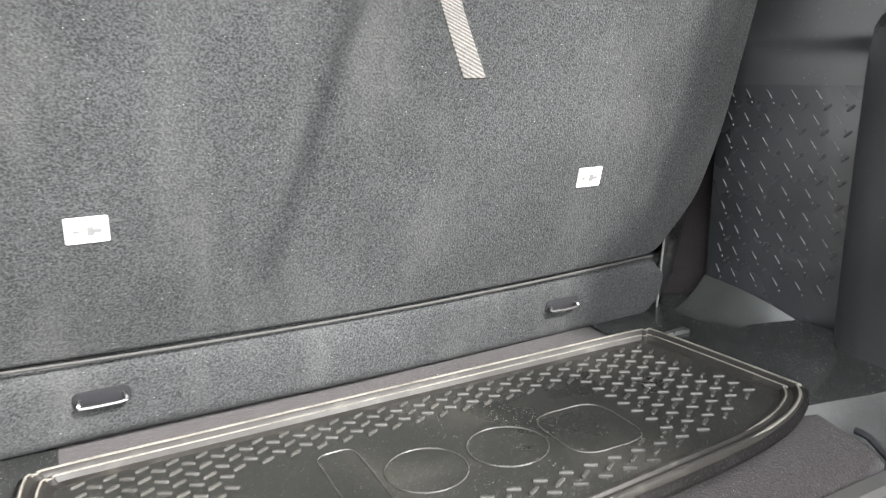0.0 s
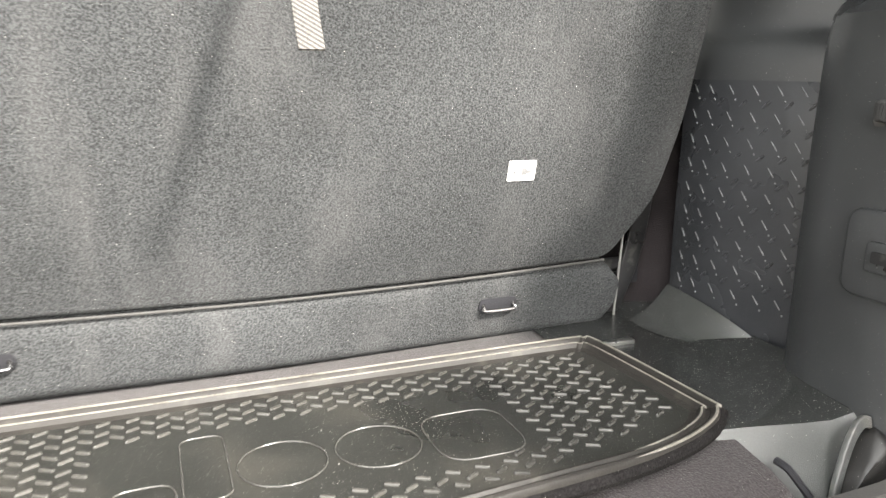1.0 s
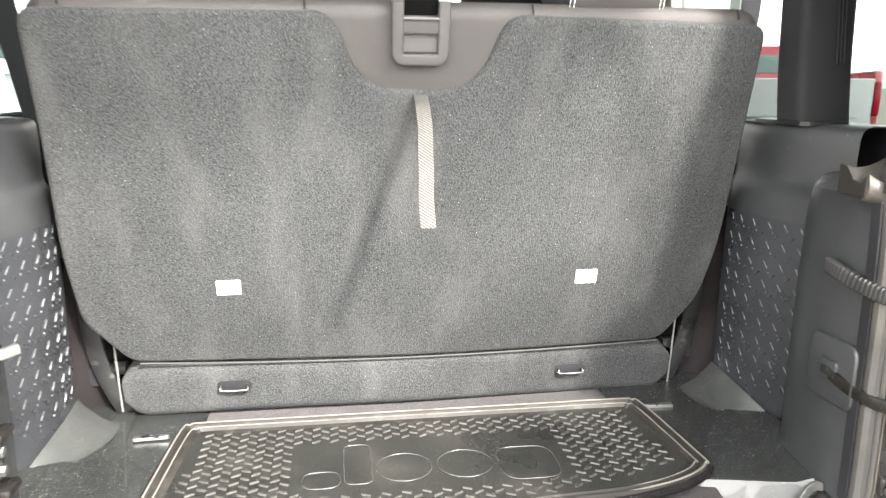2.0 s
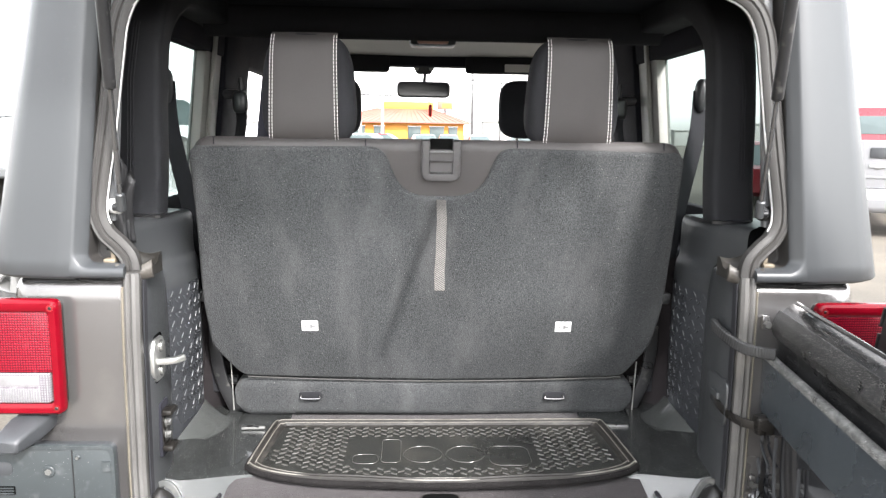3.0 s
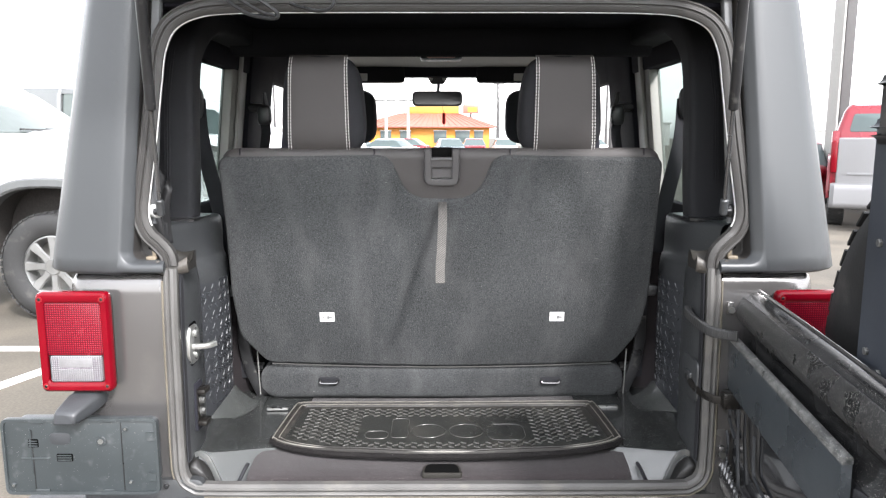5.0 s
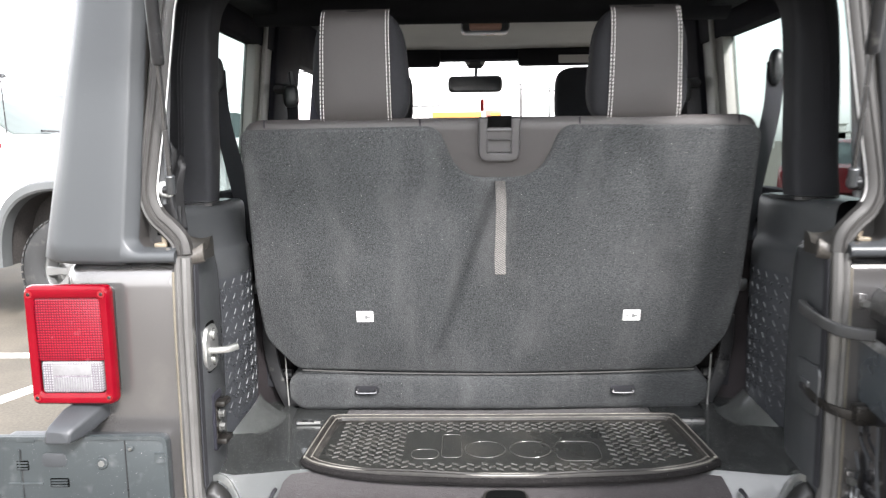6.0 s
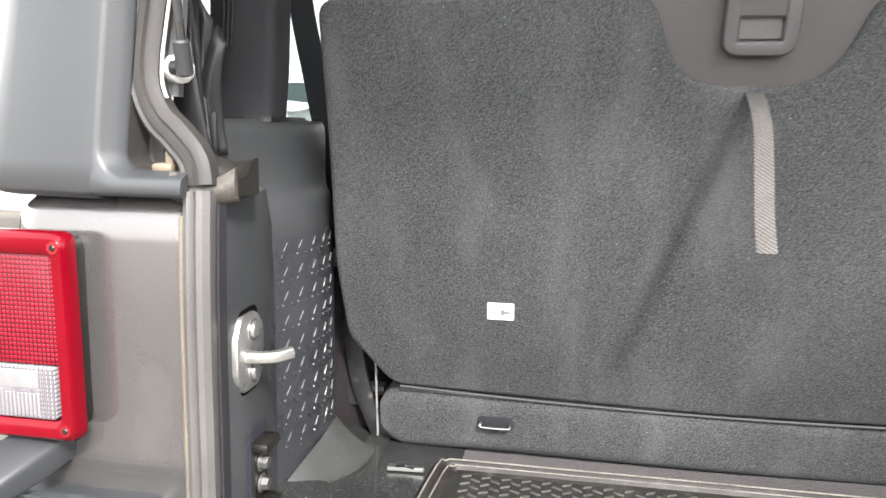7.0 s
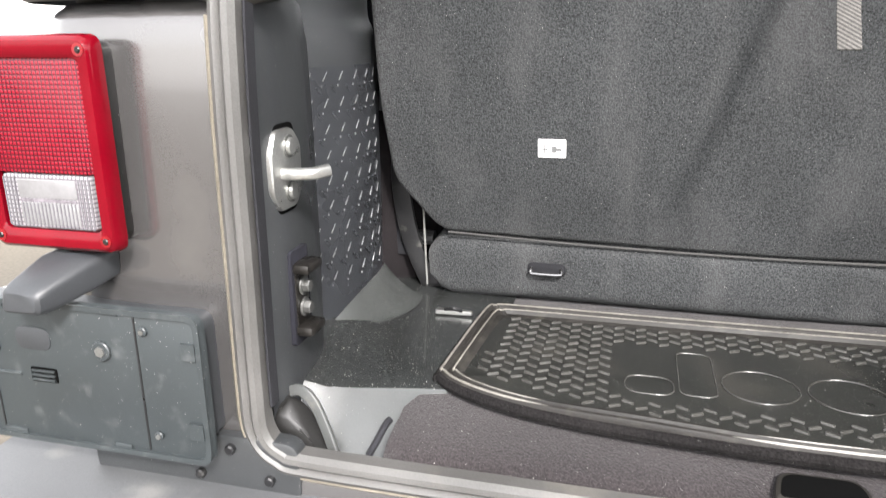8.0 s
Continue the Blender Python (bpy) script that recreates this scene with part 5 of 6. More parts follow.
for s in (-1, 1):
    fb = thing("front_belt_guide", "black front seat belt guide on the door post", "belt guide", "front belt guides")
    bm = bmesh.new()
    pillow(bm, 0.050, 0.075, 0.04, pose(s * 0.634, 1.205, 1.585), 6, 3.2)
    part("guide", bm, TRIM, fb)
    bm = bmesh.new()
    cyl(bm, (s * 0.640, 1.21, 1.61), (s * 0.715, 1.24, 1.615), 0.016, 10)
    part("bracket", bm, TRIM, fb)
    bm = bmesh.new()
    sweep(bm, smooth_path([(s * 0.634, 1.20, 1.575), (s * 0.628, 1.19, 1.52), (s * 0.640, 1.19, 1.44), (s * 0.65, 1.19, 1.30)], 4), rect(0.034, 0.002), up=(0, -1, 0))
    part("webbing", bm, BLACKCLOTH, fb)
    bm = bmesh.new()
    cyl(bm, (s * 0.628, 1.205, 1.62), (s * 0.634, 1.205, 1.665), 0.010, 8, 0.006)
    part("upper_knob", bm, TRIM, fb)

rag = thing("folded_cover", "crumpled black fabric cover tucked beside the window", "fabric cover")
for k, (x0, y0, wd, top, ph) in enumerate(((-0.672, 0.195, 0.016, 1.452, 0.3), (-0.660, 0.205, 0.017, 1.445, 1.7), (-0.647, 0.215, 0.016, 1.432, 2.9), (-0.636, 0.225, 0.014, 1.40, 4.0))):
    bm = bmesh.new()
    rows = []
    for j in range(15):
        v = j / 14
        pinch = 1.0 - 0.55 * v ** 2
        cx, cy = x0 + 0.012 * math.sin(v * 2.2 + ph) + 0.014 * v * v, y0 + 0.012 * math.sin(v * 3.1 + ph * 2)
        z = 1.262 + (top - 1.262) * v
        rows.append([Vector((cx + wd * pinch * math.cos(a) * (1 + 0.34 * math.cos(3 * a + ph + 3 * v)), cy + wd * 0.75 * pinch * math.sin(a) * (1 + 0.25 * math.sin(2 * a + ph)), z + 0.012 * math.cos(a + ph) * v)) for a in [6.2832 * i / 22 for i in range(22)]])
    loft(bm, rows)
    part("fold", bm, RAG, rag, "", 180)

# rubber end flaps of the seals where hard top and tub meet
for s in (-1, 1):
    cup = thing("seal_end_flap", "bent dusty rubber corner flap of the seal", "seal corner", "seal corners")
    hollow, front = bmesh.new(), bmesh.new()
    inner, outer = [], []
    for i in range(13):
        u = i / 12
        x, y0 = 0.597 - 0.056 * u, 0.048 + 0.034 * u - 0.010 * u * u
        rim = 1.252 - 0.010 * math.sin(u * 3.14) + 0.004 * u * u
        low = 1.226 - 0.006 * math.sin(u * 3.14)
        outer.append([Vector((s * x, y0 + d, z)) for d, z in ((0.012, low - 0.004), (0.0, low), (-0.003, (low + rim) / 2), (0.0, rim), (0.003, rim + 0.001), (0.004, rim - 0.002), (0.006, low))])
        inner.append([Vector((s * x, y0 + d, z)) for d, z in ((0.004, rim - 0.001), (0.012, rim - 0.012), (0.028, rim - 0.010), (0.042, rim + 0.006), (0.050, rim + 0.020 * (1 - u) + 0.008), (0.056, rim + 0.020 * (1 - u) + 0.008), (0.056, low), (0.006, low))])
    loft(front, outer)
    loft(hollow, inner)
    part("flap_front", front, DUSTRUBBER, cup, "dusty worn front of the flap", 70)
    part("flap_hollow", hollow, CUP, cup, "", 70)
    bm = bmesh.new()
    block(bm, (min(s * 0.602, s * 0.624), 0.060, 1.251), (max(s * 0.602, s * 0.624), 0.078, 1.259), 0.003)
    block(bm, (min(s * 0.603, s * 0.612), 0.066, 1.256), (max(s * 0.603, s * 0.612), 0.078, 1.280), 0.002)
    part("retainer_clip", bm, CLIP, cup, "yellowed plastic retainer clip")

# cables under the header
wires = thing("glass_cable", "black cables sagging from the header to the raised glass", "cable")
for pts in ([(-0.46, 0.10, 1.80), (-0.43, 0.085, 1.775), (-0.39, 0.08, 1.752), (-0.345, 0.085, 1.745), (-0.335, 0.09, 1.755), (-0.36, 0.09, 1.775), (-0.40, 0.09, 1.80)],
            [(-0.45, 0.10, 1.805), (-0.41, 0.085, 1.782), (-0.37, 0.08, 1.758), (-0.34, 0.085, 1.75)],
            [(-0.31, 0.09, 1.775), (-0.28, 0.085, 1.765), (-0.245, 0.085, 1.760), (-0.222, 0.088, 1.772), (-0.218, 0.09, 1.81)]):
    bm = bmesh.new()
    sweep(bm, smooth_path(pts, 5), circle(0.004, 7))
    part("cable", bm, BLACKSTEEL, wires)

# side panel details: power socket on one side, tie hooks on the floor
socket = thing("power_socket_panel", "grey plastic cover panel with a socket", "socket panel")
SP = sideways(0.5555, 0.108, 0.978, 1)
bm = bmesh.new()
plate(bm, rect(0.096, 0.094, 0.020, 5), SP @ Matrix.Translation((0, 0, 0.006)), 0.010, 0.004, 3)
part("cover", bm, TRIM, socket)
bm = bmesh.new()
plate(bm, rect(0.036, 0.032, 0.006), SP @ Matrix.Translation((0.0, 0.0, 0.011)), 0.006, 0.002)
part("latch_frame", bm, TRIM, socket)
bm = bmesh.new()
plate(bm, rect(0.02, 0.012, 0.003), SP @ Matrix.Translation((0.0, 0.0, 0.0125)), 0.002)
part("latch_slot", bm, BLACKSTEEL, socket)
for s in (-1, 1):
    hook = thing("tie_down_hook", "steel tie-down hook plate on the floor", "hook", "tie-down hooks")
    bm = bmesh.new()
    plate(bm, rounded([(-0.028, -0.003), (0.028, -0.007), (0.028, 0.007), (-0.028, 0.003)], 0.003), Matrix.Translation((s * 0.437, 0.396 if s < 0 else 0.388, 0.797 if s < 0 else 0.804)) @ Matrix.Rotation(radians(0 if s > 0 else 180), 4, "Z"), 0.006, 0.001)
    part("hook_plate", bm, STEELDARK, hook)
    bm = bmesh.new()
    sweep(bm, smooth_path([(s * 0.425, 0.392, 0.797), (s * 0.435, 0.385, 0.803), (s * 0.45, 0.392, 0.798)], 3), circle(0.0025, 6))
    part("hook_wire", bm, BLACKSTEEL, hook)
    bm = bmesh.new()
    sweep(bm, smooth_path([(s * 0.443, 0.112, 0.772), (s * 0.445, 0.098, 0.770), (s * 0.450, 0.085, 0.758), (s * 0.456, 0.076, 0.746)], 4), circle(0.0042, 7))
    part("loop_end", bm, BLACKCLOTH, hook)

# tread marks on the side columns, on shared meshes
def ridge_mesh(name, l, w, mt):
    bm = bmesh.new()
    pillow(bm, w, l, 0.0022, Matrix.Identity(4), 2, 2.0)
    me = bpy.data.meshes.new(name)
    bmesh.ops.recalc_face_normals(bm, faces=bm.faces)
    bm.to_mesh(me)
    bm.free()
    me.materials.append(mt)
    return me


# ridges and dots carry a painted highlight; cross ridges keep the plain plastic
RIDGE, DOT, CROSS = ridge_mesh("tread_ridge", 0.0195, 0.0022, TREADGLINT), ridge_mesh("tread_dot", 0.0042, 0.0030, TREADGLINT), ridge_mesh("cross_ridge", 0.0175, 0.0045, TREAD)
columns = [o for o in vehicle.children if o.name.startswith("side_column")]
for s, col in zip((-1, 1), columns):
    for i, a in enumerate((0.09, 0.205, 0.325, 0.460, 0.610, 0.755, 0.885)):
        for j in range(9):
            z = 0.868 + 0.0337 * j
            if i == 0 and j > 7:
                continue
            t = (column_at(s, a + 0.01, z) - column_at(s, a, z)).normalized()
            nrm = Vector((0, 0, 1)).cross(t)
            base = Matrix((t, nrm, Vector((0, 0, 1)))).transposed().to_4x4()
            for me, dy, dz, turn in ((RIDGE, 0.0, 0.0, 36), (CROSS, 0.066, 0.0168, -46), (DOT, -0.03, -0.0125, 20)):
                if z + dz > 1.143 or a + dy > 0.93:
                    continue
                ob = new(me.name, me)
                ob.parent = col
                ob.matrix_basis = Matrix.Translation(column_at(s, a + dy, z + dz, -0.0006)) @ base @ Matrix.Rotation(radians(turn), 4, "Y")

# ---- open tailgate ----
HINGE = Vector((0.611, 0.045, 0.0))
ALONG = Vector((-0.145, -0.989, 0.0)).normalized()
INWARD = Vector((ALONG.y, -ALONG.x, 0.0))
GATE = Matrix((ALONG, INWARD, Vector((0, 0, 1)))).transposed().to_4x4()
GATE.translation = HINGE
tailgate = new("tailgate")
tailgate.parent = vehicle
tagged(tailgate, "open black-lined tailgate swung out on its side hinges")


def gate_sweep(name, sec, u0, u1, mt, label="", n=10, bow=0.0):
    bm = bmesh.new()
    loft(bm, [[GATE @ Vector((u0 + (u1 - u0) * i / n, p[0], p[1])) for p in sec] for i in range(n + 1)])
    return part(name, bm, mt, tailgate, label)


gate_sweep("gate_skin", rounded([(-0.0535, 0.765), (-0.058, 0.77), (-0.060, 1.180), (-0.058, 1.189), (-0.0545, 1.189), (-0.0535, 1.180)], 0.0015, 2), -0.02, 1.10, PAINT, "grey painted outer skin of the tailgate")
gate_sweep("gate_ledge", rounded([(-0.042, 0.78), (-0.018, 0.78), (-0.018, 1.055), (-0.026, 1.072), (-0.028, 1.100), (-0.016, 1.136), (-0.022, 1.158), (-0.036, 1.178), (-0.053, 1.186), (-0.053, 0.78)], 0.006, 4), -0.015, 1.09, LEDGE, "black rolled inner edge, scuffed and dusty")
gate_sweep("gate_trim", rounded([(-0.0115, 0.973), (0.001, 0.975), (0.003, 1.080), (-0.002, 1.088), (-0.010, 1.088)], 0.003, 3), -0.01, 0.60, GATETRIM, "black tailgate trim panel with a worn upper edge")
gate_sweep("worn_bend", rounded([(-0.0175, 1.118), (-0.0100, 1.138), (-0.0155, 1.160), (-0.0235, 1.1735), (-0.036, 1.160), (-0.028, 1.130)], 0.004, 4), -0.01, 1.09, WORNBEND, "scuffed bend of the inner edge")
gate_sweep("worn_trim_edge", rounded([(-0.0115, 1.082), (0.0036, 1.080), (0.0015, 1.0905), (-0.003, 1.093), (-0.0105, 1.0925)], 0.002, 2), -0.01, 0.60, WORNEDGE, "worn pale upper edge of the trim")
# glossy inner panel below the trim strip, and the ribbed loom by the hinge
gate_sweep("inner_panel", rounded([(-0.020, 0.782), (-0.0125, 0.786), (-0.0125, 1.050), (-0.020, 1.056)], 0.002, 2), -0.012, 0.98, GLOSSBLACK, "glossy black painted inner panel")
gate_sweep("panel_bead", rounded([(-0.013, 0.792), (-0.002, 0.800), (-0.002, 0.812), (-0.013, 0.820)], 0.004, 4), 0.13, 0.95, GLOSSBLACK)
for k in range(8):
    bm = bmesh.new()
    u = -0.022 + 0.020 * k
    sweep(bm, smooth_path([GATE @ Vector((u, -0.004, 0.822 - 0.003 * k)), GATE @ Vector((u + 0.018, 0.004, 0.795)), GATE @ Vector((u + 0.034, 0.002, 0.762)), GATE @ Vector((u + 0.040, -0.006, 0.735))], 4), circle(0.0042, 6))
    part("loom_strand", bm, LEDGE, tailgate, "ribbed black wiring loom")
for z in (0.83, 1.15):
    bm = bmesh.new()
    block(bm, (0.598, 0.038, z - 0.014), (0.613, 0.052, z + 0.014), 0.004)
    hp = part("hinge_leaf", bm, PAINT, tailgate)
    bm = bmesh.new()
    cyl(bm, (0.602, 0.032, z), (0.602, 0.022, z), 0.007, 6)
    part("hinge_bolt", bm, STEELDARK, hp)
for z in (0.83, 1.14):
    bm = bmesh.new()
    cyl(bm, GATE @ Vector((-0.02, -0.05, z - 0.03)), GATE @ Vector((-0.02, -0.05, z + 0.03)), 0.016, 12, bevel=0.003)
    part("gate_hinge", bm, PAINT, tailgate, "painted tailgate hinge knuckle")
# check strap and check arm
bm = bmesh.new()
sweep(bm, smooth_path([(0.558, 0.142, 1.118), (0.546, 0.132, 1.124), (0.543, 0.105, 1.120), (0.551, 0.066, 1.110), (0.562, 0.030, 1.104), (0.582, 0.005, 1.103), (0.604, -0.008, 1.103)], 18), rect(0.011, 0.021, 0.004), up=(0, 0, 1), scale=lambda f: 1.0 + 0.09 * math.sin(f * 230))
part("check_strap", bm, CHECKSTRAP, tailgate, "grey rubber-covered wiring strap")
bm = bmesh.new()
sweep(bm, smooth_path([(0.547, 0.110, 0.977), (0.548, 0.082, 0.970), (0.559, 0.045, 0.961), (0.578, 0.018, 0.958), (0.606, 0.0, 0.960)], 4), rect(0.005, 0.017, 0.001), up=(0, 0, 1))
arm = part("check_arm", bm, WORNSTEEL, tailgate, "steel door check arm")
bm = bmesh.new()
block(bm, (0.584, -0.006, 0.944), (0.618, 0.020, 0.980), 0.005)
part("check_bracket", bm, WORNSTEEL, arm)
for pts in ([(-0.014, 0.965), (0.008, 0.925), (0.012, 0.905), (0.058, 0.885)], [(0.079, 0.955), (0.082, 0.89), (0.105, 0.81), (0.11, 0.79)], [(0.192, 0.947), (0.198, 0.88), (0.222, 0.867), (0.285, 0.860)], [(-0.018, 0.90), (-0.012, 0.86), (-0.020, 0.83), (-0.004, 0.80)], [(-0.008, 0.88), (0.010, 0.85), (0.004, 0.82), (0.03, 0.79)]):
    bm = bmesh.new()
    sweep(bm, smooth_path([GATE @ Vector((u, -0.006, z)) for u, z in pts], 4), circle(0.0032, 6))
    part("gate_wire", bm, GREYDARK, tailgate)

# ---- spare wheel on the tailgate ----
carrier = new("spare_carrier")
carrier.parent = vehicle
bm = bmesh.new()
block(bm, (0.452, -0.105, 0.80), (0.78, -0.070, 1.52), 0.012, 3, GATE)
part("carrier_plate", bm, CARRIER, carrier, "dark blue-grey steel spare wheel carrier")
for u, z in ((0.472, 1.20), (0.515, 1.18), (0.472, 1.02), (0.515, 1.03), (0.485, 1.36)):
    bm = bmesh.new()
    p = GATE @ Vector((u, -0.07, z))
    cyl(bm, p, p + INWARD * 0.005, 0.0065, 6, bevel=0.001)
    part("carrier_bolt", bm, STEELDARK, carrier)
bm = bmesh.new()
block(bm, (0.49, -0.115, 1.33), (0.60, -0.085, 1.56), 0.012, 2, GATE)
part("lamp_bracket", bm, CARRIER, carrier)
bm = bmesh.new()
block(bm, (0.482, -0.14, 1.508), (0.70, -0.06, 1.578), 0.012, 3, GATE)
part("third_brake_lamp", bm, BLACKSTEEL, carrier, "black third brake lamp housing")


def wheel(name, parent, centre, axis, r, w, rim_r, spokes, tyre_mt=None, rim_mt=None, tread=0.012):
    """A tyre with tread blocks and a spoked rim; axis points out of the visible face."""
    axis = Vector(axis).normalized()
    m = axis.to_track_quat("Z", "Y").to_matrix().to_4x4()
    m.translation = centre
    holder_ob = new(name)
    holder_ob.parent = parent
    bm = bmesh.new()
    prof = [(rim_r, -w * 0.36), (rim_r + 0.02, -w * 0.44), ((r + rim_r) / 2, -w * 0.50), (r - 0.03, -w * 0.47), (r - 0.008, -w * 0.40), (r, -w * 0.30), (r, w * 0.30), (r - 0.008, w * 0.40), (r - 0.03, w * 0.47), ((r + rim_r) / 2, w * 0.50), (rim_r + 0.02, w * 0.44), (rim_r, w * 0.36)]
    n = 48
    loft(bm, [[m @ Vector((a * math.cos(6.28319 * i / n), a * math.sin(6.28319 * i / n), z)) for a, z in prof] for i in range(n + 1)], closed=False)
    bmesh.ops.remove_doubles(bm, verts=bm.verts, dist=0.0005)
    for i in range(n):
        for k, zc in enumerate((-0.33, -0.11, 0.11, 0.33)):
            a = 6.28319 * (i + 0.5 * (k % 2)) / n
            bmesh.ops.create_cube(bm, size=1.0, matrix=m @ Matrix.Rotation(a, 4, "Z") @ Matrix.Translation((r, 0, zc * w)) @ Matrix.Diagonal((tread, r * 0.095, w * 0.19, 1)))
    part("tyre", bm, tyre_mt or TYRE, holder_ob, "black tyre with blocky tread", 40)
    bm = bmesh.new()
    f = w * 0.34
    prof = [(rim_r + 0.004, f), (rim_r - 0.012, f + 0.006), (rim_r - 0.03, f - 0.02), (rim_r - 0.04, -w * 0.2)]
    loft(bm, [[m @ Vector((a * math.cos(6.28319 * i / n), a * math.sin(6.28319 * i / n), z)) for a, z in prof] for i in range(n + 1)], closed=False)
    part("rim", bm, rim_mt or RIM, holder_ob, "alloy rim")
    for k in range(spokes):
        bm = bmesh.new()
        mm = m @ Matrix.Rotation(6.28319 * k / spokes, 4, "Z")
        sec = [(-0.5, 0), (0.5, 0), (0.36, 1), (-0.36, 1)]
        loft(bm, [[mm @ Vector((q, a * wd, f - 0.012 - dz + b * 0.016)) for a, b in sec] for q, wd, dz in ((0.05, 0.075, 0.0), (rim_r * 0.5, 0.055, 0.004), (rim_r - 0.012, 0.085, 0.0))])
        part("spoke", bm, rim_mt or RIM, holder_ob)
    bm = bmesh.new()
    cyl(bm, m @ Vector((0, 0, -w * 0.2)), m @ Vector((0, 0, f + 0.012)), 0.065, 16, bevel=0.006)
    part("hub", bm, rim_mt or RIM, holder_ob)
    bm = bmesh.new()
    cyl(bm, m @ Vector((0, 0, -w * 0.25)), m @ Vector((0, 0, -w * 0.15)), rim_r - 0.03, 24)
    part("brake_disc", bm, STEELDARK, holder_ob)
    return holder_ob


spare = thing("spare_wheel", "black spare tyre carried on the open tailgate", "spare wheel")
wheel("wheel", spare, GATE @ Vector((0.462, -0.265, 1.09)), -INWARD, 0.385, 0.25, 0.22, 5, None, None, 0.005)

for sx in (-1, 1):
    for cy in (0.78, 3.2):
        wheel("wheel", vehicle, Vector((sx * 0.80, cy, 0.40)), (sx, 0, 0), 0.40, 0.25, 0.22, 5)
bm = bmesh.new()
rings = []
for y, x, z1 in ((2.45, 0.66, 1.14), (2.9, 0.62, 1.12), (3.5, 0.56, 1.07), (3.62, 0.54, 1.0)):
    rings.append([Vector((px, y, pz)) for px, pz in rounded([(-x, 0.55), (x, 0.55), (x, z1), (-x, z1)], 0.06, 3)])
loft(bm, rings)
part("bonnet", bm, PAINT, vehicle, "grey painted bonnet")
# raised rear glass on its struts
bm = bmesh.new()
plate(bm, rounded([(-0.60, 0.0), (0.60, 0.0), (0.62, 0.56), (-0.62, 0.56)], 0.05, 4), Matrix.Translation((0, 0.09, 1.91)) @ Matrix.Rotation(radians(180 - 12), 4, "X"), 0.006)
part("rear_glass", bm, TINTED, vehicle, "raised dark tinted rear glass")

# ---- the car park round it ----
bm = bmesh.new()
surface(bm, 40, 40, lambda u, v: Vector((math.copysign(abs(2 * u - 1) ** 3, u - 0.5) * 900, math.copysign(abs(2 * v - 1) ** 3, v - 0.5) * 900, 0)))
ground = tagged(part("ground", bm, ASPHALT, None, "sandy grey worn asphalt of a car park"), "sandy grey worn asphalt of a car park", "ground", "", "structure")


def bay_line(x0, y0, x1, y1, w=0.11):
    bm = bmesh.new()
    a, b = Vector((x0, y0, 0)), Vector((x1, y1, 0))
    t = (b - a).normalized()
    sd = Vector((-t.y, t.x, 0)) * w / 2
    loft(bm, [[p - sd, p - sd + Vector((0, 0, 0.004)), p + sd + Vector((0, 0, 0.004)), p + sd] for p in (a, b)])
    tagged(part("bay_line", bm, LINE, None), "white painted parking bay line", "road marking", "bay lines", "structure")


bay_line(-6.0, 3.62, -1.3, 3.62)
bay_line(-2.76, 2.67, -2.2, 4.2)
bay_line(-2.75, 2.68, -3.7, 1.2)



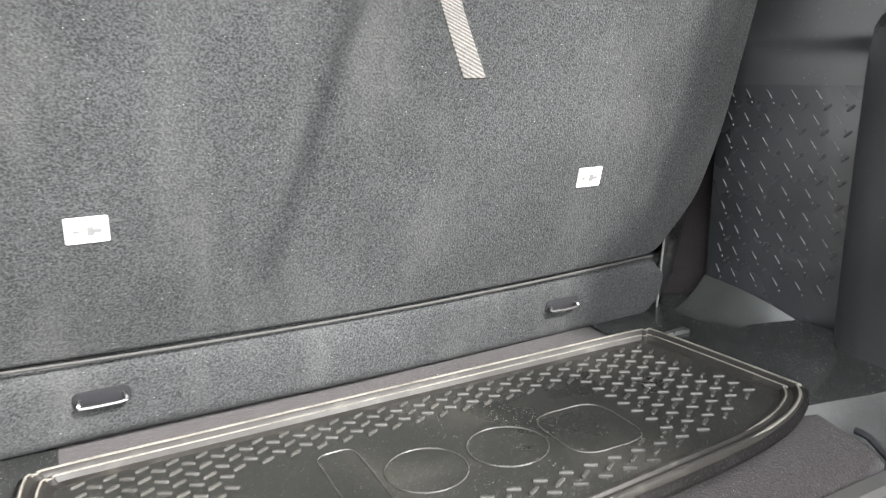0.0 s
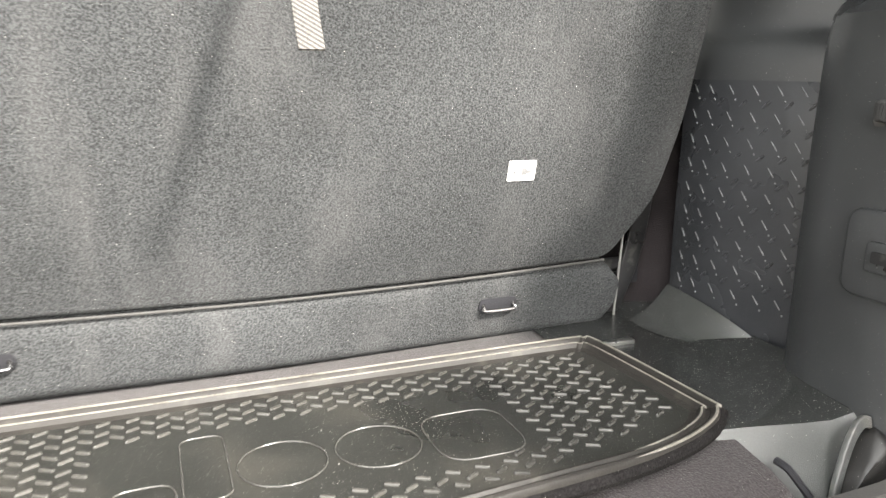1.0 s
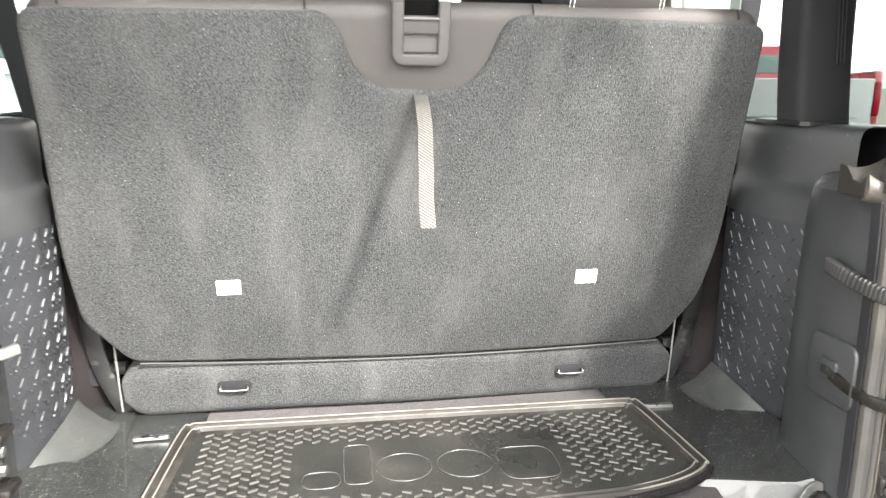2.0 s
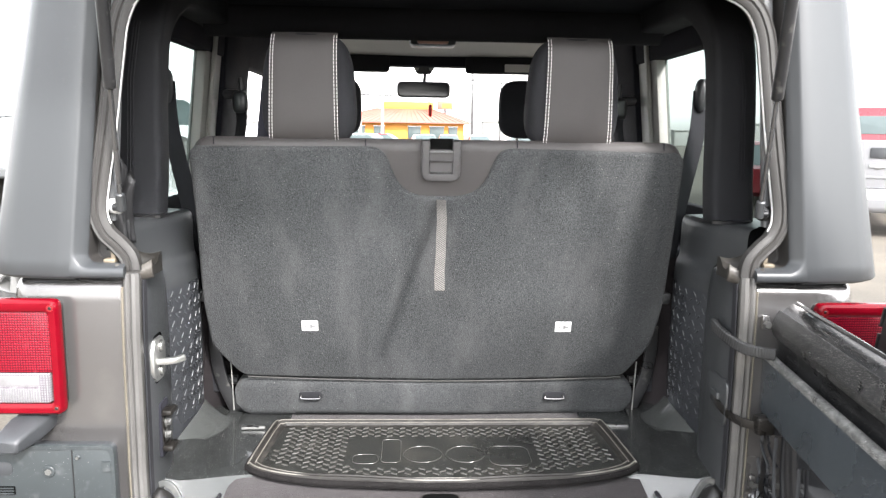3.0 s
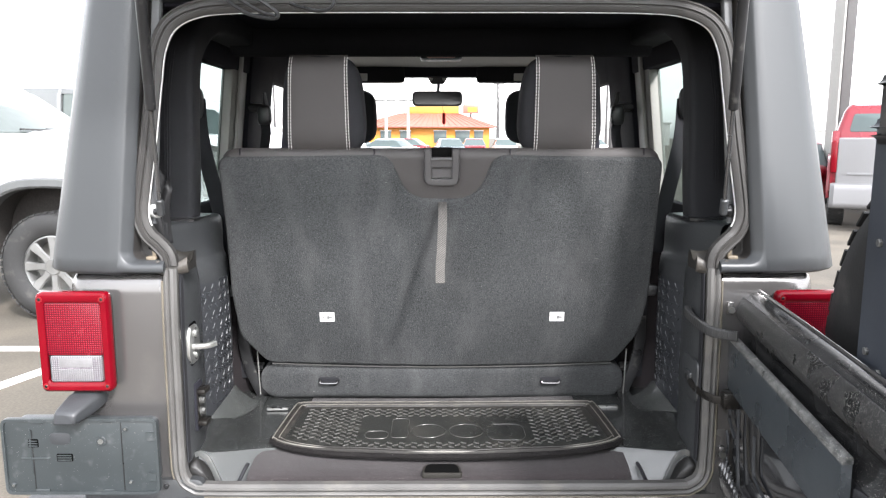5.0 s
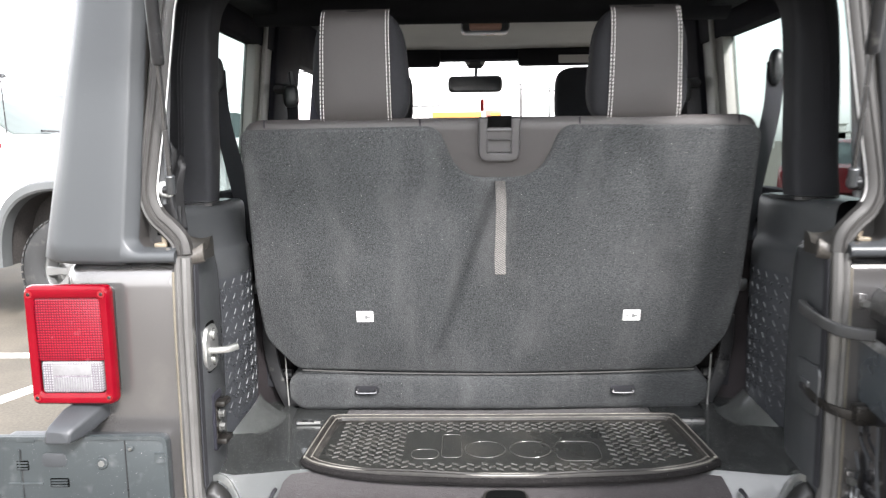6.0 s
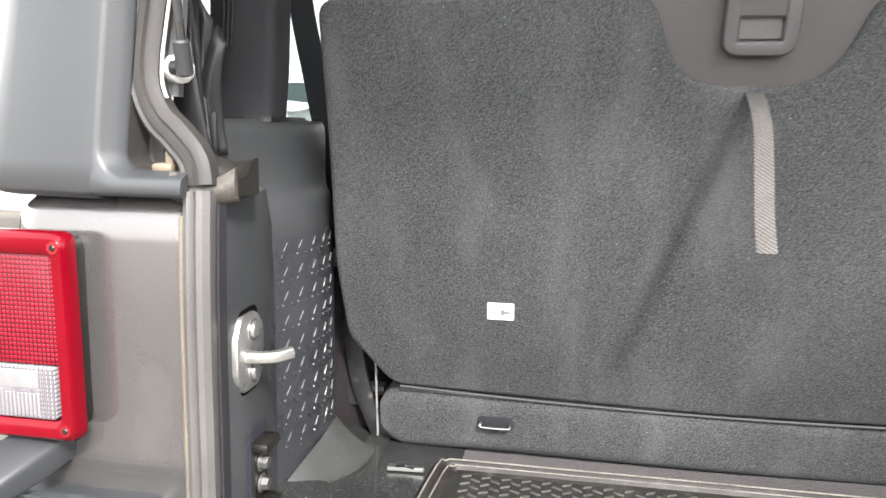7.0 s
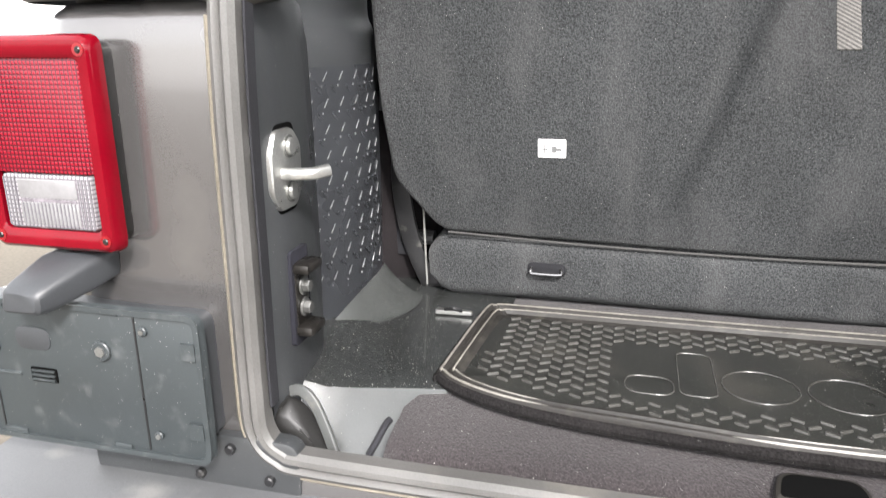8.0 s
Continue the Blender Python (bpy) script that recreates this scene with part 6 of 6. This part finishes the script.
def pickup(label, paint, at, gate_paint=None, decal=False, scale=1.0):
    """A full-size crew-cab pickup, nose towards its own +y, its tailgate at y = 0."""
    tk = thing("pickup_truck", label, "pickup truck", "parked vehicles", "", at)
    W = 1.0
    # bed and body side with wheel arches
    def squircle(r, n):
        """A flat-topped wheel arch, from the rear round to the front."""
        out = []
        for i in range(n + 1):
            c, q = math.cos(math.pi - math.pi * i / n), math.sin(math.pi * i / n)
            out.append((r * math.copysign(abs(c) ** 0.72, c), r * 1.06 * abs(q) ** 0.72))
        return out

    def arch(cy, r, z0):
        return [(cy + y, max(z0, 0.46 + z)) for y, z in squircle(r, 12)]
    lower = [(0.05, 0.62)] + arch(1.22, 0.55, 0.56) + arch(4.80, 0.55, 0.56) + [(5.75, 0.60), (5.80, 1.10), (5.74, 1.34), (5.55, 1.43), (4.35, 1.44), (2.15, 1.42), (2.14, 1.50), (0.04, 1.50), (0.0, 1.40)]
    bm = bmesh.new()
    for sx in (-1, 1):
        m = Matrix(((0, 0, sx, sx * W), (1, 0, 0, 0), (0, 1, 0, 0), (0, 0, 0, 1)))
        plate(bm, lower, m, 0.10, 0.03, 3)
    part("body_side", bm, paint, tk)
    bm = bmesh.new()
    block(bm, (-0.53, 0.06, 0.62), (0.53, 5.7, 0.85), 0.02)
    block(bm, (-0.53, 2.05, 0.80), (0.53, 5.6, 1.40), 0.06)
    part("floor_body", bm, paint, tk)
    bm = bmesh.new()
    surface(bm, 10, 8, lambda u, v: Vector((-0.93 + 1.86 * u, 4.3 + 1.42 * v, 1.41 - 0.10 * v ** 2 + 0.05 * math.cos((u - 0.5) * 2.6) + 0.02 * math.cos((u - 0.5) * 9))))
    part("bonnet", bm, paint, tk)
    # cab
    bm = bmesh.new()
    rings = []
    for z, y0, y1, x in ((1.40, 2.12, 4.42, 0.94), (1.50, 2.14, 4.25, 0.925), (1.85, 2.26, 3.74, 0.82), (1.94, 2.34, 3.56, 0.76), (1.98, 2.5, 3.35, 0.66)):
        rings.append([Vector((px, py, z)) for px, py in rounded([(-x, y0), (x, y0), (x, y1), (-x, y1)], 0.10, 4)])
    loft(bm, rings)
    part("cab", bm, paint, tk)
    for sx in (-1, 1):
        for pts in ([(2.42, 1.46), (3.12, 1.46), (3.12, 1.80), (2.55, 1.80)], [(3.20, 1.46), (4.12, 1.46), (3.66, 1.80), (3.20, 1.80)]):
            bm = bmesh.new()
            vs = [bm.verts.new((sx * (0.945 - (z - 1.42) * 0.30 + 0.012), y, z)) for y, z in rounded(pts, 0.04, 3)]
            ex = bmesh.ops.extrude_face_region(bm, geom=[bm.faces.new(vs)])["geom"]
            for v in ex:
                if isinstance(v, bmesh.types.BMVert):
                    v.co.x -= sx * 0.03
            part("side_window", bm, CARGLASS, tk, "dark side window")
    bm = bmesh.new()
    plate(bm, rounded([(-0.72, 0.0), (0.72, 0.0), (0.66, 0.32), (-0.66, 0.32)], 0.05, 4), facing(0, 2.13, 1.50, -18), 0.03, 0.005)
    part("rear_window", bm, CARGLASS, tk, "grey rear window")
    bm = bmesh.new()
    plate(bm, rounded([(-0.88, 0.0), (0.88, 0.0), (0.76, 0.66), (-0.76, 0.66)], 0.05, 4), Matrix.Translation((0, 4.36, 1.455)) @ Matrix.Rotation(math.pi, 4, "Z") @ Matrix.Rotation(radians(90 - 56), 4, "X"), 0.02, 0.005)
    part("windscreen", bm, PALEGLASS, tk, "windscreen mirroring the pale sky")
    # tailgate, lamps, bumper
    bm = bmesh.new()
    plate(bm, rounded([(-0.91, 0.0), (0.91, 0.0), (0.91, 0.70), (-0.91, 0.70)], 0.03, 3), facing(0, -0.005, 0.70), 0.06, 0.02, 3)
    tg = part("tailgate", bm, gate_paint or paint, tk)
    bm = bmesh.new()
    plate(bm, rect(0.26, 0.15, 0.02), facing(0, -0.022, 1.22), 0.02, 0.004)
    part("gate_handle", bm, GREYDARK, tg, "dark tailgate handle")
    bm = bmesh.new()
    plate(bm, rounded([(-0.13, -0.025), (-0.045, -0.025), (-0.035, -0.045), (0.035, -0.045), (0.045, -0.025), (0.13, -0.025), (0.12, 0.025), (0.035, 0.025), (0.03, 0.045), (-0.03, 0.045), (-0.035, 0.025), (-0.12, 0.025)], 0.004, 2), facing(0, -0.024, 1.03), 0.02, 0.004)
    part("emblem", bm, RIM, tg, "plain metal emblem")
    bm = bmesh.new()
    plate(bm, rect(1.5, 0.035, 0.01), facing(0, -0.018, 0.87), 0.015, 0.003)
    part("gate_crease", bm, gate_paint or paint, tg)
    for sx in (-1, 1):
        bm = bmesh.new()
        block(bm, (sx * 0.955 - 0.05, -0.02, 0.88), (sx * 0.955 + 0.05, 0.10, 1.36), 0.03, 3)
        part("tail_lamp", bm, REDLENS, tk, "red tail lamp")
    bm = bmesh.new()
    bumper_sec = rounded([(0.06, 0.36), (-0.10, 0.36), (-0.14, 0.42), (-0.14, 0.66), (-0.12, 0.72), (0.06, 0.74)], 0.03, 3)
    loft(bm, [[Vector((x, y + d, z)) for y, z in bumper_sec] for x, d in ((-0.98, 0.10), (-0.92, 0.02), (0.92, 0.02), (0.98, 0.10))])
    bmp = part("bumper", bm, gate_paint or paint, tk)
    bm = bmesh.new()
    plate(bm, rounded([(-0.20, -0.08), (0.20, -0.08), (0.24, 0.09), (-0.24, 0.09)], 0.02), facing(0, -0.116, 0.63), 0.03, 0.004)
    part("plate_recess", bm, GREYDARK, bmp)
    bm = bmesh.new()
    plate(bm, rect(0.30, 0.15), facing(0, -0.121, 0.63), 0.01)
    part("number_plate", bm, LABEL, bmp, "blank pale number plate")
    for sx in (-1, 1):
        for cy in (1.22, 4.80):
            bm = bmesh.new()
            n = 28
            rims = [(xx, squircle(rr, n)) for xx, rr in ((0.90, 0.535), (1.02, 0.54), (1.035, 0.555), (1.03, 0.60), (0.995, 0.615))]
            loft(bm, [[Vector((sx * xx, cy + sq[i][0], 0.46 + sq[i][1])) for xx, sq in rims] for i in range(n + 1)], closed=False)
            part("wheel_arch_lip", bm, ARCHLIP if decal else paint, tk)
            wheel("wheel", tk, Vector((sx * 0.86, cy, 0.42)), (sx, 0, 0), 0.42, 0.27, 0.245, 8)
            bm = bmesh.new()
            loft(bm, [[Vector((sx * xx, cy + y, 0.46 + z)) for y, z in squircle(0.556, 20)] for xx in (0.55, 0.92)], closed=False)
            block(bm, (sx * 0.56 - 0.02, cy - 0.56, 0.30), (sx * 0.56 + 0.02, cy + 0.56, 1.04), 0.01)
            part("wheel_well", bm, WELL, tk, "dusty dark wheel well")
    for sx in (-1, 1):
        bm = bmesh.new()
        sweep(bm, [(sx * 0.50, 4.37, 1.475), (sx * 0.20, 4.40, 1.470), (sx * -0.10, 4.38, 1.478)], rect(0.02, 0.015))
        part("wiper", bm, BLACKSTEEL, tk, "black wiper blade")
    if decal:
        bm = bmesh.new()
        cyl(bm, (0.90, 4.32, 1.43), (0.90, 4.30, 2.20), 0.006, 6, 0.003)
        part("antenna", bm, BLACKSTEEL, tk, "thin black antenna")
        bm = bmesh.new()
        block(bm, (-0.55, 3.20, 1.98), (0.55, 3.46, 2.02), 0.015, 2)
        part("roof_visor", bm, BLACKSTEEL, tk, "dark roof fairing")
        for k, mt in ((0, REDPAINT), (1, INK), (2, REDPAINT)):
            bm = bmesh.new()
            plate(bm, [(0.0, 0.0), (0.085, 0.0), (0.10, 0.035), (0.015, 0.035)], sideways(1.0045, 4.02 + 0.11 * k, 1.34, -1), 0.003)
            part("side_decal", bm, mt, tk, "red and dark side decal")
    return tk


pickup("white full-size pickup truck with grey wheel arch lips", WHITEPAINT, pose(-8.0, 5.42, 0.0, 0, 0, -90) @ Matrix.Diagonal((1, 1, 1.07, 1)), None, True)
pickup("white pickup truck in the next row", WHITEPAINT, pose(-7.06, 10.5, 0.0, 0, 0, -90) @ Matrix.Diagonal((1, 1, 1.07, 1)))
pickup("red pickup truck with a silver tailgate and bumper", REDPAINT, pose(7.11, 9.66, 0.0, 0, 0, -28) @ Matrix.Diagonal((1, 1, 1.07, 1)), SILVERPAINT)


def parked_car(label, paint, at):
    """A plain sedan or hatchback seen far off."""
    ca = thing("parked_car", label, "car", "parked vehicles", "", at)
    bm = bmesh.new()
    rings = []
    for y, x, z0, z1 in ((-2.2, 0.70, 0.35, 0.85), (-2.0, 0.84, 0.25, 0.92), (-0.8, 0.88, 0.22, 0.95), (0.9, 0.88, 0.22, 0.93), (1.8, 0.84, 0.25, 0.80), (2.2, 0.66, 0.35, 0.62)):
        rings.append([Vector((px, y, pz)) for px, pz in rounded([(-x, z0), (x, z0), (x * 0.97, z1), (-x * 0.97, z1)], 0.14, 4)])
    loft(bm, rings)
    part("body", bm, paint, ca)
    bm = bmesh.new()
    loft(bm, [[Vector((px, py, z)) for px, py in rounded([(-x, y0), (x, y0), (x, y1), (-x, y1)], 0.12, 3)] for z, x, y0, y1 in ((0.90, 0.82, -1.9, 1.1), (1.36, 0.64, -1.25, 0.25))])
    part("glasshouse", bm, CARGLASS, ca)
    bm = bmesh.new()
    loft(bm, [[Vector((px, py, z)) for px, py in rounded([(-x, y0), (x, y0), (x, y1), (-x, y1)], 0.12, 3)] for z, x, y0, y1 in ((1.35, 0.655, -1.27, 0.27), (1.42, 0.60, -1.1, 0.1), (1.44, 0.5, -0.9, -0.1))])
    part("roof", bm, paint, ca)
    for sx in (-1, 1):
        for cy in (-1.35, 1.35):
            bm = bmesh.new()
            cyl(bm, (sx * 0.66, cy, 0.32), (sx * 0.89, cy, 0.32), 0.32, 20, bevel=0.03)
            part("tyre", bm, TYRE, ca)
            bm = bmesh.new()
            cyl(bm, (sx * 0.88, cy, 0.32), (sx * 0.90, cy, 0.32), 0.20, 16)
            part("rim", bm, RIM, ca)
    for sx in (-1, 1):
        bm = bmesh.new()
        block(bm, (sx * 0.62 - 0.14, -2.21, 0.62), (sx * 0.62 + 0.14, -2.05, 0.78), 0.03)
        part("tail_lamp", bm, REDLENS, ca)
    return ca


def high_car(label, paint, at):
    """A tall delivery van with a long sloping windscreen, nose towards its own +y."""
    ca = thing("parked_van", label, "van", "parked vehicles", "", at)
    W = 0.98
    bm = bmesh.new()
    prof = [(-3.0, 0.40), (3.1, 0.40), (3.2, 1.00), (3.0, 1.30), (2.5, 1.60), (-3.0, 1.60)]
    plate(bm, rounded(prof, 0.10, 4), Matrix(((0, 0, 1, W), (1, 0, 0, 0), (0, 1, 0, 0), (0, 0, 0, 1))), 2 * W, 0.05, 3)
    part("body", bm, paint, ca)
    bm = bmesh.new()
    loft(bm, [[Vector((px, py, z)) for px, py in rounded([(-x, y0), (x, y0), (x, y1), (-x, y1)], 0.08, 3)] for z, y0, y1, x in ((1.58, -3.0, -0.9, W), (2.30, -2.98, -0.9, 0.90), (2.44, -2.9, -0.9, 0.80))])
    part("load_box", bm, paint, ca)
    bm = bmesh.new()
    loft(bm, [[Vector((px, py, z)) for px, py in rounded([(-x, y0), (x, y0), (x, y1), (-x, y1)], 0.08, 3)] for z, y0, y1, x in ((1.58, -0.9, 2.62, 0.96), (1.78, -0.9, 2.22, 0.93), (1.98, -0.9, 1.72, 0.90), (2.16, -0.9, 1.12, 0.87), (2.28, -0.9, 0.60, 0.85), (2.36, -0.9, 0.05, 0.83))])
    part("glasshouse", bm, PALEGLASS, ca, "windows mirroring the pale sky")
    bm = bmesh.new()
    loft(bm, [[Vector((px, py, z)) for px, py in rounded([(-x, y0), (x, y0), (x, y1), (-x, y1)], 0.08, 3)] for z, y0, y1, x in ((2.33, -0.95, 0.24, 0.85), (2.42, -0.95, 0.0, 0.79), (2.45, -0.95, -0.3, 0.6))])
    part("roof", bm, paint, ca)
    bm = bmesh.new()
    cyl(bm, (0.93, 1.55, 1.60), (0.93, 1.50, 2.75), 0.006, 6, 0.003)
    part("antenna", bm, BLACKSTEEL, ca, "thin black antenna")
    for sx in (-1, 1):
        bm = bmesh.new()
        sweep(bm, [(sx * 0.95, 2.62, 1.59), (sx * 0.925, 2.22, 1.785), (sx * 0.895, 1.72, 1.985), (sx * 0.865, 1.12, 2.165), (sx * 0.84, 0.5, 2.30)], rect(0.07, 0.06, 0.01))
        part("windscreen_pillar", bm, paint, ca)
        for cy in (-1.9, 2.1):
            bm = bmesh.new()
            cyl(bm, (sx * 0.74, cy, 0.36), (sx * 0.99, cy, 0.36), 0.36, 20, bevel=0.03)
            part("tyre", bm, TYRE, ca)


high_car("dark van parked behind the white pickup trucks", VANPAINT, pose(-6.3, 13.5, 0, 0, 0, -90))
for k, (x, y, turn, mt, word) in enumerate(((-9.0, 46, 62, WHITEPAINT, "white"), (-6.2, 46.6, 62, SILVERPAINT, "silver"), (-3.6, 46, 62, WHITEPAINT, "white"), (-7.5, 55, 75, SILVERPAINT, "silver"), (-3.0, 56, 75, REDPAINT, "red"),
                                            (0.6, 48, 8, DARKPAINT, "dark green"), (2.6, 54, 0, REDPAINT, "red"), (4.9, 54, 0, WHITEPAINT, "white"), (-12.5, 46, 62, WHITEPAINT, "white"), (8.2, 55, 20, SILVERPAINT, "silver"),
                                            (11.5, 56, 20, WHITEPAINT, "white"), (8.45, 15.9, -31, REDPAINT, "red"))):
    parked_car(word + " car in the row of parked cars", mt, pose(x, y, 0, 0, 0, turn))

# ---- far building ----
diner = thing("roadside_building", "low orange building with a red hipped metal roof", "building")
bm = bmesh.new()
block(bm, (-9.0, 80.5, 0), (5.6, 90, 2.8), 0.05)
part("wall", bm, ORANGE, diner)
bm = bmesh.new()
loft(bm, [[Vector(p) for p in ((x0, y0, z), (x1, y0, z), (x1, y1, z), (x0, y1, z))] for x0, x1, y0, y1, z in ((-9.9, 6.3, 79.6, 91, 2.60), (-9.9, 6.3, 79.6, 91, 2.72), (-4.4, 2.2, 84.4, 86.4, 4.30))])
roof_ob = part("roof", bm, REDROOF, diner)
for k in range(24):
    bm = bmesh.new()
    u = k / 23
    sweep(bm, [(-9.7 + 15.8 * u, 79.62, 2.76), (-4.3 + 6.4 * u, 84.38, 4.33)], rect(0.06, 0.06))
    part("roof_rib", bm, REDROOF, roof_ob)
bm = bmesh.new()
block(bm, (-3.6, 84.2, 4.2), (2.3, 86.4, 5.1), 0.05)
part("parapet", bm, ORANGE, diner, "orange parapet block")
for x, w in ((-6.0, 1.2), (-3.8, 1.2), (0.1, 1.4), (2.6, 1.6), (4.4, 1.0)):
    bm = bmesh.new()
    block(bm, (x - w / 2, 80.40, 0.9), (x + w / 2, 80.56, 2.2), 0.03)
    wd = part("window", bm, CARGLASS, diner)
    bm = bmesh.new()
    block(bm, (x - w / 2 - 0.06, 80.36, 2.2), (x + w / 2 + 0.06, 80.5, 2.32), 0.02)
    part("frame", bm, LABEL, wd)
sign = thing("pole_sign", "red and orange sign board on a pole", "sign")
bm = bmesh.new()
block(bm, (3.0, 92, 4.5), (5.0, 92.4, 5.6), 0.05)
part("board", bm, REDROOF, sign)
bm = bmesh.new()
plate(bm, rect(1.2, 0.6, 0.1), facing(4.2, 91.98, 5.0), 0.02)
part("board_panel", bm, ORANGE, sign)
bm = bmesh.new()
cyl(bm, (4.0, 92.2, 0), (4.0, 92.2, 4.6), 0.15)
part("pole", bm, DARKPOST, sign)

# ---- posts, poles and wires ----
post = thing("canopy_post", "tall square post, its lit side painted pale and its shaded face dark", "post")
# light on one post painted as two blocks: pale lit side, dark shaded front
bm = bmesh.new()
block(bm, (8.36, 14.0, 0), (8.41, 14.4, 9.0), 0.01)
part("post_face", bm, CONCRETE, post)
bm = bmesh.new()
block(bm, (8.41, 13.98, 0), (8.62, 14.40, 9.0), 0.02)
part("post_edge", bm, DARKPOST, post)
for x, y, h, r in ((-4.6, 62, 5.2, 0.16), (-2.7, 62, 5.2, 0.16), (7.6, 95, 9.5, 0.12), (9.0, 110, 10, 0.12), (12.0, 100, 9, 0.12), (14.0, 60, 8, 0.12), (-16, 70, 9, 0.12), (6.0, 24.0, 6.9, 0.12), (22.0, 18.0, 8.7, 0.12)):
    po = thing("light_pole" if h < 6 else "utility_pole", "tall pale pole standing beyond the parked cars", "pole", "far poles")
    bm = bmesh.new()
    cyl(bm, (x, y, 0), (x, y, h), r, 10, r * 0.7)
    part("shaft", bm, CONCRETE if h < 6 else DARKPOST, po)
    bm = bmesh.new()
    block(bm, (x - 0.9, y - 0.06, h - 0.6), (x + 0.9, y + 0.06, h - 0.45))
    part("cross_arm", bm, DARKPOST, po)
for z0, z1 in ((5.9, 7.4), (6.6, 8.3)):
    wr = thing("overhead_wire", "dark overhead wire against the sky", "wire", "overhead wires")
    bm = bmesh.new()
    sweep(bm, [Vector((6 + 16 * i / 10, 24 - 6 * i / 10, z0 + (z1 - z0) * i / 10 - 0.3 * math.sin(i / 10 * 3.14))) for i in range(11)], circle(0.018, 5))
    part("wire", bm, BLACKSTEEL, wr)
# low far skyline of sheds and trees
for k in range(14):
    x = -70 + 11 * k + 3 * math.sin(k * 2.3)
    if -9 < x * 80 / 130 < 9:
        continue
    h = 2.6 + 1.4 * math.sin(k * 1.7) ** 2
    sh = thing("far_shed", "pale low building on the horizon", "building", "far sheds")
    bm = bmesh.new()
    block(bm, (x - 4, 130, 0), (x + 4, 136, h), 0.1)
    part("wall", bm, CONCRETE, sh)
    bm = bmesh.new()
    block(bm, (x - 4.2, 129.8, h), (x + 4.2, 136.2, h + 0.25), 0.05)
    part("roof", bm, CONCRETE, sh)
